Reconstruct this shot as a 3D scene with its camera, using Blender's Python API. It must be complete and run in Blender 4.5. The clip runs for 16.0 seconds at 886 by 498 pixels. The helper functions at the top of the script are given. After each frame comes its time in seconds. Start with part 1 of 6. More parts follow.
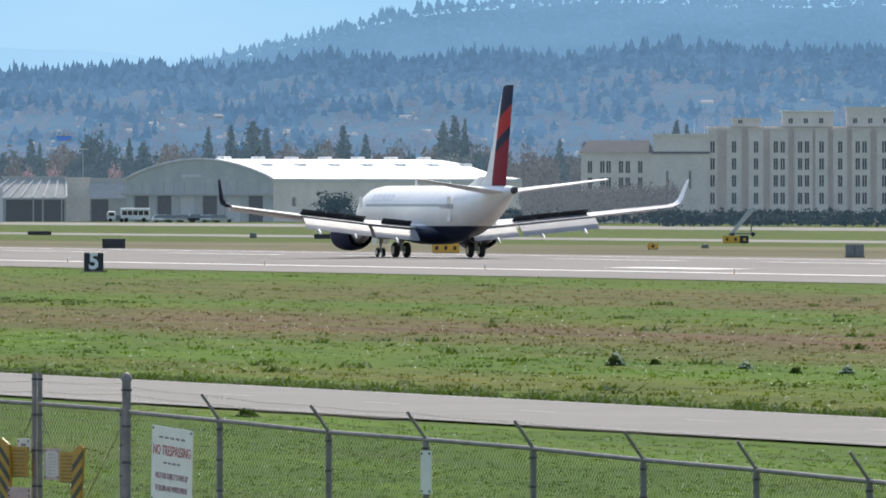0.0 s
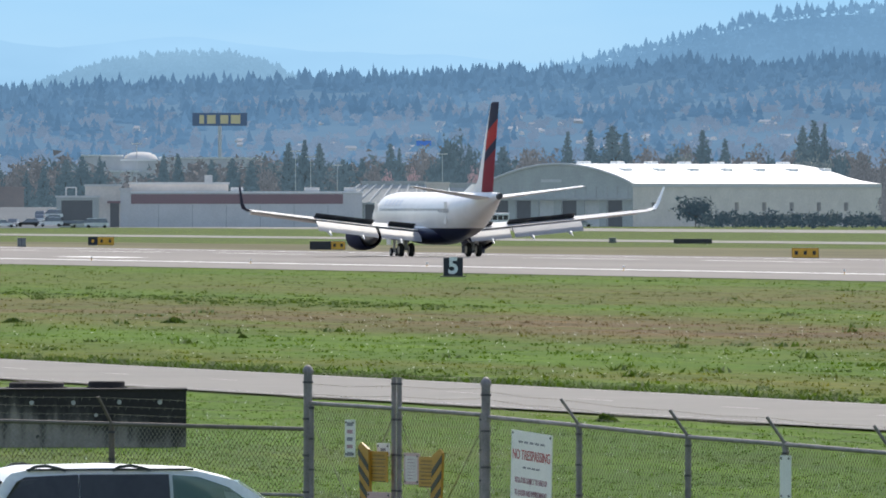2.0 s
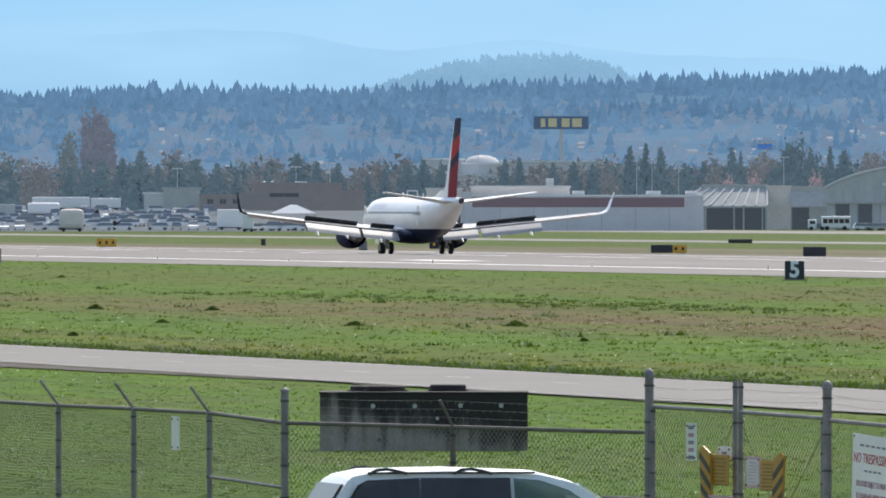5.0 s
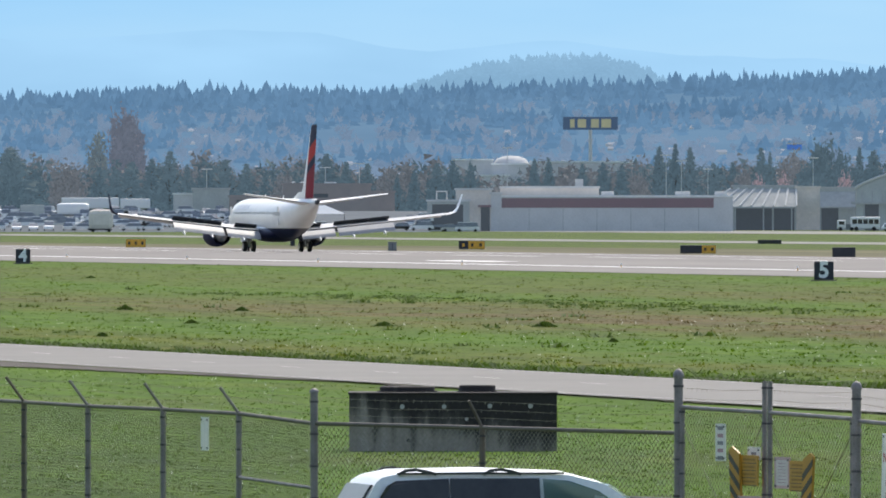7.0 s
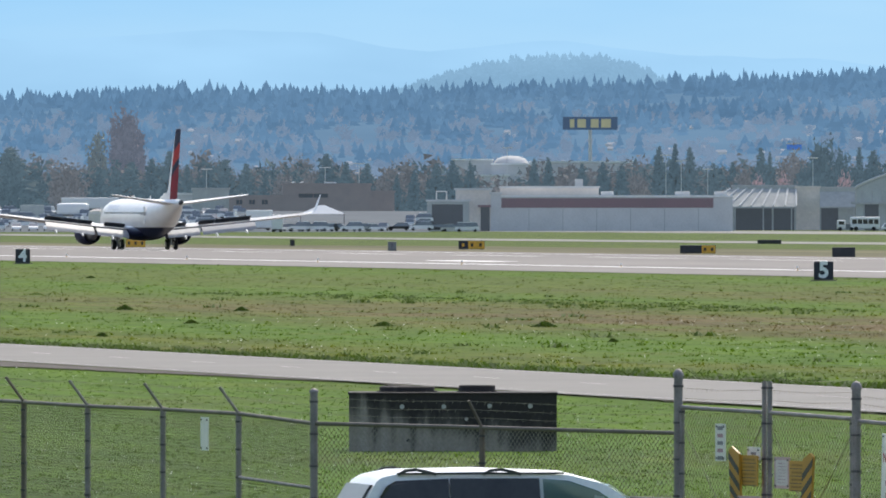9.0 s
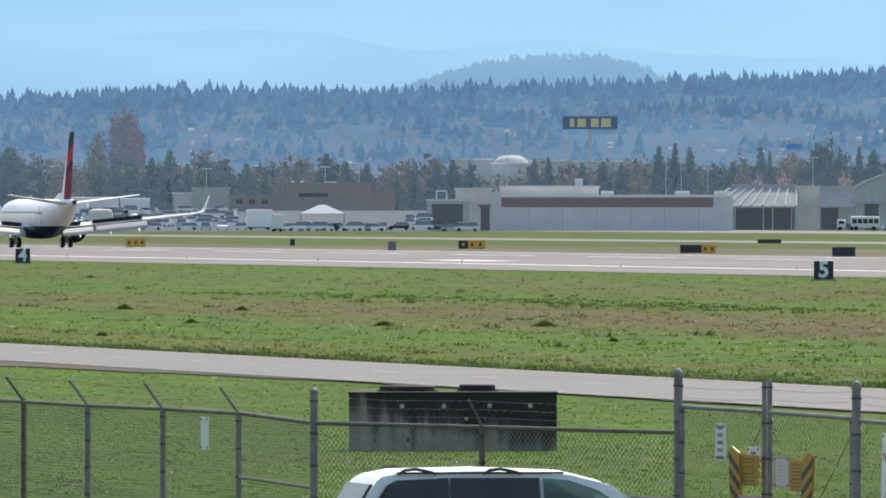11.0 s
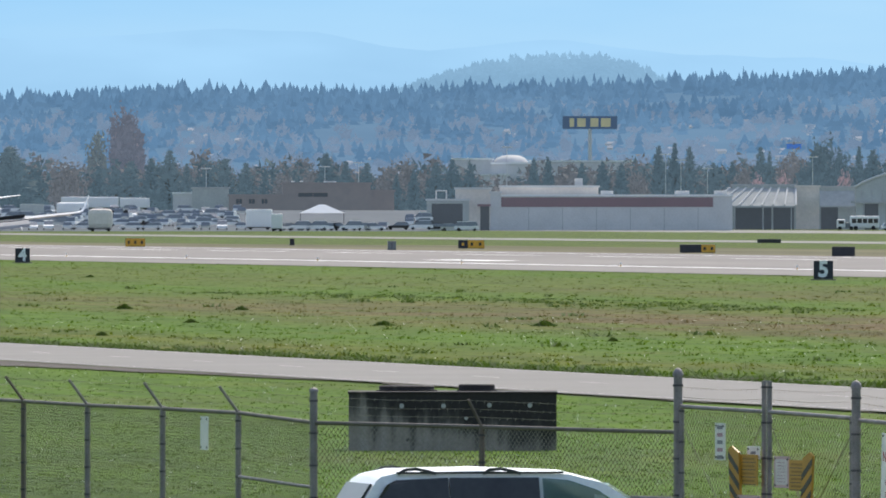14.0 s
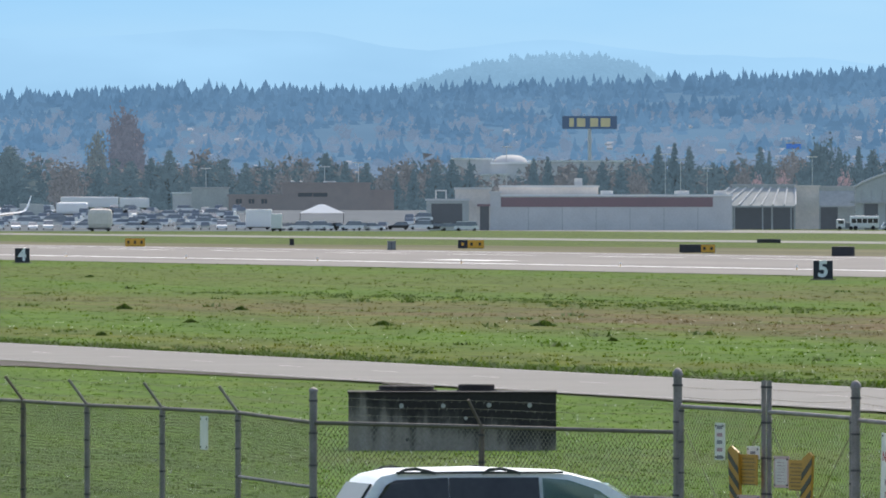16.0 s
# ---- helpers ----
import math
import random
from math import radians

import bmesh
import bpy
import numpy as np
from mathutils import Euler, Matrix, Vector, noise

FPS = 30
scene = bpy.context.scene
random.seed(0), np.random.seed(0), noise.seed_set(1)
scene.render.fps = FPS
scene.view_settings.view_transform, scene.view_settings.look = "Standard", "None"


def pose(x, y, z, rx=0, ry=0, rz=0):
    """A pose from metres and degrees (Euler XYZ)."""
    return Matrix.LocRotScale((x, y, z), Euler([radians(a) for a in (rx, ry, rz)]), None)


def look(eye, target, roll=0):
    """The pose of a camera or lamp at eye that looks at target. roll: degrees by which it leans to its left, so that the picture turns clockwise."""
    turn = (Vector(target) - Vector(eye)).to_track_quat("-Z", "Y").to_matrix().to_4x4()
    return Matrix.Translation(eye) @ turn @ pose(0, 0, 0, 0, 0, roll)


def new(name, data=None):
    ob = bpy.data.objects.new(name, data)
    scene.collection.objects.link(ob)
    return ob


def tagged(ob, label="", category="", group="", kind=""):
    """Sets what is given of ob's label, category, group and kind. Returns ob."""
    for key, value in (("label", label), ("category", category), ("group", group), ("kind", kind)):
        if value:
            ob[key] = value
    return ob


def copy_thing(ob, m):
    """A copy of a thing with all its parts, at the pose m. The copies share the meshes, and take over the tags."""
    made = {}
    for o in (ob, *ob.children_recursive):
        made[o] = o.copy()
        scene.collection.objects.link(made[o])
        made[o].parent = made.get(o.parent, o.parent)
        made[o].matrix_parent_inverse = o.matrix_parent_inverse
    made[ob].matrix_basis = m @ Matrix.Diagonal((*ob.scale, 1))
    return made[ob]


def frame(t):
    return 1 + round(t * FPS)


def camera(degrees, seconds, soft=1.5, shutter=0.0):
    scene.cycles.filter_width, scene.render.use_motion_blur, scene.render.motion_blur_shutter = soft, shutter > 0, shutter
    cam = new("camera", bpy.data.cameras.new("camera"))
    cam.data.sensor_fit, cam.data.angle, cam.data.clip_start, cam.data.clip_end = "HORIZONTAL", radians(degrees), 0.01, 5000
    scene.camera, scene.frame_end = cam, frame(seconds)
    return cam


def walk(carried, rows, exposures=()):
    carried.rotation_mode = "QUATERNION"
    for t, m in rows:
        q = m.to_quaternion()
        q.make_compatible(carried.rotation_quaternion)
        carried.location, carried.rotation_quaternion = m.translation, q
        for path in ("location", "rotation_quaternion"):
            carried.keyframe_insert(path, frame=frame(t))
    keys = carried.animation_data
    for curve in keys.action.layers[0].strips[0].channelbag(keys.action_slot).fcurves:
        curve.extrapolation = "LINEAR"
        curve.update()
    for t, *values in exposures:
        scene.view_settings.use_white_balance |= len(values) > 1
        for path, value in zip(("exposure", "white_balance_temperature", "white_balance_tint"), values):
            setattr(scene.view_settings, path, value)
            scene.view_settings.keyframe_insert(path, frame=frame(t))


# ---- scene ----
EYE = (0.0, 0.0, 4.6)
# World: x runs across the runway away from the camera, y along it in the landing direction.
AHEAD = 0.1972  # bearing of the camera's last view, from the runway's direction


def at(u, d, z=0.0):
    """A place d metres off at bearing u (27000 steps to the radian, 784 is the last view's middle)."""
    b = AHEAD + (u - 784) / 27000
    return Vector((d * math.sin(b), d * math.cos(b), z))


def up(v, d):
    """The height of what stands d metres off at elevation step v (369 is level)."""
    return EYE[2] + (369 - v) / 27000 * d


cam = camera(3.3265, 16.0, soft=1.8)
PAN = [(0.0, 166, 466.5), (0.5, 318, 468), (1.0, 477, 470), (1.5, 638, 472.5), (2.0, 802, 475),
       (2.5, 952, 475.5), (3.0, 1082, 477), (3.5, 1195, 478.5), (4.0, 1275, 480), (4.5, 1342, 480),
       (5.0, 1406, 481), (5.2, 1426, 481.2), (5.8, 1450, 481.8), (6.6, 1457, 482), (7.3, 1458, 482), (9.0, 1457.5, 482),
       (11.5, 1457.5, 481), (13.0, 1457, 481), (14.5, 1457, 480.5), (16.0, 1456.5, 480.5)]
walk(cam, [(t, look(EYE, at(2241 - x, 1000, up(923 - y, 1000)))) for t, x, y in PAN])

# ---- light ----
SUN_AZ, SUN_EL = radians(28), radians(50)
world = bpy.data.worlds.new("sky")
scene.world = world
world.use_nodes = True
sky = world.node_tree.nodes.new("ShaderNodeTexSky")
sky.sky_type, sky.sun_disc = "NISHITA", False
sky.sun_elevation, sky.sun_rotation = SUN_EL, SUN_AZ
sky.air_density, sky.dust_density, sky.ozone_density = 1.0, 1.5, 1.0
back = world.node_tree.nodes["Background"]
back.inputs["Strength"].default_value = 0.135
world.node_tree.links.new(sky.outputs[0], back.inputs["Color"])
sun = new("sun", bpy.data.lights.new("sun", "SUN"))
sun.data.energy, sun.data.angle, sun.data.color = 3.4, radians(0.6), (1.0, 0.93, 0.82)
sun.matrix_world = look((0, 0, 0), (-math.sin(SUN_AZ) * math.cos(SUN_EL), -math.cos(SUN_AZ) * math.cos(SUN_EL), -math.sin(SUN_EL)))
scene.view_settings.exposure = 0.65

# ---- materials ----


def shader(name, rough=0.6, metal=0.0):
    m = bpy.data.materials.new(name)
    m.use_nodes = True
    n = m.node_tree.nodes
    b = n["Principled BSDF"]
    b.inputs["Roughness"].default_value, b.inputs["Metallic"].default_value = rough, metal
    return m, n, m.node_tree.links, b


def ramp(n, l, source, stops):
    r = n.new("ShaderNodeValToRGB")
    e = r.color_ramp.elements
    e.remove(e[1])
    e[0].position, e[0].color = stops[0][0], (*stops[0][1], 1)
    for p, c in stops[1:]:
        e.new(p).color = (*c, 1)
    l.new(source, r.inputs[0])
    return r.outputs[0]


def cloud(n, l, scale, detail=4, stretch=(1, 1, 1), space="Object"):
    c = n.new("ShaderNodeTexCoord") if space != "World" else n.new("ShaderNodeNewGeometry")
    mp = n.new("ShaderNodeMapping")
    mp.inputs["Scale"].default_value = stretch
    t = n.new("ShaderNodeTexNoise")
    t.inputs["Scale"].default_value, t.inputs["Detail"].default_value = scale, detail
    l.new(c.outputs[space if space != "World" else "Position"], mp.inputs[0])
    l.new(mp.outputs[0], t.inputs["Vector"])
    return t.outputs[0]


def blend(n, l, fac, a, b, mode="MIX"):
    m = n.new("ShaderNodeMix")
    m.data_type, m.blend_type = "RGBA", mode
    for s, x in ((0, fac), (6, a), (7, b)):
        if isinstance(x, (int, float)):
            m.inputs[s].default_value = x
        elif isinstance(x, tuple):
            m.inputs[s].default_value = (*x, 1)
        else:
            l.new(x, m.inputs[s])
    return m.outputs[2]


def surface(name, base, rough=0.6, metal=0.0, vary=0.25, scale=3.0, fine=40.0, bump=0.0, stretch=(1, 1, 1), islands=0.0):
    """A surface with stains at one scale and grain at another."""
    m, n, l, b = shader(name, rough, metal)
    dark = tuple(x * (1 - vary) for x in base)
    light = tuple(min(1, x * (1 + vary * 0.6)) for x in base)
    c = ramp(n, l, cloud(n, l, scale, 5, stretch), [(0.3, dark), (0.7, light)])
    g = cloud(n, l, fine, 3, stretch)
    c = blend(n, l, 0.35, c, ramp(n, l, g, [(0.25, tuple(x * 0.7 for x in dark)), (0.75, light)]))
    if islands:
        geo = n.new("ShaderNodeNewGeometry")
        k = ramp(n, l, geo.outputs["Random Per Island"], [(0.0, (1 - islands,) * 3), (1.0, (1.0,) * 3)])
        c = blend(n, l, 1.0, c, k, "MULTIPLY")
    l.new(c, b.inputs["Base Color"])
    if bump:
        bp = n.new("ShaderNodeBump")
        bp.inputs["Strength"].default_value, bp.inputs["Distance"].default_value = 0.6, bump
        l.new(g, bp.inputs["Height"])
        l.new(bp.outputs[0], b.inputs["Normal"])
    return m


def turf(name, lush, islands):
    """Grass: bands of green and dry brown that run with the runway, with patches in them."""
    m, n, l, b = shader(name, 0.85)
    geo = n.new("ShaderNodeNewGeometry")
    sep = n.new("ShaderNodeSeparateXYZ")
    l.new(geo.outputs["Position"], sep.inputs[0])
    wob = cloud(n, l, 1.0, 4, (0.05, 0.012, 0.05), "World")
    add = n.new("ShaderNodeMath")
    add.operation = "MULTIPLY_ADD"
    l.new(wob, add.inputs[0])
    add.inputs[1].default_value = 26.0
    l.new(sep.outputs[0], add.inputs[2])
    rng = n.new("ShaderNodeMapRange")
    rng.inputs["From Min"].default_value, rng.inputs["From Max"].default_value = 100.0, 238.0
    l.new(add.outputs[0], rng.inputs[0])
    G, H, B, C = lush
    stops = [(0.0, G), (0.03, H), (0.07, H), (0.11, G), (0.19, G), (0.25, C), (0.30, B), (0.37, B), (0.41, C), (0.45, H), (0.52, G),
             (0.58, C), (0.63, B), (0.81, B), (0.88, G), (0.94, H), (1.0, (0.070, 0.094, 0.028))]
    band = ramp(n, l, rng.outputs[0], stops)
    patch = cloud(n, l, 1.0, 5, (0.10, 0.05, 0.1), "World")
    c = blend(n, l, ramp(n, l, patch, [(0.47, (0,) * 3), (0.68, (0.55,) * 3)]), band, G)
    east = n.new("ShaderNodeMapRange")
    east.inputs["From Min"].default_value, east.inputs["From Max"].default_value = 540.0, 900.0
    east.inputs["To Max"].default_value = 0.72
    l.new(sep.outputs[1], east.inputs[0])
    apart = n.new("ShaderNodeMapRange")
    apart.inputs["From Min"].default_value, apart.inputs["From Max"].default_value = 222.0, 240.0
    apart.inputs["To Min"].default_value, apart.inputs["To Max"].default_value = 1.0, 0.25
    l.new(sep.outputs[0], apart.inputs[0])
    both = n.new("ShaderNodeMath")
    both.operation = "MULTIPLY"
    l.new(east.outputs[0], both.inputs[0])
    l.new(apart.outputs[0], both.inputs[1])
    c = blend(n, l, both.outputs[0], c, G)
    patch2 = cloud(n, l, 1.0, 5, (0.12, 0.035, 0.2), "World")
    c = blend(n, l, ramp(n, l, patch2, [(0.52, (0,) * 3), (0.74, (0.32,) * 3)]), c, B)
    streak = cloud(n, l, 1.0, 5, (1.3, 0.09, 1), "World")
    c = blend(n, l, 0.5, c, ramp(n, l, streak, [(0.36, (0.5, 0.56, 0.45)), (0.5, (0.95, 0.95, 0.93)), (0.64, (1.45, 1.32, 1.15))]), "MULTIPLY")
    mown = cloud(n, l, 1.0, 4, (0.28, 0.03, 1), "World")
    c = blend(n, l, 0.6, c, ramp(n, l, mown, [(0.3, (0.62, 0.68, 0.6)), (0.7, (1.25, 1.2, 1.1))]), "MULTIPLY")
    fine = cloud(n, l, 1.0, 4, (13.0, 0.7, 1), "World")
    c = blend(n, l, 0.5, c, ramp(n, l, fine, [(0.38, (0.52, 0.58, 0.48)), (0.5, (0.95,) * 3), (0.62, (1.6, 1.5, 1.35))]), "MULTIPLY")
    if islands:
        k = ramp(n, l, geo.outputs["Random Per Island"], [(0.0, (1.0, 1.02, 0.96)), (0.5, (1.2, 1.2, 1.1)), (1.0, (1.5, 1.45, 1.3))])
        c = blend(n, l, 1.0, c, k, "MULTIPLY")
    l.new(c, b.inputs["Base Color"])
    b.inputs["Specular IOR Level"].default_value = 0.04
    if islands:  # thin blades let light through
        tr = n.new("ShaderNodeBsdfTranslucent")
        mix = n.new("ShaderNodeMixShader")
        mix.inputs[0].default_value = 0.55
        l.new(c, tr.inputs[0])
        l.new(b.outputs[0], mix.inputs[1])
        l.new(tr.outputs[0], mix.inputs[2])
        l.new(mix.outputs[0], n["Material Output"].inputs["Surface"])
    return m


LUSH = ((0.059, 0.111, 0.007), (0.074, 0.093, 0.012), (0.102, 0.070, 0.041), (0.082, 0.078, 0.024))
M_TURF = turf("turf", LUSH, False)
M_BLADE = turf("grass blades", LUSH, True)
M_ASPHALT = surface("pale road asphalt", (0.152, 0.141, 0.128), 0.9, vary=0.16, scale=0.15, fine=2.0)
M_RUNWAY = surface("grooved runway concrete", (0.155, 0.138, 0.126), 0.9, vary=0.24, scale=0.08, fine=0.6, stretch=(1, 0.15, 1))
M_TAXI = surface("taxiway concrete", (0.175, 0.165, 0.145), 0.9, vary=0.28, scale=0.05, fine=0.4)
M_LINE = surface("worn white paint", (0.78, 0.77, 0.74), 0.7, vary=0.2, scale=0.5, fine=3.0)
M_DRY = surface("dry infield grass", (0.130, 0.120, 0.070), 0.9, vary=0.4, scale=0.03, fine=0.25, stretch=(1, 0.25, 1))
M_GRAVEL = surface("grey gravel", (0.11, 0.10, 0.085), 0.95, vary=0.35, scale=1.2, fine=9.0)
M_FADED = surface("faded road paint", (0.42, 0.41, 0.38), 0.85, vary=0.3, scale=0.8, fine=5.0)
for m in (M_DRY, M_GRAVEL):  # rough ground does not shine at a low angle
    m.node_tree.nodes["Principled BSDF"].inputs["Specular IOR Level"].default_value = 0.05
# ---- mesh helpers ----


def mesh_of(bm, name, mats, smooth=None):
    me = bpy.data.meshes.new(name)
    bmesh.ops.recalc_face_normals(bm, faces=bm.faces[:])
    bm.to_mesh(me)
    bm.free()
    for m in (mats if isinstance(mats, (list, tuple)) else [mats]):
        me.materials.append(m)
    if smooth is not None:
        me.shade_smooth()
        if smooth < 180:
            me.set_sharp_from_angle(angle=radians(smooth))
    return me


def part(name, bm, material, parent, label="", smooth=None):
    ob = new(name, bm if isinstance(bm, bpy.types.Mesh) else mesh_of(bm, name, material, smooth))
    ob.parent = parent
    return tagged(ob, label) if label else ob


def setting(name, bm, material, label, category, smooth=None):
    return tagged(new(name, mesh_of(bm, name, material, smooth)), label, category, kind="structure")


def thing(name, label, category, group="", m=None):
    ob = new(name)
    ob.empty_display_size = 0.3
    if m is not None:
        ob.matrix_basis = m
    return tagged(ob, label, category, group)


def box(bm, lo, hi, bevel=0.0, m=None, mat=0):
    x0, y0, z0 = lo
    x1, y1, z1 = hi
    vs = [bm.verts.new(p) for p in ((x0, y0, z0), (x1, y0, z0), (x1, y1, z0), (x0, y1, z0), (x0, y0, z1), (x1, y0, z1), (x1, y1, z1), (x0, y1, z1))]
    fs = [bm.faces.new([vs[k] for k in q]) for q in ((3, 2, 1, 0), (4, 5, 6, 7), (0, 1, 5, 4), (1, 2, 6, 5), (2, 3, 7, 6), (3, 0, 4, 7))]
    for f in fs:
        f.material_index = mat
    if bevel:
        es = list({e for f in fs for e in f.edges})
        r = bmesh.ops.bevel(bm, geom=es, offset=bevel, segments=2, affect="EDGES", profile=0.5)
        vs = list({v for v in vs if v.is_valid} | set(r["verts"]))
    if m is not None:
        bmesh.ops.transform(bm, matrix=m, verts=[v for v in vs if v.is_valid])
    return bm


def boxed(lo, hi, bevel=0.0, m=None):
    return box(bmesh.new(), lo, hi, bevel, m)


def rod(bm, a, b, r, sides=8, r2=None, caps=True):
    a, b = Vector(a), Vector(b)
    d = (b - a).normalized()
    q = d.to_track_quat("Z", "Y")
    rings = []
    for p, rr in ((a, r), (b, r if r2 is None else r2)):
        rings.append([bm.verts.new(p + q @ Vector((rr * math.cos(2 * math.pi * k / sides), rr * math.sin(2 * math.pi * k / sides), 0))) for k in range(sides)])
    for k in range(sides):
        bm.faces.new((rings[0][k], rings[0][(k + 1) % sides], rings[1][(k + 1) % sides], rings[1][k]))
    if caps:
        bm.faces.new(rings[0][::-1]), bm.faces.new(rings[1])
    return bm


def loft(bm, rings, close=True, caps=True):
    vs = [[bm.verts.new(p) for p in r] for r in rings]
    n = len(vs[0])
    for a, b in zip(vs, vs[1:]):
        for k in range(n if close else n - 1):
            bm.faces.new((a[k], a[(k + 1) % n], b[(k + 1) % n], b[k]))
    if caps:
        bm.faces.new(vs[0][::-1]), bm.faces.new(vs[-1])
    return bm


def circle(y, cx, cz, rx, rz, n=24):
    return [(cx + rx * math.cos(2 * math.pi * k / n), y, cz + rz * math.sin(2 * math.pi * k / n)) for k in range(n)]


def strip(x0, x1, y0, y1, z0, z1=None, step=40.0):
    """A band of ground along the runway, from x0 to x1, at heights z0 and z1."""
    bm = bmesh.new()
    n = max(1, int((y1 - y0) / step))
    rows = [(bm.verts.new((x0, y0 + (y1 - y0) * k / n, z0)), bm.verts.new((x1, y0 + (y1 - y0) * k / n, z0 if z1 is None else z1))) for k in range(n + 1)]
    for a, b in zip(rows, rows[1:]):
        bm.faces.new((a[0], a[1], b[1], b[0]))
    return bm


# ---- ground ----
def ground_height(x):
    """The runway's crown."""
    return max(0.0, 0.30 * (1 - abs(x - 272) / 47)) if 225 < x < 319 else 0.0


bm = bmesh.new()
cols = [-1500, -200, 0, 60, 76, 88, 150, 200, 225, 319, 380, 520, 900, 2500, 5000]
rows_y = [-1500, -200, 0, 200, 400, 700, 1000, 1500, 2200, 3200, 4500, 6000]
grid = [[bm.verts.new((x, y, -0.02)) for y in rows_y] for x in cols]
for a, b in zip(grid, grid[1:]):
    for k in range(len(rows_y) - 1):
        bm.faces.new((a[k], b[k], b[k + 1], a[k + 1]))
setting("ground", bm, M_TURF, "patchy green and brown airfield grass", "grass")

bm = bmesh.new()
cuts = [225, 241, 257, 272, 288, 303, 319]
line = [[bm.verts.new((x, y, ground_height(x) + 0.02)) for x in cuts] for y in range(-600, 4401, 100)]
for a, b in zip(line, line[1:]):
    for k in range(len(cuts) - 1):
        bm.faces.new((a[k], a[k + 1], b[k + 1], b[k]))
runway = setting("runway", bm, M_RUNWAY, "pale grooved concrete runway with white markings", "runway")


def marking(x0, x1, y0, y1, name, parent):
    z = lambda x: ground_height(x) + 0.03
    return part(name, strip(x0, x1, y0, y1, z(x0), z(x1), 200), M_LINE, parent)


marking(241, 242.2, -600, 4400, "edge_line", runway)
marking(302, 303.2, -600, 4400, "edge_line", runway)
for k in range(34):
    marking(276.3, 277.7, 489 + 61 * k, 528 + 61 * k, "centre_stripe", runway)
for y0 in (628, 932, 1236):
    marking(250.5, 253.5, y0, y0 + 27, "touchdown_bar", runway)

road = setting("road", strip(76.6, 86.5, -300, 2500, 0.03), M_ASPHALT, "pale asphalt perimeter road with dashed centre line", "road")
for k in range(60):
    part("lane_dash", strip(81.72, 81.84, 189.9 + 14.12 * k, 193.3 + 14.12 * k, 0.036), M_FADED, road)
part("edge_line", strip(77.1, 77.18, -300, 2500, 0.036), M_FADED, road)
part("edge_line", strip(86.0, 86.08, -300, 2500, 0.036), M_FADED, road)
bm = bmesh.new()
edge = []
for k in range(701):
    y = -300 + 4 * k if k < 150 else 300 + (k - 150) * 0.5 if k < 650 else 550 + (k - 650) * 39
    w = 0.05 + 2.8 * min(1.0, max(0.0, (y - 395) / 55)) + 0.5 * noise.noise((y * 0.12, 0, 9)) + 0.3 * noise.noise((y * 0.5, 0, 4))
    edge.append((bm.verts.new((76.6 - max(0.02, w), y, 0.012)), bm.verts.new((76.6, y, 0.012))))
for a, b in zip(edge, edge[1:]):
    bm.faces.new((a[0], a[1], b[1], b[0]))
setting("road_verge", bm, M_GRAVEL, "dark gravel verge beside the road", "gravel")
bm = bmesh.new()
edge = []
for k in range(181):
    y = -300 + 15 * k
    w = 78 * min(1.0, max(0.04, (2300 - y) / 900)) + 12 * noise.noise((y * 0.013, 0, 2)) * (y < 2200)
    edge.append((bm.verts.new((319, y, 0.01)), bm.verts.new((319 + max(1.0, w), y, 0.01))))
for a, b in zip(edge, edge[1:]):
    bm.faces.new((a[0], a[1], b[1], b[0]))
setting("infield", bm, M_DRY, "dry brownish grass beside the runway", "grass")
setting("taxiway", strip(432, 459, -300, 4600, 0.02), M_TAXI, "pale concrete parallel taxiway", "taxiway")
setting("apron", strip(598, 668, -300, 4600, 0.02), M_TAXI, "pale concrete apron before the hangars", "apron")
# ---- airliner ----
M_WHITE = surface("white aircraft paint", (0.82, 0.80, 0.775), 0.35, vary=0.05, scale=0.5, fine=6.0)
M_NAVY = surface("dark navy paint", (0.012, 0.016, 0.05), 0.7, vary=0.2, scale=0.6, fine=8.0)
M_NAVY.node_tree.nodes["Principled BSDF"].inputs["Specular IOR Level"].default_value = 0.12
M_GREYW = surface("grey wing paint", (0.40, 0.40, 0.40), 0.5, vary=0.12, scale=0.7, fine=7.0)
M_TYRE = surface("black tyre rubber", (0.02, 0.02, 0.021), 0.85, vary=0.3, scale=6, fine=40)
M_STEEL = surface("bare gear steel", (0.45, 0.45, 0.46), 0.4, 0.7, vary=0.2, scale=8, fine=50)
M_LETTER = surface("faded blue lettering", (0.72, 0.73, 0.76), 0.4, vary=0.1, scale=2, fine=10)
M_FLAP = surface("light grey flap paint", (0.37, 0.365, 0.36), 0.6, vary=0.15, scale=1, fine=10)
# grey spoilers, with the shade on their backs put into the colour
M_SPOIL = surface("shade-darkened grey spoiler paint", (0.075, 0.075, 0.08), 0.6, vary=0.25, scale=1.2, fine=12)
M_WELL = surface("dark metal", (0.06, 0.06, 0.065), 0.5, 0.5, vary=0.3, scale=2, fine=20)


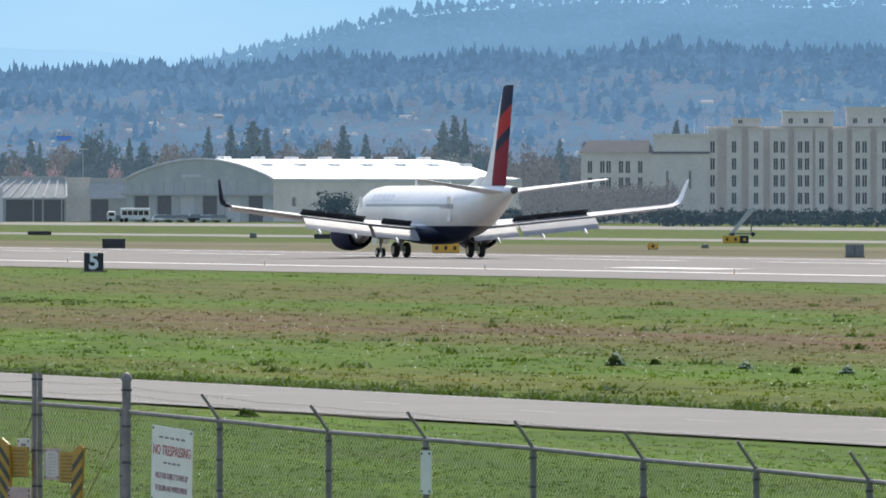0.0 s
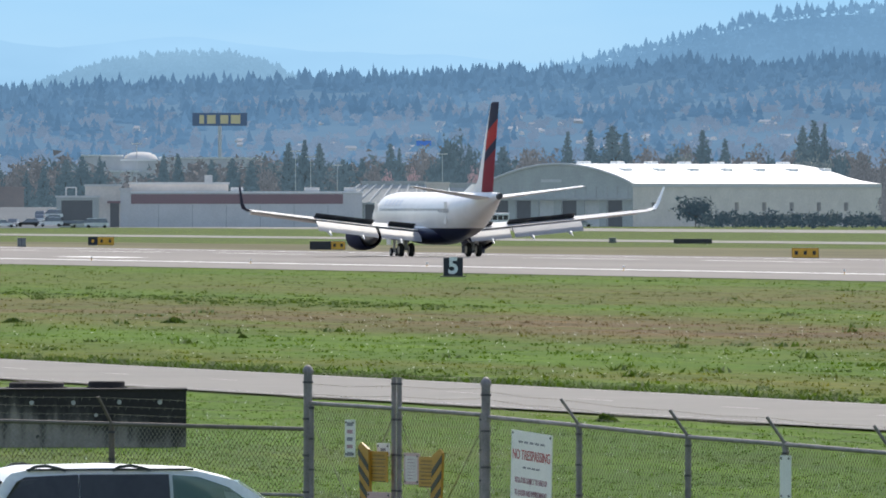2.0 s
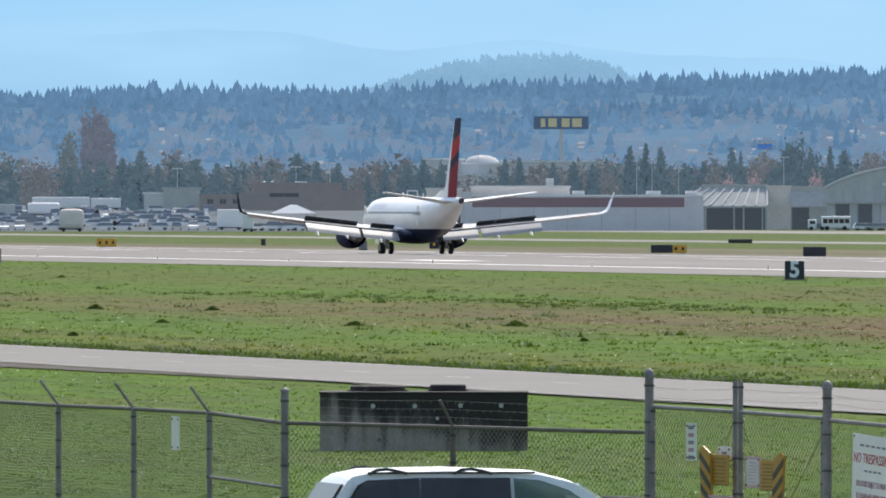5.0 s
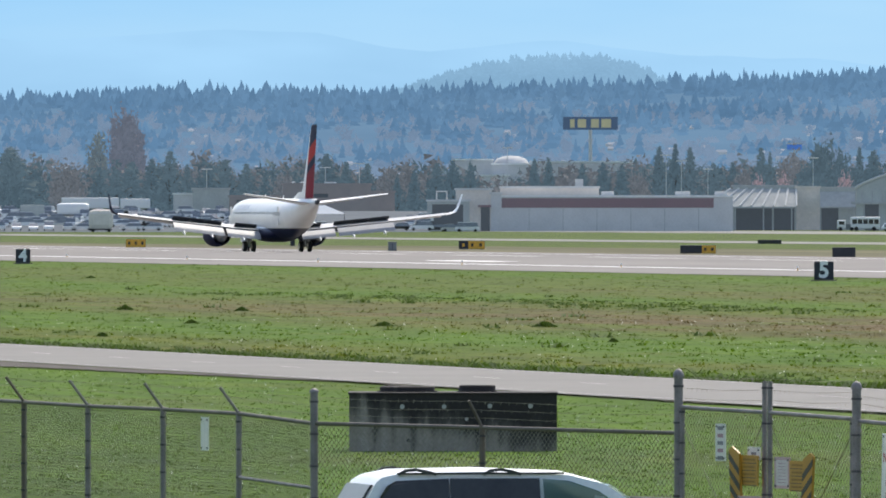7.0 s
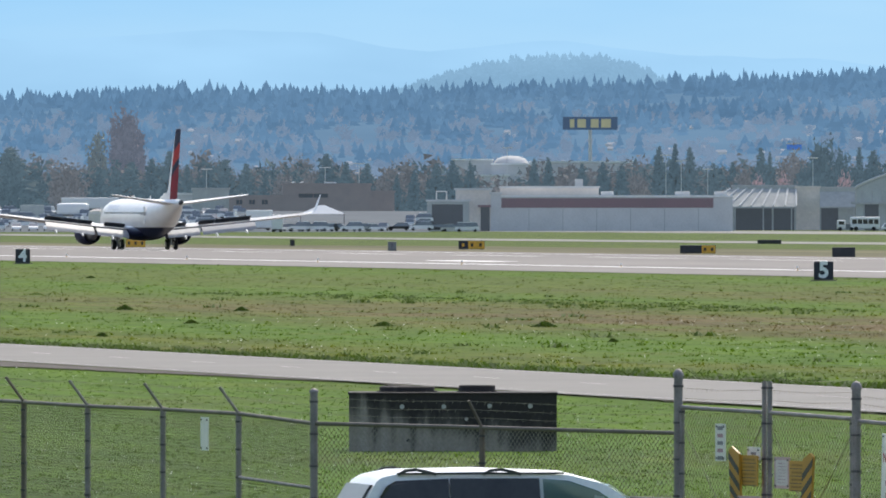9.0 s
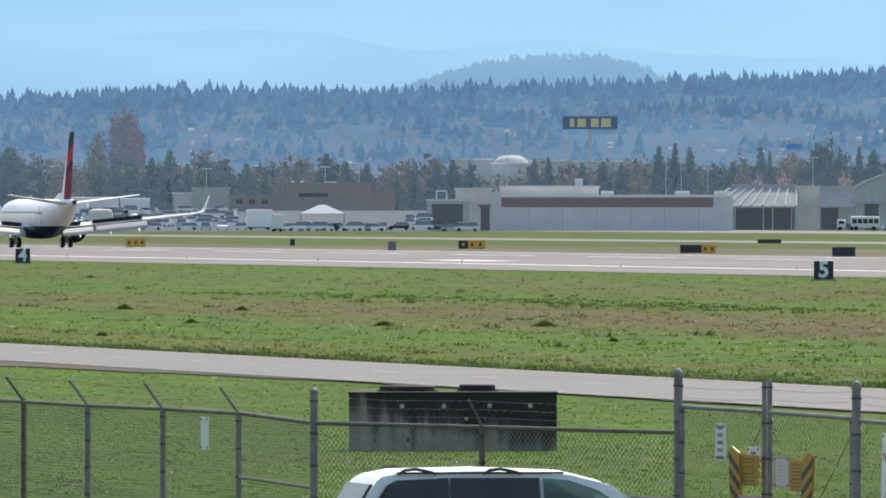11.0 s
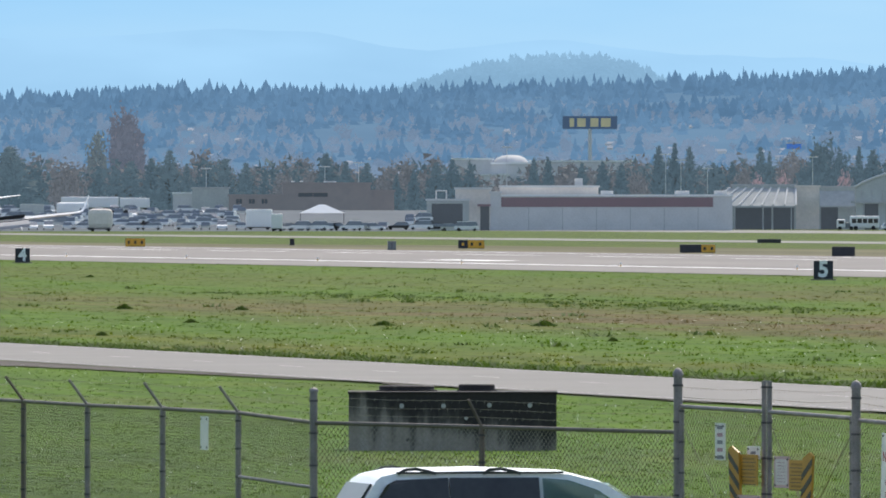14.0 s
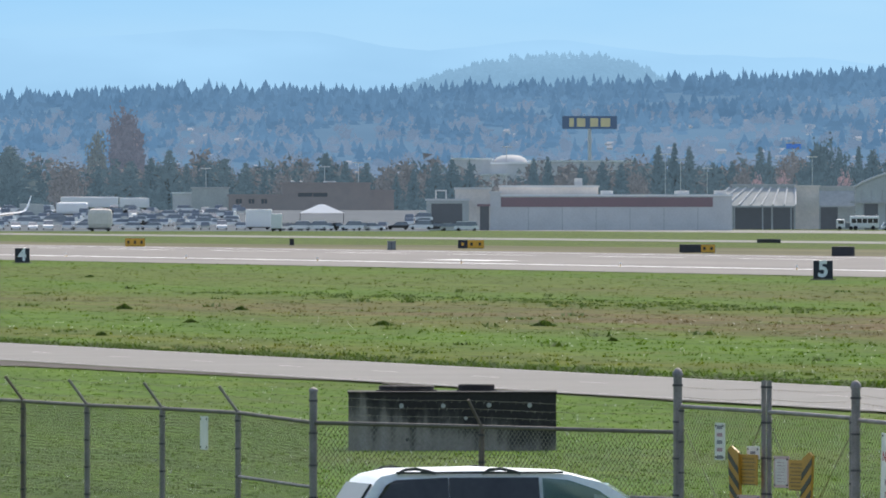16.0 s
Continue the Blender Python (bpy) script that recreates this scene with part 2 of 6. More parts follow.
def axis_paint(name, axis, stops, rough=0.35, spec=0.35):
    """Paint that changes colour along one axis of its part."""
    m, n, l, b = shader(name, rough)
    b.inputs["Specular IOR Level"].default_value = spec
    c = n.new("ShaderNodeTexCoord")
    dot = n.new("ShaderNodeVectorMath")
    dot.operation = "DOT_PRODUCT"
    dot.inputs[1].default_value = axis
    l.new(c.outputs["Object"], dot.inputs[0])
    r = ramp(n, l, dot.outputs["Value"], stops)
    [nd for nd in n if nd.bl_idname == "ShaderNodeValToRGB"][-1].color_ramp.interpolation = "CONSTANT"
    dirt = cloud(n, l, 0.8, 5)
    l.new(blend(n, l, 0.5, r, ramp(n, l, dirt, [(0.3, (0.86,) * 3), (0.7, (1.0,) * 3)]), "MULTIPLY"), b.inputs["Base Color"])
    return m


NAVY, RED, WHITE = (0.010, 0.014, 0.045), (0.40, 0.022, 0.022), (0.83, 0.805, 0.77)
CRIMSON = (0.19, 0.010, 0.026)
# belly: navy below a line that rises aft
M_HULL = axis_paint("white hull with navy belly", (0, 0, 0.1), [(0.0, NAVY), (0.232, WHITE)])
M_FIN = axis_paint("striped fin paint", (0, 0.026, 0.072), [(0.0, CRIMSON), (0.150, NAVY), (0.205, RED), (0.305, NAVY)], 0.6, 0.08)
# white leading edge over the stripes
fn, fl = M_FIN.node_tree.nodes, M_FIN.node_tree.links
fc = fn.new("ShaderNodeTexCoord")
fd = fn.new("ShaderNodeVectorMath")
fd.operation = "DOT_PRODUCT"
fd.inputs[1].default_value = (0, -0.07, -0.025)
fl.new(fc.outputs["Object"], fd.inputs[0])
fm = ramp(fn, fl, fd.outputs["Value"], [(0.0, (1, 1, 1)), (0.884, (1, 1, 1)), (0.888, (0, 0, 0))])
was = fn["Principled BSDF"].inputs["Base Color"].links[0].from_socket
fl.new(blend(fn, fl, fm, was, WHITE), fn["Principled BSDF"].inputs["Base Color"])


def aerofoil(le, te, thick, n=6):
    """A closed section from leading edge to trailing edge, thickness along z."""
    le, te = Vector(le), Vector(te)
    prof = [(0, 0), (0.04, 0.45), (0.15, 0.85), (0.35, 1.0), (0.65, 0.65), (1.0, 0.06)]
    top = [le.lerp(te, s) + Vector((0, 0, thick / 2 * h)) for s, h in prof]
    low = [le.lerp(te, s) - Vector((0, 0, thick / 2 * h * 0.8)) for s, h in prof[1:]]
    return top + low[::-1]


def airliner():
    D0 = 19.6  # nose to main gear
    Y = lambda d: D0 - d
    jet = thing("airliner", "white twin-jet airliner with red and navy tail, flaps down", "airplane")
    st = [(0.0, 0.05, 0.05, 2.95), (0.25, 0.5, 0.48, 2.95), (0.8, 0.92, 0.9, 2.97), (1.8, 1.32, 1.35, 3.03), (3.0, 1.6, 1.7, 3.15),
          (4.5, 1.8, 1.93, 3.26), (6.5, 1.88, 2.0, 3.3), (12, 1.88, 2.0, 3.3), (20, 1.88, 2.0, 3.3), (25.5, 1.88, 2.0, 3.3),
          (28, 1.82, 1.88, 3.42), (30, 1.68, 1.68, 3.62), (32, 1.45, 1.42, 3.88), (34, 1.17, 1.13, 4.17), (36, 0.84, 0.82, 4.48),
          (38, 0.48, 0.5, 4.78), (39.0, 0.28, 0.32, 4.92), (39.4, 0.2, 0.22, 4.95)]
    hull = part("fuselage", loft(bmesh.new(), [circle(Y(d), 0, z, w, h, 32) for d, w, h, z in st]), M_HULL, jet, "white fuselage with navy belly", smooth=40)
    part("exhaust_ring", loft(bmesh.new(), [circle(Y(39.3), 0, 4.95, 0.26, 0.28, 16), circle(Y(39.75), 0, 4.97, 0.2, 0.22, 16)]), M_WELL, hull, "dark tail exhaust", smooth=40)
    # wing-body fairing
    fr = [(12.5, 0.6, 0.3), (14, 1.9, 0.75), (17, 2.25, 0.95), (21, 2.2, 0.95), (23.5, 1.7, 0.7), (25.5, 0.5, 0.25)]
    part("belly_fairing", loft(bmesh.new(), [circle(Y(d), 0, 1.9, w, h, 20) for d, w, h in fr]), M_HULL, jet, smooth=40)
    win = mesh_of(boxed((-0.015, -0.12, -0.17), (0.006, 0.12, 0.17), 0.0), "cabin_window", M_GREYW)
    for side in (-1, 1):
        for k in range(46):
            o = part("cabin_window", win, None, hull)
            o.matrix_basis = pose(side * 1.822, Y(6.6 + 0.51 * k), 3.78, 0, 0, 0 if side > 0 else 180)
        for d in (4.9, 28.4):
            part("cabin_door", boxed((-0.02, -0.42, -0.9), (0.02, 0.42, 0.9), 0.0), M_WHITE, hull).matrix_basis = pose(side * (1.76 if d < 20 else 1.75), Y(d), 3.6)
        # name along the forward fuselage, as plain bars
        for k in range(5):
            b = boxed((-0.006, -0.36, -0.26), (0.006, 0.36, 0.26))
            part("letter_bar", b, M_LETTER, hull).matrix_basis = pose(side * 1.545, Y(7.6 + 1.25 * k), 4.45, 0, -side * 35)
    for k in range(3):
        part("windscreen", boxed((-0.38, -0.03, -0.24), (0.38, 0.03, 0.24), 0.0), M_WELL, hull).matrix_basis = pose((k - 1) * 0.72, Y(1.9 + 0.22 * abs(k - 1)), 4.02, -52, 0, -(k - 1) * 38)
    for side in (-1, 1):
        sx = lambda x: side * x
        wing = bmesh.new()
        zs = lambda x: 2.15 + (x - 1.6) * 0.085 + 0.0012 * x * x
        secs = [(1.6, 13.2, 20.9, 1.0), (5.6, 15.75, 20.9, 0.62), (11.0, 18.6, 22.4, 0.42), (16.9, 21.6, 23.7, 0.24)]
        loft(wing, [aerofoil((sx(x), Y(a), zs(x)), (sx(x), Y(b), zs(x) - 0.05), t) for x, a, b, t in secs])
        w = part("wing", wing, M_GREYW, jet, "grey wing with white leading edge", smooth=35)
        # leading edge slat, drooped
        sl = bmesh.new()
        loft(sl, [aerofoil((sx(x), Y(a - 0.42), zs(x) - 0.26), (sx(x), Y(a + 0.5), zs(x) + 0.16), 0.16) for x, a in ((6.2, 16.05), (11, 18.6), (16.4, 21.35))])
        part("slat", sl, M_WHITE, w, "white drooped slat", smooth=35)
        # winglet
        wl = bmesh.new()
        def sect(x, z, a, b, th, lean):
            p = aerofoil((0, Y(a), 0), (0, Y(b), 0), th)
            q = Matrix.Rotation(-side * radians(lean), 4, "Y")
            return [Vector((sx(x), 0, z)) + (q @ Vector((v.x, 0, v.z))) + Vector((0, v.y, 0)) for v in p]
        zt = zs(16.9)
        loft(wl, [sect(16.9, zt, 21.6, 23.7, 0.22, 8), sect(17.35, zt + 0.16, 22.1, 23.75, 0.16, 40), sect(17.6, zt + 0.55, 22.6, 23.8, 0.11, 68), sect(17.95, zt + 1.95, 23.6, 24.2, 0.05, 78)])
        part("winglet", wl, M_NAVY if side < 0 else M_WHITE, w, "tall blended winglet", smooth=40)
        # flaps: inboard and outboard, two elements each, well down
        for x0, x1, c0, c1 in ((2.1, 5.5, 20.7, 20.7), (5.8, 11.2, 20.8, 22.3)):
            f = bmesh.new()
            loft(f, [aerofoil((sx(x), Y(c), zs(x) - 0.16), (sx(x), Y(c + 1.0), zs(x) - 0.62), 0.2) for x, c in ((x0, c0), (x1, c1))])
            part("flap", f, M_FLAP, w, "lowered light grey flap", smooth=35)
            f = bmesh.new()
            loft(f, [aerofoil((sx(x), Y(c + 0.96), zs(x) - 0.62), (sx(x), Y(c + 1.3), zs(x) - 0.98), 0.1) for x, c in ((x0, c0), (x1, c1))])
            part("flap_tab", f, M_FLAP, w, smooth=35)
        # raised spoilers
        for x0, x1, c0, c1 in ((2.2, 4.4, 19.4, 19.4), (5.7, 7.35, 19.4, 19.75), (7.38, 9.0, 19.76, 20.25), (9.03, 11.0, 20.26, 20.9)):
            f = bmesh.new()
            loft(f, [aerofoil((sx(x), Y(c), zs(x) + 0.10), (sx(x), Y(c + 0.85), zs(x) + 0.50), 0.06) for x, c in ((x0, c0), (x1, c1))])
            part("spoiler", f, M_SPOIL, w, "raised grey spoiler panel in a shade-dark colour", smooth=35)
        for x in (3.9, 7.2, 10.2):  # flap track fairings
            f = bmesh.new()
            c = 19.2 + max(0, x - 5.6) * 0.29
            loft(f, [circle(Y(c), sx(x), zs(x) - 0.3, 0.08, 0.08, 10), circle(Y(c + 1), sx(x), zs(x) - 0.45, 0.2, 0.26, 10), circle(Y(c + 2.3), sx(x), zs(x) - 0.85, 0.18, 0.24, 10), circle(Y(c + 3.3), sx(x), zs(x) - 1.25, 0.04, 0.05, 10)])
            part("flap_fairing", f, M_WHITE, w, smooth=40)
        # engine
        ex, ez = sx(4.85), 1.62
        nac = bmesh.new()
        prof = [(11.1, 0.92), (11.0, 0.98), (11.15, 1.06), (11.8, 1.14), (13.2, 1.16), (14.6, 1.08), (15.6, 0.93), (15.62, 0.86), (14.8, 0.82)]
        loft(nac, [circle(Y(d), ex, ez, r, r * 0.97, 28) for d, r in prof], caps=False)
        e = part("engine_nacelle", nac, M_NAVY, jet, "dark navy engine nacelle", smooth=40)
        part("fan_face", loft(bmesh.new(), [circle(Y(11.9), ex, ez, 0.93, 0.9, 24), circle(Y(12.0), ex, ez, 0.93, 0.9, 24)]), M_WELL, e)
        part("exhaust_nozzle", loft(bmesh.new(), [circle(Y(14.6), ex, ez, 0.78, 0.78, 24), circle(Y(16.3), ex, ez + 0.02, 0.5, 0.5, 24), circle(Y(16.9), ex, ez + 0.03, 0.1, 0.1, 24)]), M_STEEL, e, smooth=40)
        part("inlet_lip", loft(bmesh.new(), [circle(Y(11.12), ex, ez, 0.9, 0.88, 28), circle(Y(10.97), ex, ez, 0.98, 0.95, 28), circle(Y(11.12), ex, ez, 1.065, 1.035, 28)], caps=False), M_STEEL, e, "bare metal inlet lip", smooth=60)
        pyl = bmesh.new()
        loft(pyl, [[(ex - 0.17, Y(12.4), ez + 1.1), (ex + 0.17, Y(12.4), ez + 1.1), (ex + 0.12, Y(16.8), ez + 0.5), (ex - 0.12, Y(16.8), ez + 0.5)],
                   [(ex - 0.15, Y(13.8), ez + 1.35), (ex + 0.15, Y(13.8), ez + 1.35), (ex + 0.1, Y(18.5), ez + 1.0), (ex - 0.1, Y(18.5), ez + 1.0)]])
        part("pylon", pyl, M_WHITE, e)
        # tailplane
        tp = bmesh.new()
        loft(tp, [aerofoil((sx(0.5), Y(34.2), 4.75), (sx(0.5), Y(38.2), 4.85), 0.42), aerofoil((sx(7.15), Y(38.1), 5.72), (sx(7.15), Y(39.6), 5.76), 0.16)])
        part("tailplane", tp, M_WHITE, jet, "white tailplane", smooth=35)
        # main gear
        gx = sx(2.86)
        g = part("main_gear_strut", rod(rod(bmesh.new(), (gx, 0, 0.56), (gx, 0, 2.2), 0.13, 12), (gx, 0.1, 0.9), (sx(2.0), 0.6, 2.0), 0.06, 8), M_STEEL, jet, "bare steel landing gear leg", smooth=40)
        rod_bm = rod(bmesh.new(), (gx - 0.55, 0, 0.565), (gx + 0.55, 0, 0.565), 0.07, 10)
        part("axle", rod_bm, M_STEEL, g, smooth=40)
        part("gear_door", boxed((gx + side * 0.3 - 0.03, -0.45, 0.95), (gx + side * 0.3 + 0.03, 0.45, 2.05), 0.0), M_WHITE, g)
        for dx in (-0.43, 0.43):
            wheel(jet, "main_wheel", (gx + dx, 0, 0.565), 0.565, 0.38)
    # fin
    fin = bmesh.new()
    def upright(d0, d1, z, th):
        return [Vector((v.z, v.y, z)) for v in aerofoil((0, Y(d0), 0), (0, Y(d1), 0), th)]
    loft(fin, [upright(30.4, 37.2, 5.0, 0.5), upright(32.6, 37.5, 6.4, 0.46), upright(36.6, 39.2, 12.45, 0.24), upright(37.1, 39.2, 12.6, 0.1)])
    part("fin", fin, M_FIN, jet, "white, red and navy striped tail fin", smooth=35)
    dor = bmesh.new()
    loft(dor, [upright(26.6, 33.2, 5.1, 0.3), upright(30.3, 33.4, 5.95, 0.18)])
    part("dorsal_fillet", dor, M_WHITE, jet, smooth=35)
    # nose gear
    ny = Y(4.0)
    g = part("nose_gear_strut", rod(rod(bmesh.new(), (0, ny, 0.34), (0, ny, 1.7), 0.09, 12), (0, ny - 0.1, 0.7), (0, ny - 0.9, 1.6), 0.05, 8), M_STEEL, jet, "bare steel nose gear leg", smooth=40)
    part("axle", rod(bmesh.new(), (-0.3, ny, 0.34), (0.3, ny, 0.34), 0.05, 8), M_STEEL, g, smooth=40)
    for dx in (-0.22, 0.22):
        wheel(jet, "nose_wheel", (dx, ny, 0.34), 0.34, 0.2)
        part("gear_door", boxed((dx * 2 - 0.02, ny - 0.7, 0.95), (dx * 2 + 0.02, ny + 0.7, 1.55)), M_WHITE, g)
    for z, y, r in ((5.45, 6, 0.3), (5.4, -3, 0.25)):
        part("antenna", loft(bmesh.new(), [[(-0.03, y + 0.3, z - 0.25), (0.03, y + 0.3, z - 0.25), (0.03, y - 0.3, z - 0.25), (-0.03, y - 0.3, z - 0.25)], [(-0.02, y, z + r), (0.02, y, z + r), (0.02, y - 0.25, z + r), (-0.02, y - 0.25, z + r)]]), M_WHITE, hull)
    return jet


WHEELS = []


def wheel(parent, name, c, r, w):
    prof = [(-w / 2, r * 0.62), (-w / 2, r * 0.88), (-w * 0.36, r * 0.98), (0, r), (w * 0.36, r * 0.98), (w / 2, r * 0.88), (w / 2, r * 0.62)]
    def ring(x, rr):
        return [(x, rr * math.cos(2 * math.pi * k / 24), rr * math.sin(2 * math.pi * k / 24)) for k in range(24)]
    bm = loft(bmesh.new(), [ring(x, q) for x, q in prof])
    me = mesh_of(bm, "tyre", M_TYRE, 40)
    hub = new(name, me)
    hub.parent = parent
    hub.matrix_basis = Matrix.Translation(c)
    part("rim", loft(bmesh.new(), [ring(-w * 0.51, r * 0.3), ring(-w * 0.53, r * 0.55), ring(w * 0.53, r * 0.55), ring(w * 0.51, r * 0.3)]), M_STEEL, hub, "bare metal rim", smooth=40)
    WHEELS.append((hub, c, r))


jet = airliner()
# ---- perimeter fence and gate ----
M_GALV = surface("weathered galvanised steel", (0.235, 0.205, 0.205), 0.6, 0.05, vary=0.45, scale=5, fine=40)
M_BAND = surface("dark tension band", (0.055, 0.05, 0.055), 0.6, 0.3, vary=0.3, scale=9, fine=60)
M_WIRE = surface("dull chain-link wire", (0.27, 0.245, 0.185), 0.7, 0.0, vary=0.2, scale=6, fine=60)
M_WORN = surface("brownish worn rail steel", (0.155, 0.13, 0.115), 0.7, 0.1, vary=0.4, scale=5, fine=50)
M_RUST = surface("rust-brown steel", (0.15, 0.115, 0.095), 0.7, 0.1, vary=0.4, scale=5, fine=50)
M_PLATE = surface("white enamel plate", (0.76, 0.73, 0.69), 0.45, vary=0.08, scale=5, fine=40)
M_PINK = surface("faded pink paper sign", (0.58, 0.38, 0.37), 0.7, vary=0.15, scale=6, fine=40)
M_PALEPINK = surface("faded pink-white paper", (0.68, 0.60, 0.57), 0.7, vary=0.12, scale=6, fine=40)
M_OCHRE = surface("dull ochre print", (0.26, 0.13, 0.012), 0.6, vary=0.2, scale=9, fine=60)
M_YELLOW = surface("hazard yellow paint", (0.45, 0.225, 0.018), 0.5, vary=0.15, scale=5, fine=40)
M_BLACK = surface("black paint", (0.02, 0.02, 0.02), 0.5, vary=0.3, scale=5, fine=40)
M_INK = surface("dark grey ink", (0.20, 0.19, 0.21), 0.6, vary=0.2, scale=9, fine=60)
M_PURPLE = surface("faded purple ink", (0.40, 0.22, 0.25), 0.6, vary=0.2, scale=9, fine=60)
M_REDINK = surface("faded red ink", (0.42, 0.06, 0.06), 0.6, vary=0.2, scale=9, fine=60)

M_WIRE.node_tree.nodes["Principled BSDF"].inputs["Specular IOR Level"].default_value = 0.15


def chain_link(a, b, z0a, z0b, h, pitch=0.072, r=0.0030):
    """Diagonal wires both ways between two posts; the foot follows z0a to z0b."""
    a, b = Vector(a), Vector(b)
    L = (b - a).length
    d = (b - a) / L
    vs, fs = [], []
    side = Vector((-d.y, d.x, 0))
    def wire(s0, s1, za, zb, off):
        if s0 > s1:
            s0, s1, za, zb = s1, s0, zb, za
        c0, c1 = max(0.0, s0), min(L, s1)
        if c1 - c0 < 1e-3:
            return
        f0, f1 = (c0 - s0) / (s1 - s0), (c1 - s0) / (s1 - s0)
        p = a + d * c0 + Vector((0, 0, za + (zb - za) * f0 + z0a + (z0b - z0a) * c0 / L)) + side * off
        q = a + d * c1 + Vector((0, 0, za + (zb - za) * f1 + z0a + (z0b - z0a) * c1 / L)) + side * off
        k = len(vs)
        w = (q - p).normalized()
        n1 = w.cross(side).normalized()
        for e in (p, q):
            for m in (n1 * r, (side * 0.866 - n1 * 0.5) * r, (-side * 0.866 - n1 * 0.5) * r):
                vs.append(e + m)
        fs.extend(((k, k + 1, k + 4, k + 3), (k + 1, k + 2, k + 5, k + 4), (k + 2, k, k + 3, k + 5)))
    n = int((L + h) / pitch) + 2
    for j in range(n):
        s = -h + j * pitch
        wire(s, s + h, 0, h, 0.001)
        wire(s, s + h, h, 0, -0.001)
    me = bpy.data.meshes.new("chain_link")
    me.from_pydata([tuple(v) for v in vs], [], fs)
    me.materials.append(M_WIRE)
    return me


def post(parent, p, top, r, dome=0.0, mat=None, name="post", foot=-0.05):
    bm = bmesh.new()
    rod(bm, (p.x, p.y, foot), (p.x, p.y, top), r, 12)
    if dome:
        prof = [(0.0, 1.25), (0.02, 1.25), (0.05, 1.1), (0.08, 0.75), (0.1, 0.2)]
        loft(bm, [[(p.x + r * q * math.cos(2 * math.pi * k / 12), p.y + r * q * math.sin(2 * math.pi * k / 12), top - 0.02 + z * dome) for k in range(12)] for z, q in prof])
    o = part(name, bm, mat or M_GALV, parent, smooth=40)
    me = mesh_of(rod(bmesh.new(), (0, 0, -0.011), (0, 0, 0.011), r * 1.2, 10), "tension_band", M_BAND)
    for z in np.linspace(top - 0.12, 0.3, 7):
        part("tension_band", me, None, o).location = (p.x, p.y, z)
    return o


def rail(parent, a, za, b, zb, r=0.024, name="top_rail", mat=None):
    return part(name, rod(bmesh.new(), (a.x, a.y, za), (b.x, b.y, zb), r, 10), mat or M_GALV, parent, smooth=40)


def strands(parent, ps, n=3):
    """Barbed wires strung through lists of points, with barbs."""
    for k in range(n):
        bm = bmesh.new()
        for q0, q1 in zip(ps, ps[1:]):
            a, b = Vector(q0[k]), Vector(q1[k])
            mid = (a + b) / 2 - Vector((0, 0, 0.02))
            rod(bm, a, mid, 0.0016, 4), rod(bm, mid, b, 0.0016, 4)
            L = (b - a).length
            for j in range(1, int(L / 0.13)):
                c = a.lerp(b, j * 0.13 / L) - Vector((0, 0, 0.016))
                rod(bm, c - Vector((0.008, 0.008, 0.018)), c + Vector((0.008, 0.008, 0.018)), 0.0018, 3)
        part("barbed_wire", bm, M_WIRE, parent)


def fence(label, posts, rise, arm_dir, first=True, last=True, mid_rail=(), mat=None, rail_mat=None, rusty=()):
    """posts: places of the posts and the rail's height at each."""
    f = thing("chain_link_fence", label, "fence", "perimeter fence")
    tips = []
    for k, (p, z) in enumerate(posts):
        end = (k == 0 and not first) or (k == len(posts) - 1 and not last)
        if not end:
            own = M_RUST if k in rusty else mat
            o = post(f, p, z + 0.03, 0.034, mat=own, foot=min(-0.05, z - 2.5))
            tip = Vector((p.x, p.y, z)) + arm_dir * 0.27 + Vector((0, 0, rise))
            part("barb_arm", rod(bmesh.new(), (p.x, p.y, z), tip, 0.017, 8), own or M_GALV, o)
        else:
            tip = Vector((p.x, p.y, z)) + Vector((0, 0, rise))
        base = Vector((p.x, p.y, z))
        tips.append([base.lerp(tip, s) for s in (0.36, 0.66, 0.97)])
    for (p, z), (q, w) in zip(posts, posts[1:]):
        rail(f, p, z, q, w, mat=rail_mat or mat)
        part("mesh_panel", chain_link(p, q, z - 2.12, w - 2.12, 2.10), None, f)
    for i in mid_rail:
        (p, z), (q, w) = posts[i], posts[i + 1]
        rail(f, p, z - 0.72, q, w - 0.72, 0.02, "brace_rail", mat)
    strands(f, tips)
    return f


RIGHT = Vector((math.cos(AHEAD), -math.sin(AHEAD), 0))
FWD = Vector((math.sin(AHEAD), math.cos(AHEAD), 0))
CORNER, GATE_L = at(555, 169.5), at(1200, 165)
left_posts = [(at(u, d), z) for u, d, z in ((-190, 187, 2.32), (-70, 184.2, 2.31), (42, 181.2, 2.30), (155, 178.3, 2.29), (288, 175.4, 2.29), (422, 172.4, 2.28), (555, 169.5, 2.21))]
fence("weathered grey chain-link fence with angled barbed wire arms", left_posts, 0.30, -RIGHT * 0.80 - FWD * 0.2, last=False, mid_rail=(5,), rail_mat=M_WORN, rusty=(0, 1, 2))
mid_posts = [(CORNER, 2.21), (at(853, 167.6), 2.19), (GATE_L, 2.17)]
fence("chain-link fence panel between corner and gate posts", mid_posts, 0.30, -RIGHT * 0.55 - FWD * 0.3, first=False, last=False, mid_rail=(1,), rail_mat=M_WORN, rusty=(1,))
right_posts = [(at(u, 165 - (u - 1200) * 0.0132), z) for u, z in ((1515, 2.36), (1680, 2.30), (1873, 2.22), (2045, 2.18), (2235, 2.13), (2430, 2.06), (2630, 2.01), (2830, 1.95), (3030, 1.90))]
fence("long chain-link fence with leaning barbed wire arms", right_posts, 0.28, -RIGHT * 0.72 - FWD * 0.3, first=False)
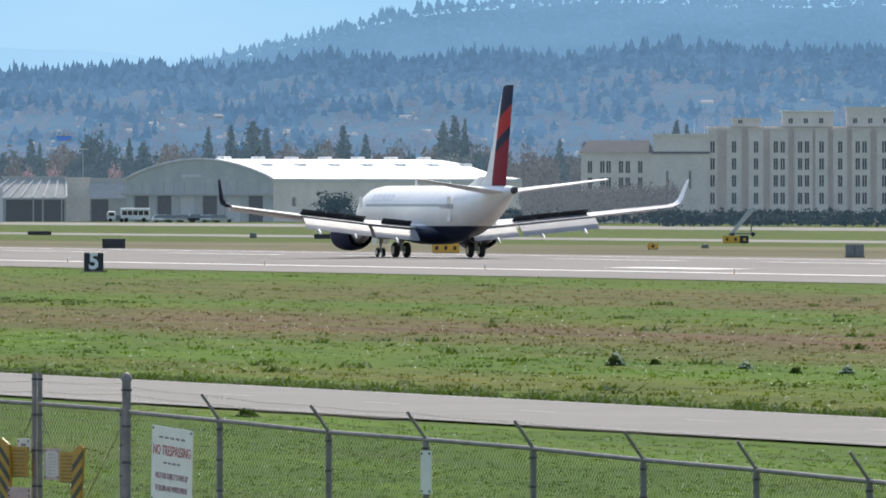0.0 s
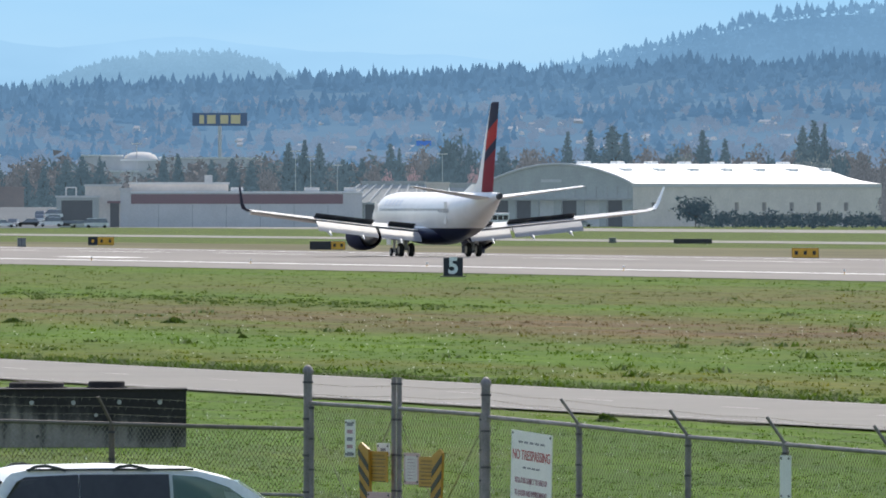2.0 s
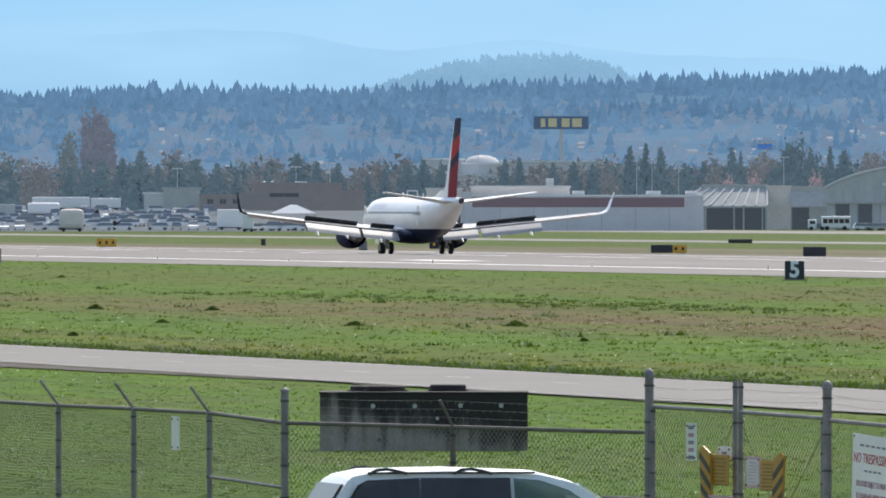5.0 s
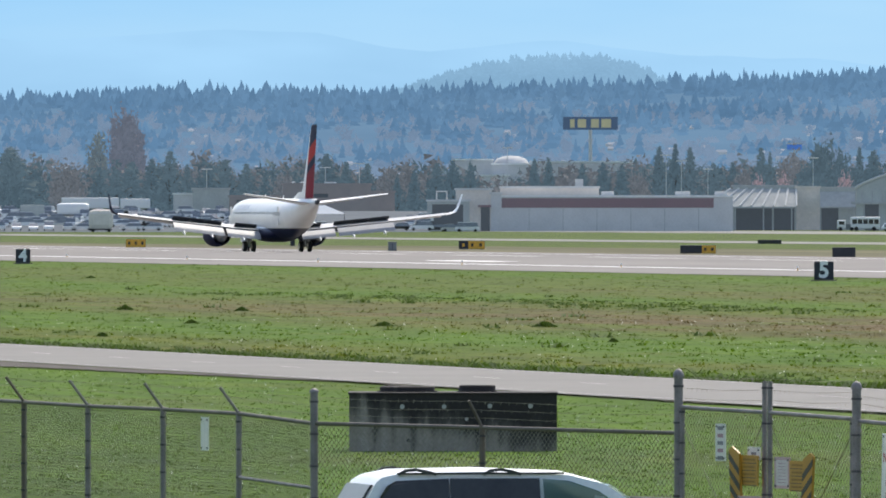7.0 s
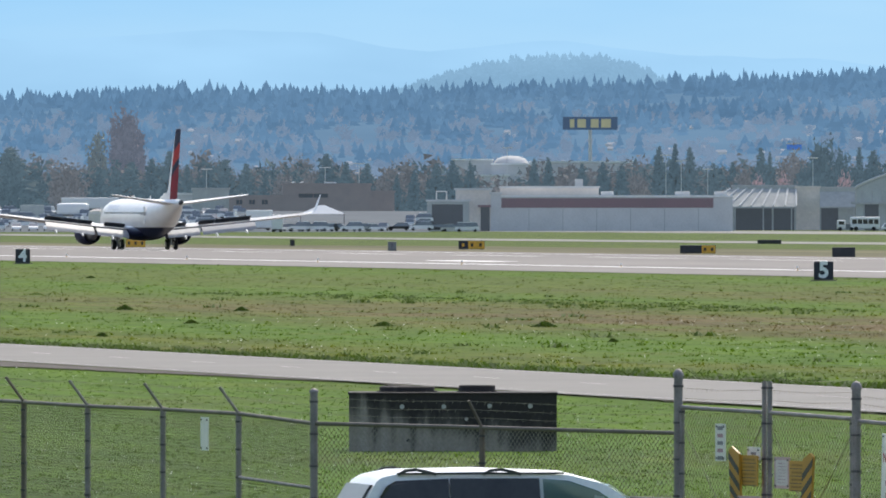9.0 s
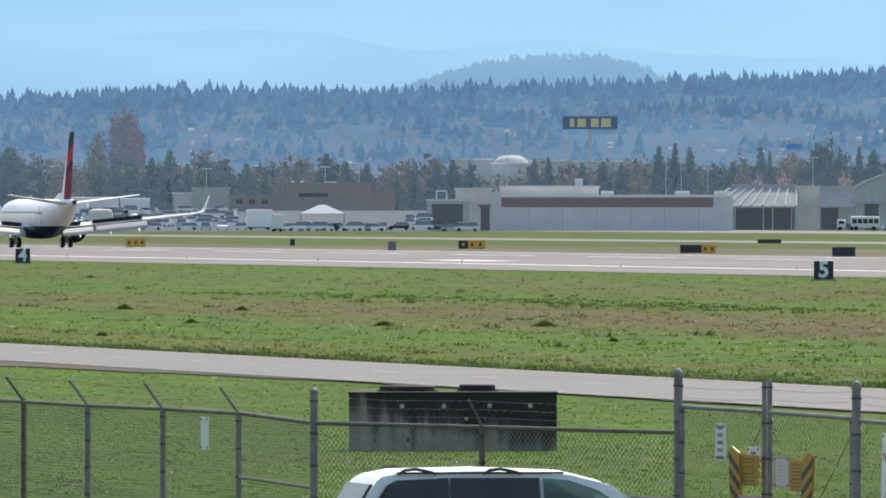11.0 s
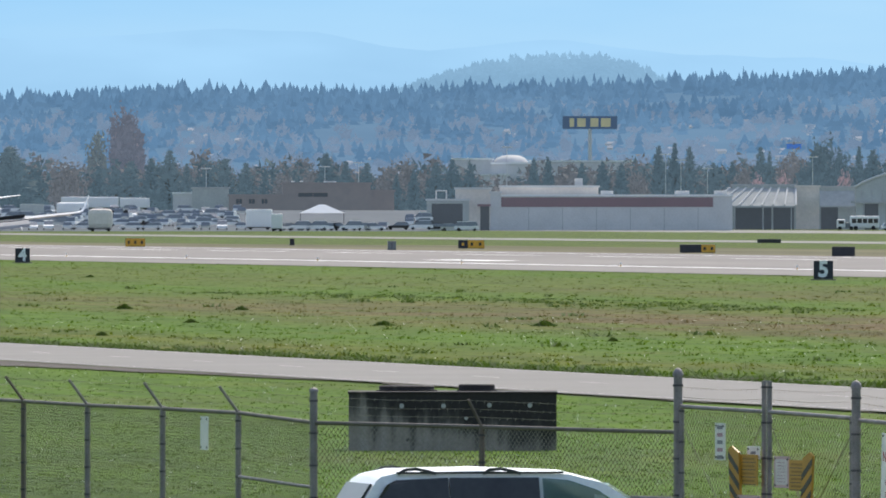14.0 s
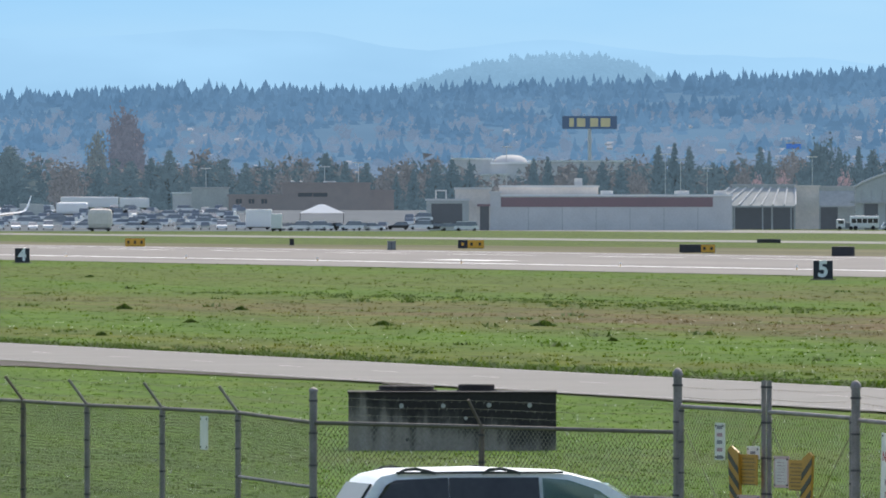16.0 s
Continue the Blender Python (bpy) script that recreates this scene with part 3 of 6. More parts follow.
corner = thing("corner_post", "round galvanised steel corner post with domed cap", "fence post", "gate posts")
post(corner, CORNER, up(692, 169.5), 0.044, 0.5, name="post_tube")

# gate: two leaves between heavy posts
GATE_M, GATE_R = at(1357, 162.9), at(1515, 160.8)
for p, top in ((GATE_L, up(664, 165)), (GATE_R, up(686, 160.8))):
    g = thing("gate_post", "thick round galvanised gate post with domed cap", "fence post", "gate posts")
    post(g, p, top, 0.049, 0.9, name="post_tube")
gd = (GATE_R - GATE_L).normalized()
for a, b, za, zb in ((GATE_L + gd * 0.10, GATE_M - gd * 0.07, 2.45, 2.42), (GATE_M + gd * 0.07, GATE_R - gd * 0.10, 2.42, 2.38)):
    g = thing("gate_leaf", "chain-link gate leaf with galvanised tube frame", "gate", "gate leaves")
    for p, z in ((a, za), (b, zb)):
        inner = (p - GATE_M).length < 0.2
        t = up(675, 163) if inner else z + 0.02
        st = part("stile", rod(bmesh.new(), (p.x, p.y, 0.06), (p.x, p.y, t), 0.028, 10), M_GALV, g, smooth=40)
        for zz in np.linspace(t - 0.07, 0.4, 7):
            part("tension_band", rod(bmesh.new(), (p.x, p.y, zz - 0.011), (p.x, p.y, zz + 0.011), 0.034, 10), M_BAND, st)
    rail(g, a, za, b, zb, name="top_tube")
    rail(g, a, 0.1, b, 0.1, name="bottom_tube")
    part("mesh_panel", chain_link(a, b, 0.1, 0.1, 2.3), None, g)
    hinge = a if (a - GATE_L).length < 0.5 else b
    free = b if hinge is a else a
    part("brace_cable", rod(rod(bmesh.new(), (free.x, free.y, za - 0.1), (hinge.x, hinge.y, 0.15), 0.006, 5), (hinge.x, hinge.y, zb - 0.15), (free.x, free.y, 0.4), 0.005, 5), M_WIRE, g)
    tips = []
    for p in (a, b):
        tips.append([Vector((p.x, p.y, z)) for z in (2.55, 2.66, 2.78)])
    strands(g, tips, 3)


def lettering(text, size, mat, parent, m, narrow=1.0, name="lettering", bold=0.0):
    cu = bpy.data.curves.new(name, "FONT")
    cu.body, cu.size, cu.extrude, cu.align_x, cu.align_y = text, size, 0.002, "CENTER", "CENTER"
    cu.space_character, cu.offset = 1.02, bold
    tmp = bpy.data.objects.new(name, cu)
    me = bpy.data.meshes.new_from_object(tmp)
    bpy.data.objects.remove(tmp)
    me.transform(Matrix.Diagonal((narrow, 1, 1, 1)))
    me.materials.append(mat)
    o = new(name, me)
    o.parent, o.matrix_basis = parent, m
    return o


def facing(p, z, along, tilt=0.0):
    """A pose whose x runs along a fence, whose y is up and whose z looks back at the camera."""
    x = Vector((along.x, along.y, 0)).normalized()
    n = x.cross(Vector((0, 0, 1)))
    m = Matrix((x, Vector((0, 0, 1)), n)).transposed().to_4x4()
    m.translation = Vector((p.x, p.y, z)) + n * 0.05
    return m @ pose(0, 0, 0, 0, 0, tilt)


def plate(name, label, w, h, m, mat=None, bars=(), category="sign"):
    s = thing(name, label, category, m=m)
    part("panel", boxed((-w / 2, -h / 2, -0.006), (w / 2, h / 2, 0.002), 0.0), mat or M_PLATE, s)
    for x, y, bw, bh, bm_ in bars:
        part("print_bar", boxed((x - bw / 2, y - bh / 2, 0.003), (x + bw / 2, y + bh / 2, 0.005)), bm_, s)
    for sx in (-1, 1):
        for sy in (-1, 1):
            part("bolt", rod(bmesh.new(), (sx * (w / 2 - 0.04), sy * (h / 2 - 0.03), 0), (sx * (w / 2 - 0.04), sy * (h / 2 - 0.03), 0.012), 0.012, 8), M_WELL, s)
    return s


def on_fence(u):
    return at(u, 165 - (u - 1200) * 0.0132)


rd = (on_fence(1700) - on_fence(1500)).normalized()
fr = abs(rd.dot(RIGHT))
d = 165 - (1598 - 1200) * 0.0132
H = 0.80
big = plate("warning_sign", "white no-trespassing sign with faded red lettering on the fence", 67 / 27000 * d / fr, H, facing(on_fence(1603), up(840, d), rd, -3),
            bars=[(-0.28 + 0.14 * k, 0.285, 0.10, 0.022, M_INK) for k in range(5)] + [(-0.17 + 0.115 * k, 0.02, 0.085, 0.02, M_INK) for k in range(4)])
lettering("NO TRESPASSING", 0.15, M_REDINK, big, pose(0, 0.145, 0.004), 0.80)
lettering("VIOLATORS SUBJECT TO FINES UP", 0.088, M_PURPLE, big, pose(0, -0.12, 0.004), 0.60)
lettering("TO $10,000 AND IMPRISONMENT", 0.088, M_PURPLE, big, pose(0, -0.25, 0.004), 0.62)
# narrow notices wired to the mesh
nb = lambda w, h: [(0, h * (0.38 - 0.2 * k), w * 0.55, h * 0.10, M_INK if k % 2 == 0 else M_PURPLE) for k in range(5)]
md = (GATE_R - GATE_L).normalized()
w, h = 17 / 27000 * 164 / abs(md.dot(RIGHT)), 0.40
plate("notice", "narrow white notice wired to the gate mesh", w, h, facing(at(1282, 164), up(783, 164), md), bars=nb(w, h))
d = 154
plate("notice", "plain narrow white plate on the fence", 0.26, 0.44, facing(on_fence(2053), up(852, 153.7), rd))
plate("notice", "weathered white plate on the fence mesh", 0.32, 0.38, facing(at(369, 173.6), up(768, 173.6), left_posts[4][0] - left_posts[2][0]))
# between the leaves: small grey lock plate, paper notice, striped barricade panels
plate("lock_plate", "small pale metal plate beside the gate latch", 0.33, 0.14, facing(at(1341, 163.1), up(803, 163.1), md), M_PLATE, [(0, 0.0, 0.13, 0.03, M_INK)])
plate("paper_notice", "pink-edged printed notice behind clear cover", 0.40, 0.335, facing(at(1391, 162.2), up(837, 162.2), md), M_PINK,
      [(0, 0, 0.30, 0.27, M_PALEPINK)] + [(0, 0.10 - 0.034 * k, 0.2, 0.008, M_PURPLE) for k in range(7)])
plate("paper_notice", "faded pink plate low on the gate", 0.60, 0.12, facing(at(1333, 162.9), up(888, 162.9), md), M_PINK)


def barricade(label, u, v, d, side):
    """A printed board with a leaning striped upright at one side: -1 or 1."""
    b = thing("barricade_panel", label, "barricade", "gate barricades", facing(at(u, d), up(v, d), md))
    q = d / 27000
    k = q / abs(md.dot(RIGHT))
    w, h = 28 * k, 54 * q
    board = part("board", boxed((-w / 2, -h / 2, -0.01), (w / 2, h / 2, 0.004)), M_YELLOW, b)
    for j in range(4):
        y = h * (0.36 - 0.24 * j)
        part("print_bar", boxed((-w * 0.36, y - 0.011, 0.005), (w * 0.36, y + 0.011, 0.007)), M_OCHRE, board)
        part("print_bar", boxed((-w * 0.42, y - 0.042, 0.005), (w * 0.42, y - 0.034, 0.007)), M_BLACK, board)
    # the upright: its outer edge rises higher, and it leans in towards the foot
    inner = lambda y: side * (13 * k + (h / 2 - y) * -0.10)
    outer = lambda y: side * (30 * k + (h / 2 - y) * -0.10)
    top, low = h / 2 + 0.02, -0.95
    pts = [(inner(top), top), (outer(top) - side * 5 * k, top + 0.07), (outer(top), top + 0.03), (outer(low), low), (inner(low), low)]
    upright_board = part("striped_board", loft(bmesh.new(), [[(x, y, 0.010) for x, y in pts], [(x, y, 0.035) for x, y in pts]]), M_YELLOW, b, "yellow and black striped board")
    for j in range(6):
        y = top - 0.02 - 0.17 * j
        st = [(inner(y - 0.05), y - 0.05 - 0.09), (outer(y), y + 0.03), (outer(y - 0.07), y - 0.045), (inner(y - 0.12), y - 0.05 - 0.165)]
        part("stripe", loft(bmesh.new(), [[(x, yy, 0.036) for x, yy in st], [(x, yy, 0.041) for x, yy in st]]), M_BLACK, upright_board)


barricade("yellow printed board with striped upright hung on the gate", 1333, 833, 163.0, -1)
barricade("yellow printed board with striped upright beside the latch", 1419, 843, 161.7, 1)

# ---- concrete vault behind the fence ----
def stained_concrete():
    m, n, l, b = shader("black-stained concrete", 0.9)
    c = n.new("ShaderNodeTexCoord")
    sep = n.new("ShaderNodeSeparateXYZ")
    l.new(c.outputs["Object"], sep.inputs[0])
    run = cloud(n, l, 3.2, 6, (1.0, 1.0, 0.08))
    k = n.new("ShaderNodeMath")
    k.operation = "MULTIPLY_ADD"
    blot = cloud(n, l, 0.62, 3, (1.0, 1.0, 1.2))
    l.new(blend(n, l, 0.55, run, blot), k.inputs[0])
    k.inputs[1].default_value = 4.4
    tilt = n.new("ShaderNodeMath")
    tilt.operation = "MULTIPLY_ADD"
    l.new(sep.outputs[0], tilt.inputs[0])
    tilt.inputs[1].default_value = 0.10
    l.new(sep.outputs[2], tilt.inputs[2])
    l.new(tilt.outputs[0], k.inputs[2])
    k2 = n.new("ShaderNodeMath")
    k2.operation = "MULTIPLY_ADD"
    l.new(k.outputs[0], k2.inputs[0])
    k2.inputs[1].default_value, k2.inputs[2].default_value = 0.72, -1.17
    col = ramp(n, l, k2.outputs[0], [(0.0, (0.46, 0.40, 0.34)), (0.42, (0.33, 0.28, 0.235)), (0.66, (0.095, 0.082, 0.07)), (0.9, (0.034, 0.027, 0.025))])
    g = cloud(n, l, 14, 4)
    l.new(blend(n, l, 0.6, col, ramp(n, l, g, [(0.3, (0.5,) * 3), (0.7, (1.0,) * 3)]), "MULTIPLY"), b.inputs["Base Color"])
    return m


M_STAIN = stained_concrete()
M_LIGHTC = surface("pale mortar plug", (0.42, 0.40, 0.37), 0.9, vary=0.2, scale=9, fine=50)
vx = facing(at(801, 290), 0, RIGHT)
vault = thing("concrete_vault", "black-stained concrete utility vault with two round lids on grass", "utility vault", m=Matrix.Translation(at(801, 290)) @ pose(0, 0, 0, 0, 0, -math.degrees(AHEAD)))
VW = 368 / 27000 * 290
VH = up(696, 290)
body = part("body", boxed((-VW / 2, 0, -0.05), (VW / 2, 2.2, VH), 0.02), M_STAIN, vault)
part("top_slab", boxed((-VW / 2 - 0.02, -0.02, VH - 0.03), (VW / 2 + 0.02, 2.22, VH + 0.012), 0.01), M_STAIN, vault)
for u0, u1, hh in ((665, 774, 0.10), (808, 880, 0.12)):
    cx, rr = (u0 + u1 - 1602) / 2 / 27000 * 290, (u1 - u0) / 2 / 27000 * 290
    lid = part("riser", loft(bmesh.new(), [[(cx + rr * q * math.cos(2 * math.pi * k / 28), 1.1 + rr * q * math.sin(2 * math.pi * k / 28), VH + z) for k in range(28)] for z, q in ((0.0, 1.0), (0.035, 1.0), (0.036, 0.9), (hh, 0.9), (hh + 0.02, 0.85))]), M_STAIN, vault, "round concrete manhole riser", smooth=30)
for u, v in ((711, 720), (785, 720), (866, 719), (938, 719), (825, 742), (722, 780)):
    p = ((u - 801) / 27000 * 290, up(v, 290))
    part("lifting_plug", rod(bmesh.new(), (p[0], 0.02, p[1]), (p[0], -0.006, p[1]), 0.045 if v < 730 else 0.035, 14), M_LIGHTC if v != 780 else M_BLACK, vault)
# ---- white minivan ----
M_CARWHITE = surface("glossy white car paint", (0.86, 0.84, 0.81), 0.28, vary=0.04, scale=2, fine=20)
M_TRIM = surface("black plastic trim", (0.025, 0.026, 0.03), 0.45, vary=0.2, scale=6, fine=40)


def glass(name, tint, rough=0.05):
    m, n, l, b = shader(name, rough)
    b.inputs["Base Color"].default_value = (*tint, 1)
    b.inputs["Transmission Weight"].default_value = 1.0
    b.inputs["IOR"].default_value = 1.45
    return m


M_DARKGLASS = surface("dark privacy glass", (0.058, 0.054, 0.056), 0.12, vary=0.2, scale=2, fine=10)
M_DARKGLASS.node_tree.nodes["Principled BSDF"].inputs["Specular IOR Level"].default_value = 0.4
M_CARGLASS = surface("grey tinted car glass", (0.24, 0.25, 0.265), 0.2, vary=0.2, scale=2, fine=10)
M_REARGLASS = surface("smoky rear glass", (0.055, 0.055, 0.058), 0.3, vary=0.2, scale=2, fine=10)
M_REARGLASS.node_tree.nodes["Principled BSDF"].inputs["Specular IOR Level"].default_value = 0.25
M_GLASS = glass("green tinted glass", (0.35, 0.46, 0.40))


def minivan(m):
    """Length along x with the nose at +x, roof line at 1.8."""
    van = thing("minivan", "white minivan with dark rear glass and black roof racks", "car", m=m)
    # lower body outline (x, z) and its half width
    low = [(-2.20, 0.32), (-2.24, 0.62), (-2.16, 1.05), (1.05, 1.06), (2.20, 0.88), (2.50, 0.62), (2.50, 0.32)]
    bm = bmesh.new()
    rings = []
    for y, k in ((-0.985, 0.97), (-0.96, 1.0), (0.96, 1.0), (0.985, 0.97)):
        rings.append([(x * k, y, z if z > 0.4 else z + (1 - k) * 2) for x, z in low])
    loft(bm, rings)
    body = part("lower_body", bm, M_CARWHITE, van, smooth=30)
    # cabin pillars and roof, narrowing upward
    side = [(-2.16, 1.05), (-1.99, 1.42), (-1.79, 1.70), (-1.72, 1.745), (-1.5, 1.785), (-0.6, 1.80), (0.35, 1.765), (0.72, 1.68), (1.25, 1.38), (1.75, 1.05)]
    wid = lambda z: 0.97 - max(0, z - 1.05) * 0.26 - max(0, z - 1.66) * 0.9
    bm = bmesh.new()
    grid_rows = []
    for x, z in side:
        h = wid(z)
        crown = 0.035 if z > 1.6 else 0.0
        grid_rows.append([bm.verts.new((x, h * s, z + crown * (1 - s * s))) for s in (-1, -0.8, -0.4, 0, 0.4, 0.8, 1)])
    for k, (a, b) in enumerate(zip(grid_rows, grid_rows[1:])):
        for j in range(6):
            bm.faces.new((a[j], a[j + 1], b[j + 1], b[j]))
    roof = part("roof_shell", bm, M_CARWHITE, van, smooth=50)
    for s in (-1, 1):
        # side wall under the roof edge
        bm = bmesh.new()
        top = [bm.verts.new((x, s * wid(z), z)) for x, z in side]
        bot = [bm.verts.new((x, s * 0.965, 1.04)) for x, z in side]
        for k in range(len(side) - 1):
            bm.faces.new((top[k], top[k + 1], bot[k + 1], bot[k]))
        part("side_frame", bm, M_CARWHITE, van, smooth=50)
        panes = (("rear_quarter_window", [(-2.02, 1.10), (-1.85, 1.44), (-1.68, 1.665), (-1.57, 1.712), (-0.985, 1.735), (-0.985, 1.10)], M_DARKGLASS),
                 ("sliding_door_window", [(-0.97, 1.10), (-0.97, 1.735), (0.02, 1.735), (0.02, 1.10)], M_DARKGLASS),
                 ("front_door_window", [(0.06, 1.10), (0.06, 1.73), (0.34, 1.71), (0.66, 1.61), (1.14, 1.30), (1.38, 1.10)], M_GLASS))
        for nm, pts, mt in panes:
            bm = bmesh.new()
            o = lambda z: s * (wid(z) + 0.012)
            outer = [(x, o(z) * 1.0, z) for x, z in pts]
            inner = [(x, o(z) - s * 0.02, z) for x, z in pts]
            loft(bm, [inner, outer])
            part(nm, bm, mt, van)
        part("belt_trim", boxed((-2.1, s * 0.985 - 0.012, 1.05), (1.5, s * 0.985 + 0.012, 1.085)), M_TRIM, van)
        # roof rack: two feet with a low curved rail
        for x0 in (-1.36, -0.42):
            bm = bmesh.new()
            arc = [(x0 - 0.17, 1.79), (x0 - 0.10, 1.825), (x0 + 0.02, 1.835), (x0 + 0.14, 1.815), (x0 + 0.24, 1.79)]
            loft(bm, [[(x, s * 0.70 - 0.02, z), (x, s * 0.70 + 0.02, z), (x, s * 0.70 + 0.02, z - 0.03), (x, s * 0.70 - 0.02, z - 0.03)] for x, z in arc])
            part("roof_rack_foot", bm, M_TRIM, van)
        part("roof_rail", boxed((-1.55, s * 0.70 - 0.012, 1.772), (0.30, s * 0.70 + 0.012, 1.792)), M_TRIM, van)
        part("door_mirror", boxed((0.95, s * 1.0 - 0.02 if s > 0 else -1.22, 1.08), (1.10, s * 1.0 + 0.22 if s > 0 else -0.98, 1.26), 0.03), M_CARWHITE, van)
        for x in (-1.55, 1.52):
            w = new("wheel", wheel_mesh(0.33, 0.22))
            w.parent, w.matrix_basis = van, Matrix.Translation((x, s * 0.86, 0.33)) @ pose(0, 0, 0, 0, 0, 90)
    # rear window and windscreen
    bm = bmesh.new()
    loft(bm, [[(-2.14, y, 1.12), (-2.00, y, 1.42), (-1.83, y, 1.665), (-1.80, y, 1.66), (-1.97, y, 1.42), (-2.11, y, 1.12)] for y in (-0.72, 0.72)])
    part("rear_window", bm, M_REARGLASS, van).location = (-0.02, 0, 0.01)
    bm = bmesh.new()
    loft(bm, [[(0.78, y, 1.655), (1.25, y, 1.38), (1.70, y, 1.08), (1.68, y, 1.06), (1.23, y, 1.36), (0.76, y, 1.635)] for y in (-0.74, 0.74)])
    part("windscreen", bm, M_GLASS, van).location = (0.02, 0, 0.02)
    for s in (-1, 1):
        part("seat", boxed((-0.25, s * 0.4 - 0.25, 0.6), (0.05, s * 0.4 + 0.25, 1.25), 0.05), M_TRIM, van)
    for s in (-1, 1):
        part("headlight", boxed((2.28, s * 0.72 - 0.18, 0.62), (2.44, s * 0.72 + 0.18, 0.78), 0.02), M_PLATE, van)
        part("tail_light", boxed((-2.25, s * 0.86 - 0.08, 0.75), (-2.13, s * 0.86 + 0.08, 1.05), 0.02), M_REDINK, van)
    return van


def wheel_mesh(r, w):
    def ring(x, rr):
        return [(x, rr * math.cos(2 * math.pi * k / 20), rr * math.sin(2 * math.pi * k / 20)) for k in range(20)]
    return mesh_of(loft(bmesh.new(), [ring(x, q) for x, q in ((-w / 2, r * 0.6), (-w / 2, r * 0.9), (-w * 0.3, r), (w * 0.3, r), (w / 2, r * 0.9), (w / 2, r * 0.6))]), "wheel", M_TYRE, 40)


DV = 158.0
minivan(Matrix.Translation(at(928, DV, 0.0)) @ pose(0, 0, 0, 0, 0, 10 - math.degrees(AHEAD))).scale = (0.945, 1.0, 1.048)

# ---- runway signs ----
M_SIGNBLACK = surface("black sign face", (0.012, 0.014, 0.03), 0.5, vary=0.15, scale=3, fine=20)
M_SIGNWHITE = surface("white sign figure", (0.85, 0.85, 0.85), 0.5, vary=0.04, scale=3, fine=20)
M_SIGNYEL = surface("yellow sign face", (0.80, 0.42, 0.04), 0.5, vary=0.15, scale=2, fine=20)
M_DULLBOX = surface("grey painted metal box", (0.22, 0.23, 0.23), 0.6, vary=0.25, scale=2, fine=20)
M_SIGNBACK = surface("dark sign back", (0.035, 0.035, 0.04), 0.6, vary=0.3, scale=2, fine=20)


def upright(u, d, z=0.0, turn=0.0):
    """Faces the camera: x to the right, z up, y away."""
    b = AHEAD + (u - 784) / 27000
    return Matrix.Translation(at(u, d, z)) @ pose(0, 0, 0, 0, 0, -math.degrees(b) + turn)


def distance_sign(digit, u, d, w, h):
    s = thing("distance_sign", "black runway distance sign with white number " + digit, "sign", "runway distance signs", upright(u, d))
    part("cabinet", boxed((-w / 2, 0, 0.06), (w / 2, 0.35, 0.06 + h), 0.03), M_SIGNBLACK, s)
    part("base_pad", boxed((-w / 2 - 0.2, -0.2, -0.02), (w / 2 + 0.2, 0.6, 0.05)), M_TAXI, s)
    for x in (-w * 0.35, w * 0.35):
        part("leg", rod(bmesh.new(), (x, 0.17, 0.04), (x, 0.17, 0.08), 0.04, 8), M_GALV, s)
    g = lettering(digit, h * 1.22, M_SIGNWHITE, s, Matrix.Translation((0, -0.01, 0.06 + h * 0.5)) @ pose(0, 0, 0, 90), 0.95, "number", 0.045)
    g.data.transform(Matrix.Diagonal((1.0, 1.0, 3.0, 1)))


distance_sign("5", 1457, 970, 1.24, 1.16)
distance_sign("4", 40, 1266, 1.22, 1.16)


def guidance_sign(label, u0, u1, v0, v1, d, faces):
    """faces: stretches of the width (from, to, material)."""
    s = thing("guidance_sign", label, "sign", "taxiway guidance signs", upright((u0 + u1) / 2, d))
    k = d / 27000
    w, h = (u1 - u0) * k, max(0.5, (v1 - v0) * k * 0.86)
    z0 = 0.1
    part("cabinet", boxed((-w / 2, 0.0, z0), (w / 2, 0.3, z0 + h), 0.03), M_SIGNBACK, s)
    for a, b, mt in faces:
        face = part("face", boxed((-w / 2 + w * a + 0.03, -0.012, z0 + 0.04), (-w / 2 + w * b - 0.03, 0.002, z0 + h - 0.04)), mt, s)
        if mt is M_SIGNYEL or mt is M_SIGNBLACK:
            n = max(1, int((b - a) * w / 0.7))
            for j in range(n):
                x = -w / 2 + w * (a + (b - a) * (j + 0.5) / n)
                part("print_bar", boxed((x - 0.13, -0.018, z0 + h * 0.32), (x + 0.13, -0.011, z0 + h * 0.7)), M_BLACK if mt is M_SIGNYEL else M_SIGNYEL, face)
    for x in (-w * 0.38, w * 0.38):
        part("leg", rod(bmesh.new(), (x, 0.15, -0.05), (x, 0.15, z0 + 0.05), 0.05, 8), M_GALV, s)


YF = [(0, 1, M_SIGNYEL)]
guidance_sign("yellow taxiway sign standing in the grass", 222, 257, 422, 439, 1760, YF)
guidance_sign("black and yellow taxiway location sign", 811, 857, 426, 443, 1680, [(0, 0.36, M_SIGNBLACK), (0.36, 1, M_SIGNYEL)])
guidance_sign("dark-backed sign with yellow end panel", 1203, 1266, 434, 451, 1520, [(0.6, 1, M_SIGNYEL)])
guidance_sign("low dark sign back in the far grass", 1340, 1382, 425, 433, 1940, [])
guidance_sign("dark back of a taxiway sign", 1472, 1513, 437, 457, 1410, [])
guidance_sign("low dark sign back beside the taxiway", 1847, 1915, 430, 440, 1750, [])
guidance_sign("yellow taxiway sign beside the runway", 2056, 2104, 445, 466, 1280, YF)
guidance_sign("yellow and dark taxiway sign", 2570, 2616, 432, 448, 1570, [(0, 0.66, M_SIGNYEL), (0.68, 1, M_SIGNBLACK)])
guidance_sign("small weathered yellow sign", 2437, 2456, 446, 459, 1380, YF)


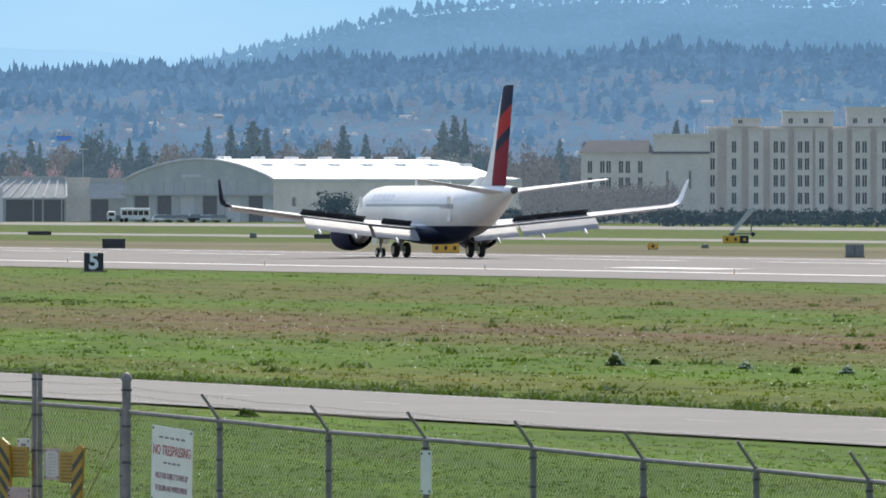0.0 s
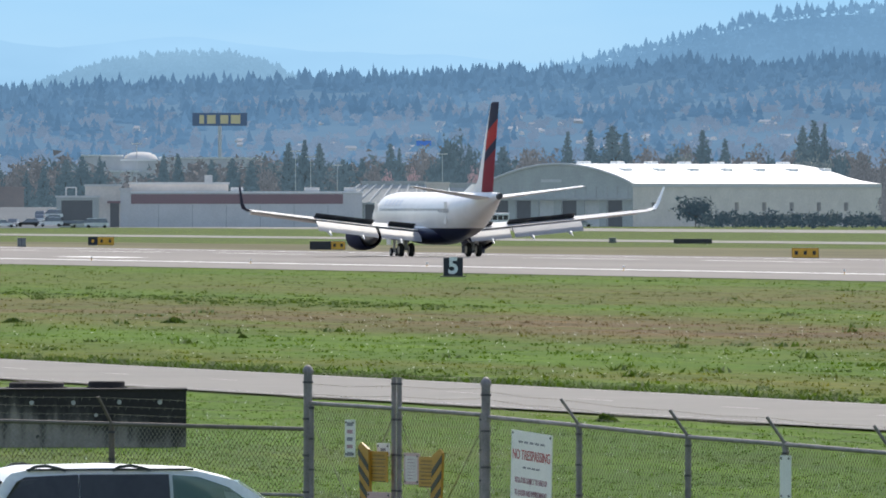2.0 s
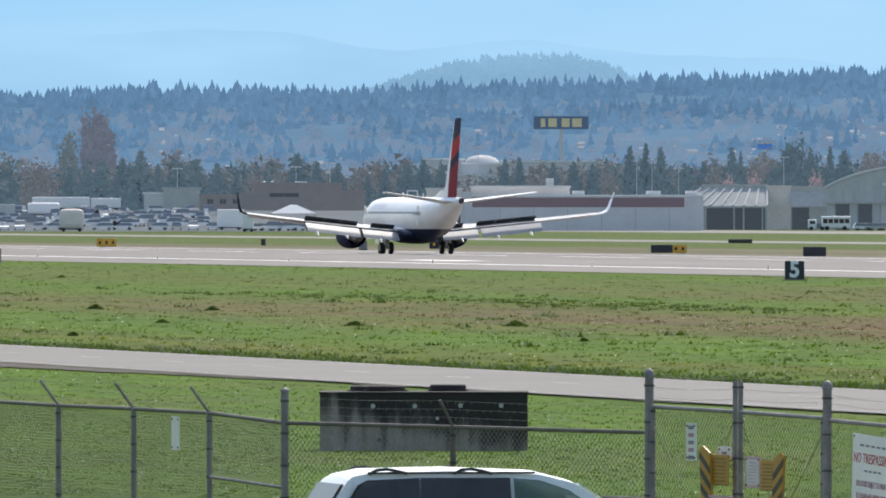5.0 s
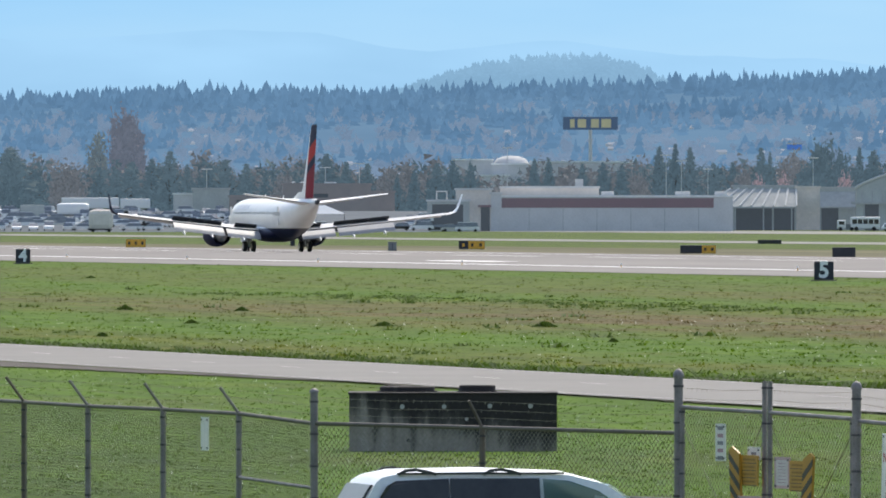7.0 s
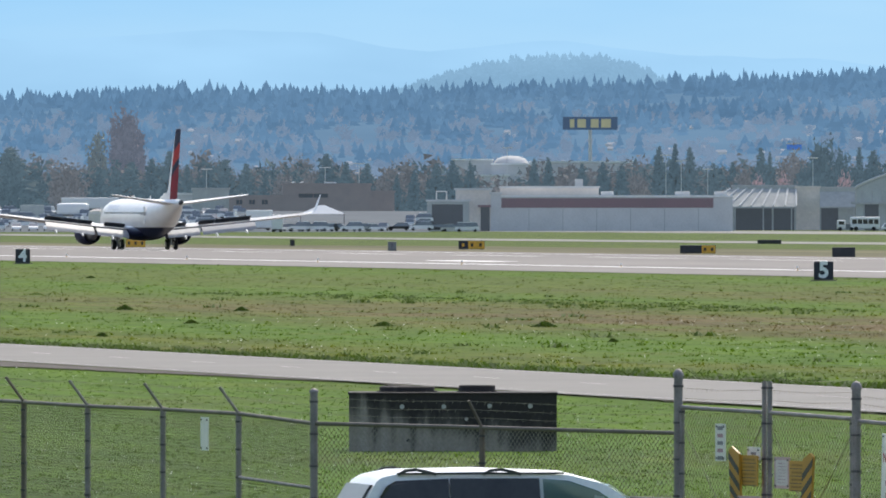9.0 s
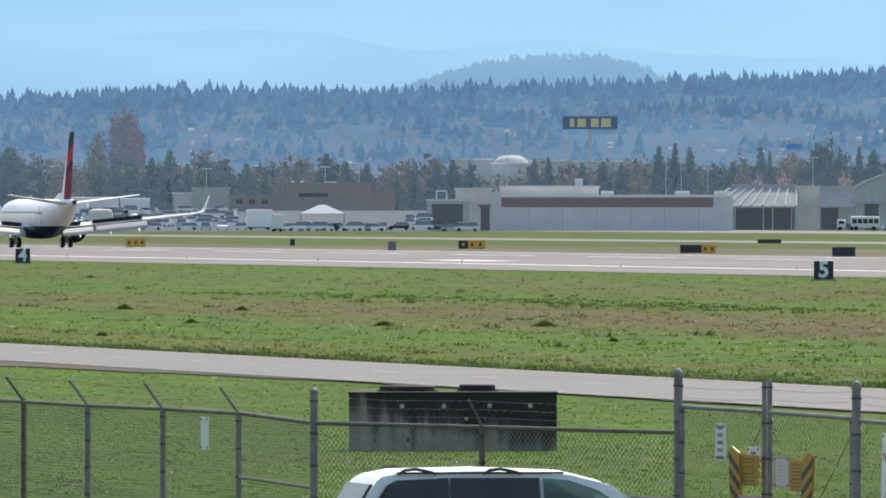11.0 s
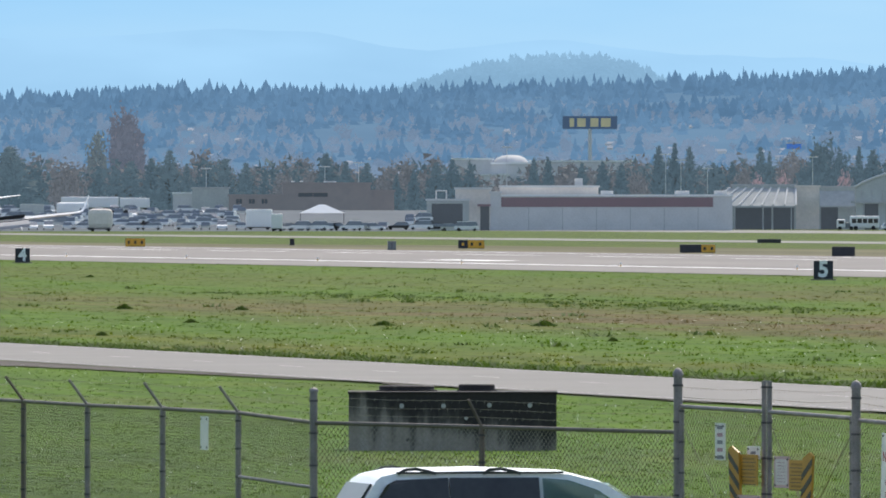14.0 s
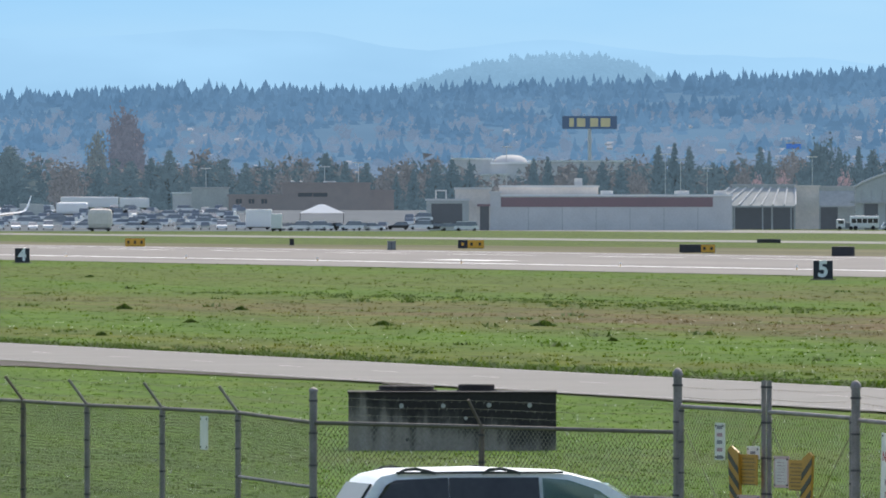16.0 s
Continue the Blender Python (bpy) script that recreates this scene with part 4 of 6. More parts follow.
def airfield_box(label, u0, u1, v0, d, mat):
    s = thing("equipment_box", label, "utility box", "airfield equipment boxes", upright((u0 + u1) / 2, d))
    w, h = (u1 - u0) * d / 27000, up(v0, d)
    part("housing", boxed((-w / 2, 0, 0.08), (w / 2, w * 0.8, h), 0.06), mat, s)
    part("lid", boxed((-w / 2 - 0.04, -0.04, h - 0.02), (w / 2 + 0.04, w * 0.8 + 0.04, h + 0.05), 0.02), mat, s)
    part("plinth", boxed((-w / 2 - 0.1, -0.1, -0.03), (w / 2 + 0.1, w * 0.8 + 0.1, 0.09)), M_TAXI, s)
    part("door_seam", boxed((-0.02, -0.012, 0.15), (0.02, 0.002, h - 0.1)), M_BLACK, s)


airfield_box("grey metal airfield equipment box", 686, 701, 429, 1640, M_DULLBOX)
airfield_box("small grey equipment box by the taxiway", 1733, 1745, 429, 1830, M_DULLBOX)
airfield_box("grey-green cabinet beside the runway", 2787, 2820, 449, 1206, M_DULLBOX)
airfield_box("small dark and white marker box", 513, 521, 425, 1850, M_SIGNBACK)
airfield_box("small grey box in the dry grass", 2533, 2545, 449, 1440, M_DULLBOX)
# runway edge lights
for k in range(26):
    lamp = thing("edge_light", "small white runway edge light on a short stem", "light", "runway edge lights", Matrix.Translation((239.0, 640 + 60.96 * k, ground_height(239.0))))
    part("stem", rod(bmesh.new(), (0, 0, -0.02), (0, 0, 0.22), 0.03, 6), M_SIGNYEL, lamp)
    part("lens", rod(bmesh.new(), (0, 0, 0.22), (0, 0, 0.36), 0.09, 8, 0.06), M_PLATE, lamp)
# ---- sky, hills and woods far off ----


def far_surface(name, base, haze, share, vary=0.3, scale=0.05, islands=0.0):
    """A far-off surface with haze emitted from it: share is the haze's part."""
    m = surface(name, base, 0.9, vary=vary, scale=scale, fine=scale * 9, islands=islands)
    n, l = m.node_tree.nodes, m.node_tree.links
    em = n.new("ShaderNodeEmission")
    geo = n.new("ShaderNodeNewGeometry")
    # the emitted haze varies by island and in broad drifts
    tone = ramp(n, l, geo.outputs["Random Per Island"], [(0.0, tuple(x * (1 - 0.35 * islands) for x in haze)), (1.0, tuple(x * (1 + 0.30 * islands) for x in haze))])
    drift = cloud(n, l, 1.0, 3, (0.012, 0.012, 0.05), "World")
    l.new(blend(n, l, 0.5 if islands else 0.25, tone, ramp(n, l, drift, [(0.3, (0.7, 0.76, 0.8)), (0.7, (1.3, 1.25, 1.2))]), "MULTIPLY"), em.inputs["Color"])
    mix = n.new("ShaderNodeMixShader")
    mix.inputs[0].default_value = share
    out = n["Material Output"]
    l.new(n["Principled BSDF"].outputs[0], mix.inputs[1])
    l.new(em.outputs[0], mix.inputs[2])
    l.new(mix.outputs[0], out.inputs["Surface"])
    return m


# haze colours that the far materials emit
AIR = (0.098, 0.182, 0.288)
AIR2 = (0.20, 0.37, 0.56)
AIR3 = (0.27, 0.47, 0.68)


def sky_sheet():
    m, n, l, b = shader("pale spring sky", 1.0)
    geo = n.new("ShaderNodeNewGeometry")
    sep = n.new("ShaderNodeSeparateXYZ")
    l.new(geo.outputs["Position"], sep.inputs[0])
    r = n.new("ShaderNodeMapRange")
    r.inputs["From Min"].default_value, r.inputs["From Max"].default_value = 20.0, 95.0
    l.new(sep.outputs[2], r.inputs[0])
    base = ramp(n, l, r.outputs[0], [(0.0, (0.255, 0.43, 0.60)), (0.45, (0.24, 0.425, 0.61)), (1.0, (0.18, 0.39, 0.615))])
    veil = cloud(n, l, 1.0, 4, (0.004, 0.004, 0.022), "World")
    col = blend(n, l, ramp(n, l, veil, [(0.42, (0,) * 3), (0.75, (0.55,) * 3)]), base, (0.33, 0.50, 0.635))
    em = n.new("ShaderNodeEmission")
    l.new(col, em.inputs["Color"])
    l.new(em.outputs[0], n["Material Output"].inputs["Surface"])
    return m


def arc_wall(name, us, tops, d, low, mat, label, category):
    bm = bmesh.new()
    pts = [(at(u, d, low), at(u, d, z)) for u, z in zip(us, tops)]
    vs = [(bm.verts.new(a), bm.verts.new(b)) for a, b in pts]
    for a, b in zip(vs, vs[1:]):
        bm.faces.new((a[0], b[0], b[1], a[1]))
    return setting(name, bm, mat, label, category)


us = list(range(-3000, 6001, 300))
arc_wall("backdrop", us, [260] * len(us), 4960, -5, sky_sheet(), "pale hazy blue spring sky", "sky")

# far mountains as a sheet glowing in haze colour, barely darker than the sky
M_FARMT = far_surface("haze-glow distant mountain", (0.1, 0.15, 0.2), (0.243, 0.42, 0.598), 1.0)
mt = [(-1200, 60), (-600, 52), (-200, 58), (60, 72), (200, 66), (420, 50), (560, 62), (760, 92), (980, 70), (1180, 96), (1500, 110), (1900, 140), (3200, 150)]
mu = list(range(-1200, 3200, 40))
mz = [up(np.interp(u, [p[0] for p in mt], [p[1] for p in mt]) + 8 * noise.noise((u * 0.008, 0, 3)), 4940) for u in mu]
arc_wall("backdrop_mountain", mu, mz, 4940, -5, M_FARMT, "distant mountain range in glowing haze blue", "mountain")


def cone_wood(name, trees, mat, label, parent_kind="stuff", sides=7, tiers=4, seed=1):
    """Many ragged conifers in one sheet of geometry. trees: x, y, z, height, radius."""
    rng = np.random.default_rng(seed)
    T = np.array(trees, dtype=float)
    n = len(T)
    vs, fs = [], []
    per = tiers * (sides + 1)
    for k in range(tiers):
        f0 = k / tiers * 0.9
        zb, zt = f0 * 0.92 + 0.02, min(1.0, f0 + 0.9 / tiers * 1.75)
        if k == tiers - 1:
            zt = 1.0
        rad = (1 - f0) ** 0.85
        ang = rng.random((n, 1)) * 6.28 + np.arange(sides) * 2 * np.pi / sides
        rr = T[:, 4:5] * rad * rng.uniform(0.5, 1.35, (n, sides))
        ring = np.stack([T[:, 0:1] + rr * np.cos(ang), T[:, 1:2] + rr * np.sin(ang), T[:, 2:3] + T[:, 3:4] * (zb + rng.uniform(-0.03, 0.03, (n, sides)))], 2)
        tip = np.stack([T[:, 0] + rng.normal(0, 0.04, n) * T[:, 4], T[:, 1], T[:, 2] + T[:, 3] * zt], 1)[:, None]
        vs.append(np.concatenate([ring, tip], 1))
    V = np.concatenate(vs, 1).reshape(-1, 3)
    base = (np.arange(n) * per)[:, None, None]
    loc = np.array([[k * (sides + 1) + j, k * (sides + 1) + (j + 1) % sides, k * (sides + 1) + sides] for k in range(tiers) for j in range(sides)])
    F = (base + loc[None]).reshape(-1, 3)
    me = bpy.data.meshes.new(name)
    me.from_pydata(V.tolist(), [], F.tolist())
    me.materials.append(mat)
    return tagged(new(name, me), label, "trees", kind=parent_kind)


def hill(name, ridge, d0, d1, foot, mat, label, seed):
    """A hillside that climbs from d0 to a ridge at d1. Returns its height as a function of bearing and distance."""
    ru, rv = [p[0] for p in ridge], [p[1] for p in ridge]
    def height(u, d):
        top = up(np.interp(u, ru, rv), d1)
        f = np.clip((d - d0) / (d1 - d0), 0, 1)
        f = f * f * (3 - 2 * f) * 0.55 + f * 0.45
        return foot + (top - foot) * f + 0.5 * noise.noise((u * 0.006, d * 0.01, seed))
    bm = bmesh.new()
    U, Ds = list(range(int(ru[0]), int(ru[-1]) + 1, 40)), np.linspace(d0, d1 + 40, 12)
    g = [[bm.verts.new(at(u, d0 - 2, -2.0))] + [bm.verts.new(at(u, d, height(u, min(d, d1)) - (3 if d > d1 else 0))) for d in Ds] for u in U]
    for a, b in zip(g, g[1:]):
        for k in range(len(Ds)):
            bm.faces.new((a[k], b[k], b[k + 1], a[k + 1]))
    setting(name, bm, mat, label, "hill", 180)
    return height


rng = np.random.default_rng(5)
# hill and forest materials: mostly emitted haze over dark wood colours
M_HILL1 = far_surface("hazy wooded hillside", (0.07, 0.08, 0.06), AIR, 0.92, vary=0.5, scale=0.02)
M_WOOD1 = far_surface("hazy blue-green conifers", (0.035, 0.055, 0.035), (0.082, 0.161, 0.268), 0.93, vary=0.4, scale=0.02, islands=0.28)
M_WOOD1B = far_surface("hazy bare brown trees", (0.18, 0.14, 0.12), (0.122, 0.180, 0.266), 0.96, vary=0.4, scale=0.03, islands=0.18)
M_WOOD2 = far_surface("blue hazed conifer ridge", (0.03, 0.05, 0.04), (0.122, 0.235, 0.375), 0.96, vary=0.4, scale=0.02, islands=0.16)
M_WOOD3 = far_surface("haze-blue wooded knoll", (0.03, 0.05, 0.04), (0.170, 0.300, 0.435), 0.98, vary=0.3, scale=0.02, islands=0.12)
near = [(-700, 190), (0, 192), (150, 185), (300, 175), (450, 178), (650, 182), (850, 172), (1000, 168), (1200, 160), (1400, 152), (1560, 146), (1700, 152), (1850, 128), (2000, 138), (2140, 122), (2300, 132), (2490, 108), (2650, 118), (2860, 118), (3500, 130)]
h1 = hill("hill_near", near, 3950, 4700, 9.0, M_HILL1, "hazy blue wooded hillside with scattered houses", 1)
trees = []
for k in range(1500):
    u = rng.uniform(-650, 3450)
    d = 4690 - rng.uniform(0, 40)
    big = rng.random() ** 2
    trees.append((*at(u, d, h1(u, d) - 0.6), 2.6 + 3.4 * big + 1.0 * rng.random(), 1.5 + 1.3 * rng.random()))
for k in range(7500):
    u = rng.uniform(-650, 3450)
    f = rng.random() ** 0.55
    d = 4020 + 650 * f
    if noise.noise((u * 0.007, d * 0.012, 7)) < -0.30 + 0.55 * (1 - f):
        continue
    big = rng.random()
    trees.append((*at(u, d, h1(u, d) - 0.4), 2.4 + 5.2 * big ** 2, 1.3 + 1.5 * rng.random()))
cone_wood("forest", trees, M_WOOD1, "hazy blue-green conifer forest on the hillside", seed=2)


def puffs(name, items, mat, label, leaves=60, size=0.35, seed=3, category="trees", kind="stuff"):
    """Bare or leafy crowns as loose clouds of small facets. items: x, y, z of the foot, height, radius."""
    r = np.random.default_rng(seed)
    I = np.array(items, dtype=float)
    n = len(I)
    v = r.normal(size=(n, leaves, 3))
    v /= np.linalg.norm(v, axis=2, keepdims=True)
    v *= (r.random((n, leaves, 1)) ** 0.45)
    lump = 0.8 + 0.35 * np.sin(v[:, :, 0:1] * 5 + r.random((n, 1, 1)) * 6) * np.cos(v[:, :, 2:3] * 4 + r.random((n, 1, 1)) * 6)
    v *= lump
    c = np.empty((n, leaves, 3))
    c[:, :, 0] = I[:, 0:1] + v[:, :, 0] * I[:, 4:5]
    c[:, :, 1] = I[:, 1:2] + v[:, :, 1] * I[:, 4:5]
    c[:, :, 2] = I[:, 2:3] + I[:, 3:4] * 0.55 + v[:, :, 2] * I[:, 3:4] * 0.46
    c = c.reshape(-1, 3)
    s = size * np.repeat(I[:, 4], leaves)[:, None] * r.uniform(0.5, 1.2, (n * leaves, 1))
    tri = [c + s * r.normal(size=c.shape) * 0.6 for _ in range(3)]
    V = np.stack(tri, 1).reshape(-1, 3)
    me = bpy.data.meshes.new(name)
    me.from_pydata(V.tolist(), [], np.arange(len(V)).reshape(-1, 3).tolist())
    me.materials.append(mat)
    return tagged(new(name, me), label, category, kind=kind) if label else me


items = []
for k in range(3600):
    u = rng.uniform(-650, 3450)
    f = rng.random() ** 1.7
    d = 3960 + 560 * f
    items.append((*at(u, d, h1(u, d) - 0.5), rng.uniform(1.8, 3.6), rng.uniform(1.0, 2.4)))
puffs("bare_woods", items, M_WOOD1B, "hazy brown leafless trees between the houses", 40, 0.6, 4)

# houses on the slope
M_HOUSE = far_surface("hazy pale house walls", (0.55, 0.53, 0.50), (0.36, 0.44, 0.53), 0.3, islands=0.5)
M_HROOF = far_surface("hazy house roofs", (0.3, 0.22, 0.2), (0.24, 0.32, 0.43), 0.6, islands=0.4)
bm, br = bmesh.new(), bmesh.new()
for k in range(520):
    u, f = rng.uniform(-300, 3200), rng.random() ** 1.3
    if noise.noise((u * 0.004, f * 2, 11)) < -0.12:
        continue
    d = 3970 + 430 * f
    m = Matrix.Translation(at(u, d, h1(u, d) - 0.3)) @ pose(0, 0, 0, 0, 0, rng.uniform(-40, 20))
    w, l, h = 0.4 + 1.5 * rng.random() ** 2, rng.uniform(0.6, 1.3), rng.uniform(0.5, 1.1)
    box(bm, (-w, -l, 0), (w, l, h), m=m)
    a = [br.verts.new(m @ Vector(p)) for p in ((-w * 1.1, -l * 1.1, h), (w * 1.1, -l * 1.1, h), (w * 1.1, l * 1.1, h), (-w * 1.1, l * 1.1, h), (-w * 0.9, 0, h + 0.6), (w * 0.9, 0, h + 0.6))]
    for q in ((0, 1, 5, 4), (2, 3, 4, 5), (0, 4, 3), (1, 2, 5)):
        br.faces.new([a[j] for j in q])
tagged(new("far_houses", mesh_of(bm, "far_houses", M_HOUSE)), "hazy pale houses scattered on the hillside", "houses", kind="stuff")
tagged(new("far_roofs", mesh_of(br, "far_roofs", M_HROOF)), "hazy house roofs on the hillside", "roofs", kind="stuff")

ridge2 = [(1500, 200), (1570, 165), (1620, 134), (1740, 104), (1840, 82), (1900, 68), (1960, 50), (2040, 32), (2130, 24), (2300, 12), (2460, 8), (2640, 20), (2860, 14), (3500, 20)]
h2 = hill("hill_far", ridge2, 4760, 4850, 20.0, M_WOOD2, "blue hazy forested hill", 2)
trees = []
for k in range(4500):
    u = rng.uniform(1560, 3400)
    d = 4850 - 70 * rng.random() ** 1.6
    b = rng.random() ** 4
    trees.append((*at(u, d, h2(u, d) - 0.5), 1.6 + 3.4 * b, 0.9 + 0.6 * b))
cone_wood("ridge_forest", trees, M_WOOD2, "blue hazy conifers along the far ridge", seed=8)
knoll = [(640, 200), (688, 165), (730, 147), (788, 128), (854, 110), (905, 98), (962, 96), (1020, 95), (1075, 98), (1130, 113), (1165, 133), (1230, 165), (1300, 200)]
h3 = hill("hill_knoll", knoll, 4880, 4920, 20.0, M_WOOD3, "haze-blue wooded knoll in the haze", 3)
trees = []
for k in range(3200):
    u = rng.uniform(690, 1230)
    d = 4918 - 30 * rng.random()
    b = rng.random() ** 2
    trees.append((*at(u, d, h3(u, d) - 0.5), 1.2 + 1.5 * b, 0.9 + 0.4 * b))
cone_wood("knoll_forest", trees, M_WOOD3, "conifers on the knoll in haze-glow blue", seed=9)

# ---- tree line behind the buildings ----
# leaf and twig colours here carry a share of emitted haze
M_CONIFER = far_surface("hazed dark green conifer needles", (0.035, 0.060, 0.035), (0.095, 0.148, 0.195), 0.5, vary=0.4, scale=0.3, islands=0.6)
M_TWIG = far_surface("hazed grey-brown bare twigs", (0.17, 0.13, 0.10), (0.155, 0.185, 0.225), 0.42, vary=0.35, scale=0.3, islands=0.6)
M_POPLAR = far_surface("hazed reddish brown bare poplar", (0.19, 0.10, 0.09), (0.13, 0.165, 0.225), 0.5, vary=0.3, scale=0.3, islands=0.4)
M_OLIVE = far_surface("hazed yellow-green spring leaves", (0.26, 0.25, 0.13), (0.14, 0.19, 0.25), 0.4, vary=0.3, scale=0.3, islands=0.4)
M_PINKB = far_surface("hazed pink blossom", (0.75, 0.42, 0.44), (0.26, 0.26, 0.30), 0.3, vary=0.3, scale=0.4, islands=0.4)
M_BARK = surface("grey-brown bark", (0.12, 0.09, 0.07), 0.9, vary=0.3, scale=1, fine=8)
M_BUSH = far_surface("hazed dark green hedge leaves", (0.045, 0.065, 0.04), (0.10, 0.17, 0.25), 0.16, vary=0.4, scale=0.4, islands=0.6)


def crown_mesh(kind, h, r, n, seed, size):
    g = np.random.default_rng(seed)
    if kind == "cone":
        f = g.random(n) ** 1.5
        ang = g.random(n) * 6.283
        lob = 0.75 + 0.3 * np.sin(ang * 3 + f * 15 + seed) + 0.12 * g.normal(size=n)
        rr = r * (1 - f) ** 0.9 * g.random(n) ** 0.35 * lob + 0.1
        c = np.stack([rr * np.cos(ang), rr * np.sin(ang), h * (0.08 + 0.92 * f)], 1)
    else:
        v = g.normal(size=(n, 3))
        v /= np.linalg.norm(v, axis=1, keepdims=True)
        v *= g.random((n, 1)) ** 0.42
        lump = 0.82 + 0.28 * np.sin(v[:, 0:1] * 6 + seed) * np.cos(v[:, 2:3] * 5 + seed * 2) + 0.15 * np.sin(v[:, 1:2] * 9)
        v *= lump
        c = np.stack([v[:, 0] * r, v[:, 1] * r, h * 0.56 + v[:, 2] * h * 0.45], 1)
    s = size * g.uniform(0.5, 1.25, (n, 1)) * (1.1 - 0.75 * (c[:, 2:3] / h) ** 2 if kind == "cone" else 1.0)
    V = np.stack([c + s * g.normal(size=c.shape) * 0.6 for _ in range(3)], 1).reshape(-1, 3)
    V[:, 2] = np.maximum(V[:, 2], 0.1)
    me = bpy.data.meshes.new("crown")
    me.from_pydata(V.tolist(), [], np.arange(len(V)).reshape(-1, 3).tolist())
    return me


def tree(name, label, category, group, kind, h, r, mat, seed, n=900, size=0.5):
    t = thing(name, label, category, group)
    bm = bmesh.new()
    rod(bm, (0, 0, -0.3), (0, 0, h * (0.9 if kind == "cone" else 0.55)), 0.03 * h * 0.6, 8, 0.05)
    g = np.random.default_rng(seed)
    for k in range(9):
        a, z = g.random() * 6.28, h * g.uniform(0.25, 0.6)
        e = Vector((math.cos(a), math.sin(a), 0)) * r * 0.6
        rod(bm, (0, 0, z), e + Vector((0, 0, z + h * 0.16)), 0.09, 5, 0.03)
    part("trunk", bm, M_BARK, t)
    me = crown_mesh(kind, h, r, n, seed, size)
    me.materials.append(mat)
    part("crown", me, None, t)
    return t


def place(proto, used, m):
    """The first use moves the built tree, later ones copy it."""
    if proto.name in used:
        return copy_thing(proto, m)
    used.add(proto.name)
    proto.matrix_basis = m
    return proto


used = set()
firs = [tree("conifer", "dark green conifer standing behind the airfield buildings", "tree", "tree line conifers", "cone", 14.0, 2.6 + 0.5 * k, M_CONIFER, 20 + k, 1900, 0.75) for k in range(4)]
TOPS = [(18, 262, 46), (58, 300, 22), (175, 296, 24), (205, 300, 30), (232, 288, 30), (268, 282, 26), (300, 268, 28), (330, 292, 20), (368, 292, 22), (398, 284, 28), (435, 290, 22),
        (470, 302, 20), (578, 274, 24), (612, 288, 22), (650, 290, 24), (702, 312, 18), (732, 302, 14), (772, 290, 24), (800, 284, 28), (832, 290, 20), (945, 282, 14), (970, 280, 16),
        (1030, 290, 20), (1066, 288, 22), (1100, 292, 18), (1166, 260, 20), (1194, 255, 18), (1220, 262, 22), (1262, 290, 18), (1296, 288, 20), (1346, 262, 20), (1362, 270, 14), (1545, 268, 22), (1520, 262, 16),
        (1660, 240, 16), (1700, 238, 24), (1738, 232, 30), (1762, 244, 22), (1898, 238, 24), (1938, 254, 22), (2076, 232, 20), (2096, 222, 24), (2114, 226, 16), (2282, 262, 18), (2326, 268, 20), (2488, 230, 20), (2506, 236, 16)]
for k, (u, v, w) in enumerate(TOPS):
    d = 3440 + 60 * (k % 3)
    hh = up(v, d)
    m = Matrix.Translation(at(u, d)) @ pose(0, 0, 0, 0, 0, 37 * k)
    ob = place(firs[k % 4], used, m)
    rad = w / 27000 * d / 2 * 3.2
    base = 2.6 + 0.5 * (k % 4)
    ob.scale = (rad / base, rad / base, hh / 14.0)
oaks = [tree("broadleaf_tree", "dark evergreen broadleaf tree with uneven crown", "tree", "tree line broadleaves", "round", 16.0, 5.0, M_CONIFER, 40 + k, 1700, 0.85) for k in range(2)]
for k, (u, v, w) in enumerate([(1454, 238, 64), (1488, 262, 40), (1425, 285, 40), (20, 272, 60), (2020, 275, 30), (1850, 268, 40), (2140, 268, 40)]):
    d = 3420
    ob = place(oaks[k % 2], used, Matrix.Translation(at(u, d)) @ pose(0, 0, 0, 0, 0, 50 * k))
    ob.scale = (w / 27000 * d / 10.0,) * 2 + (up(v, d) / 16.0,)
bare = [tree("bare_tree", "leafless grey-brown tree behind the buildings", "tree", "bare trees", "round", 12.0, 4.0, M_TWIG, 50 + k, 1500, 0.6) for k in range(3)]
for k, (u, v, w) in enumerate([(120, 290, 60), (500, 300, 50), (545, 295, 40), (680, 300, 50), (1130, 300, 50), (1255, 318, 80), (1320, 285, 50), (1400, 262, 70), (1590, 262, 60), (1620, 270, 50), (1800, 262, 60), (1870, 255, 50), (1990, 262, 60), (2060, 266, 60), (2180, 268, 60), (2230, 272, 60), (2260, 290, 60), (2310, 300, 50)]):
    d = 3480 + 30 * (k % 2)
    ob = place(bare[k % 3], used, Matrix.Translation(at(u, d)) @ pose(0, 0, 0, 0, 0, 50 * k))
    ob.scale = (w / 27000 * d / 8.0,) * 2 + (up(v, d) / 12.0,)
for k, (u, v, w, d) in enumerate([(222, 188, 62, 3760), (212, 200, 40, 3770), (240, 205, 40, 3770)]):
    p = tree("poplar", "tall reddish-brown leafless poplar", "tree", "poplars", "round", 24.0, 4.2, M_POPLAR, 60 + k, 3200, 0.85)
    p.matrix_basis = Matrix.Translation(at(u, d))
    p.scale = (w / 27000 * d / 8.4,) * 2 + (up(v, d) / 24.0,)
o = tree("spring_tree", "pale yellow-green tree coming into leaf", "tree", "spring trees", "round", 18.0, 3.6, M_OLIVE, 66, 1600, 0.8)
o.matrix_basis = Matrix.Translation(at(170, 3790))
o.scale = (0.85, 0.85, up(232, 3790) / 18.0)
used2 = set()
sp = tree("spring_tree", "olive spring tree in front of the tree line", "tree", "spring trees", "round", 12.0, 4.0, M_OLIVE, 67, 900, 0.5)
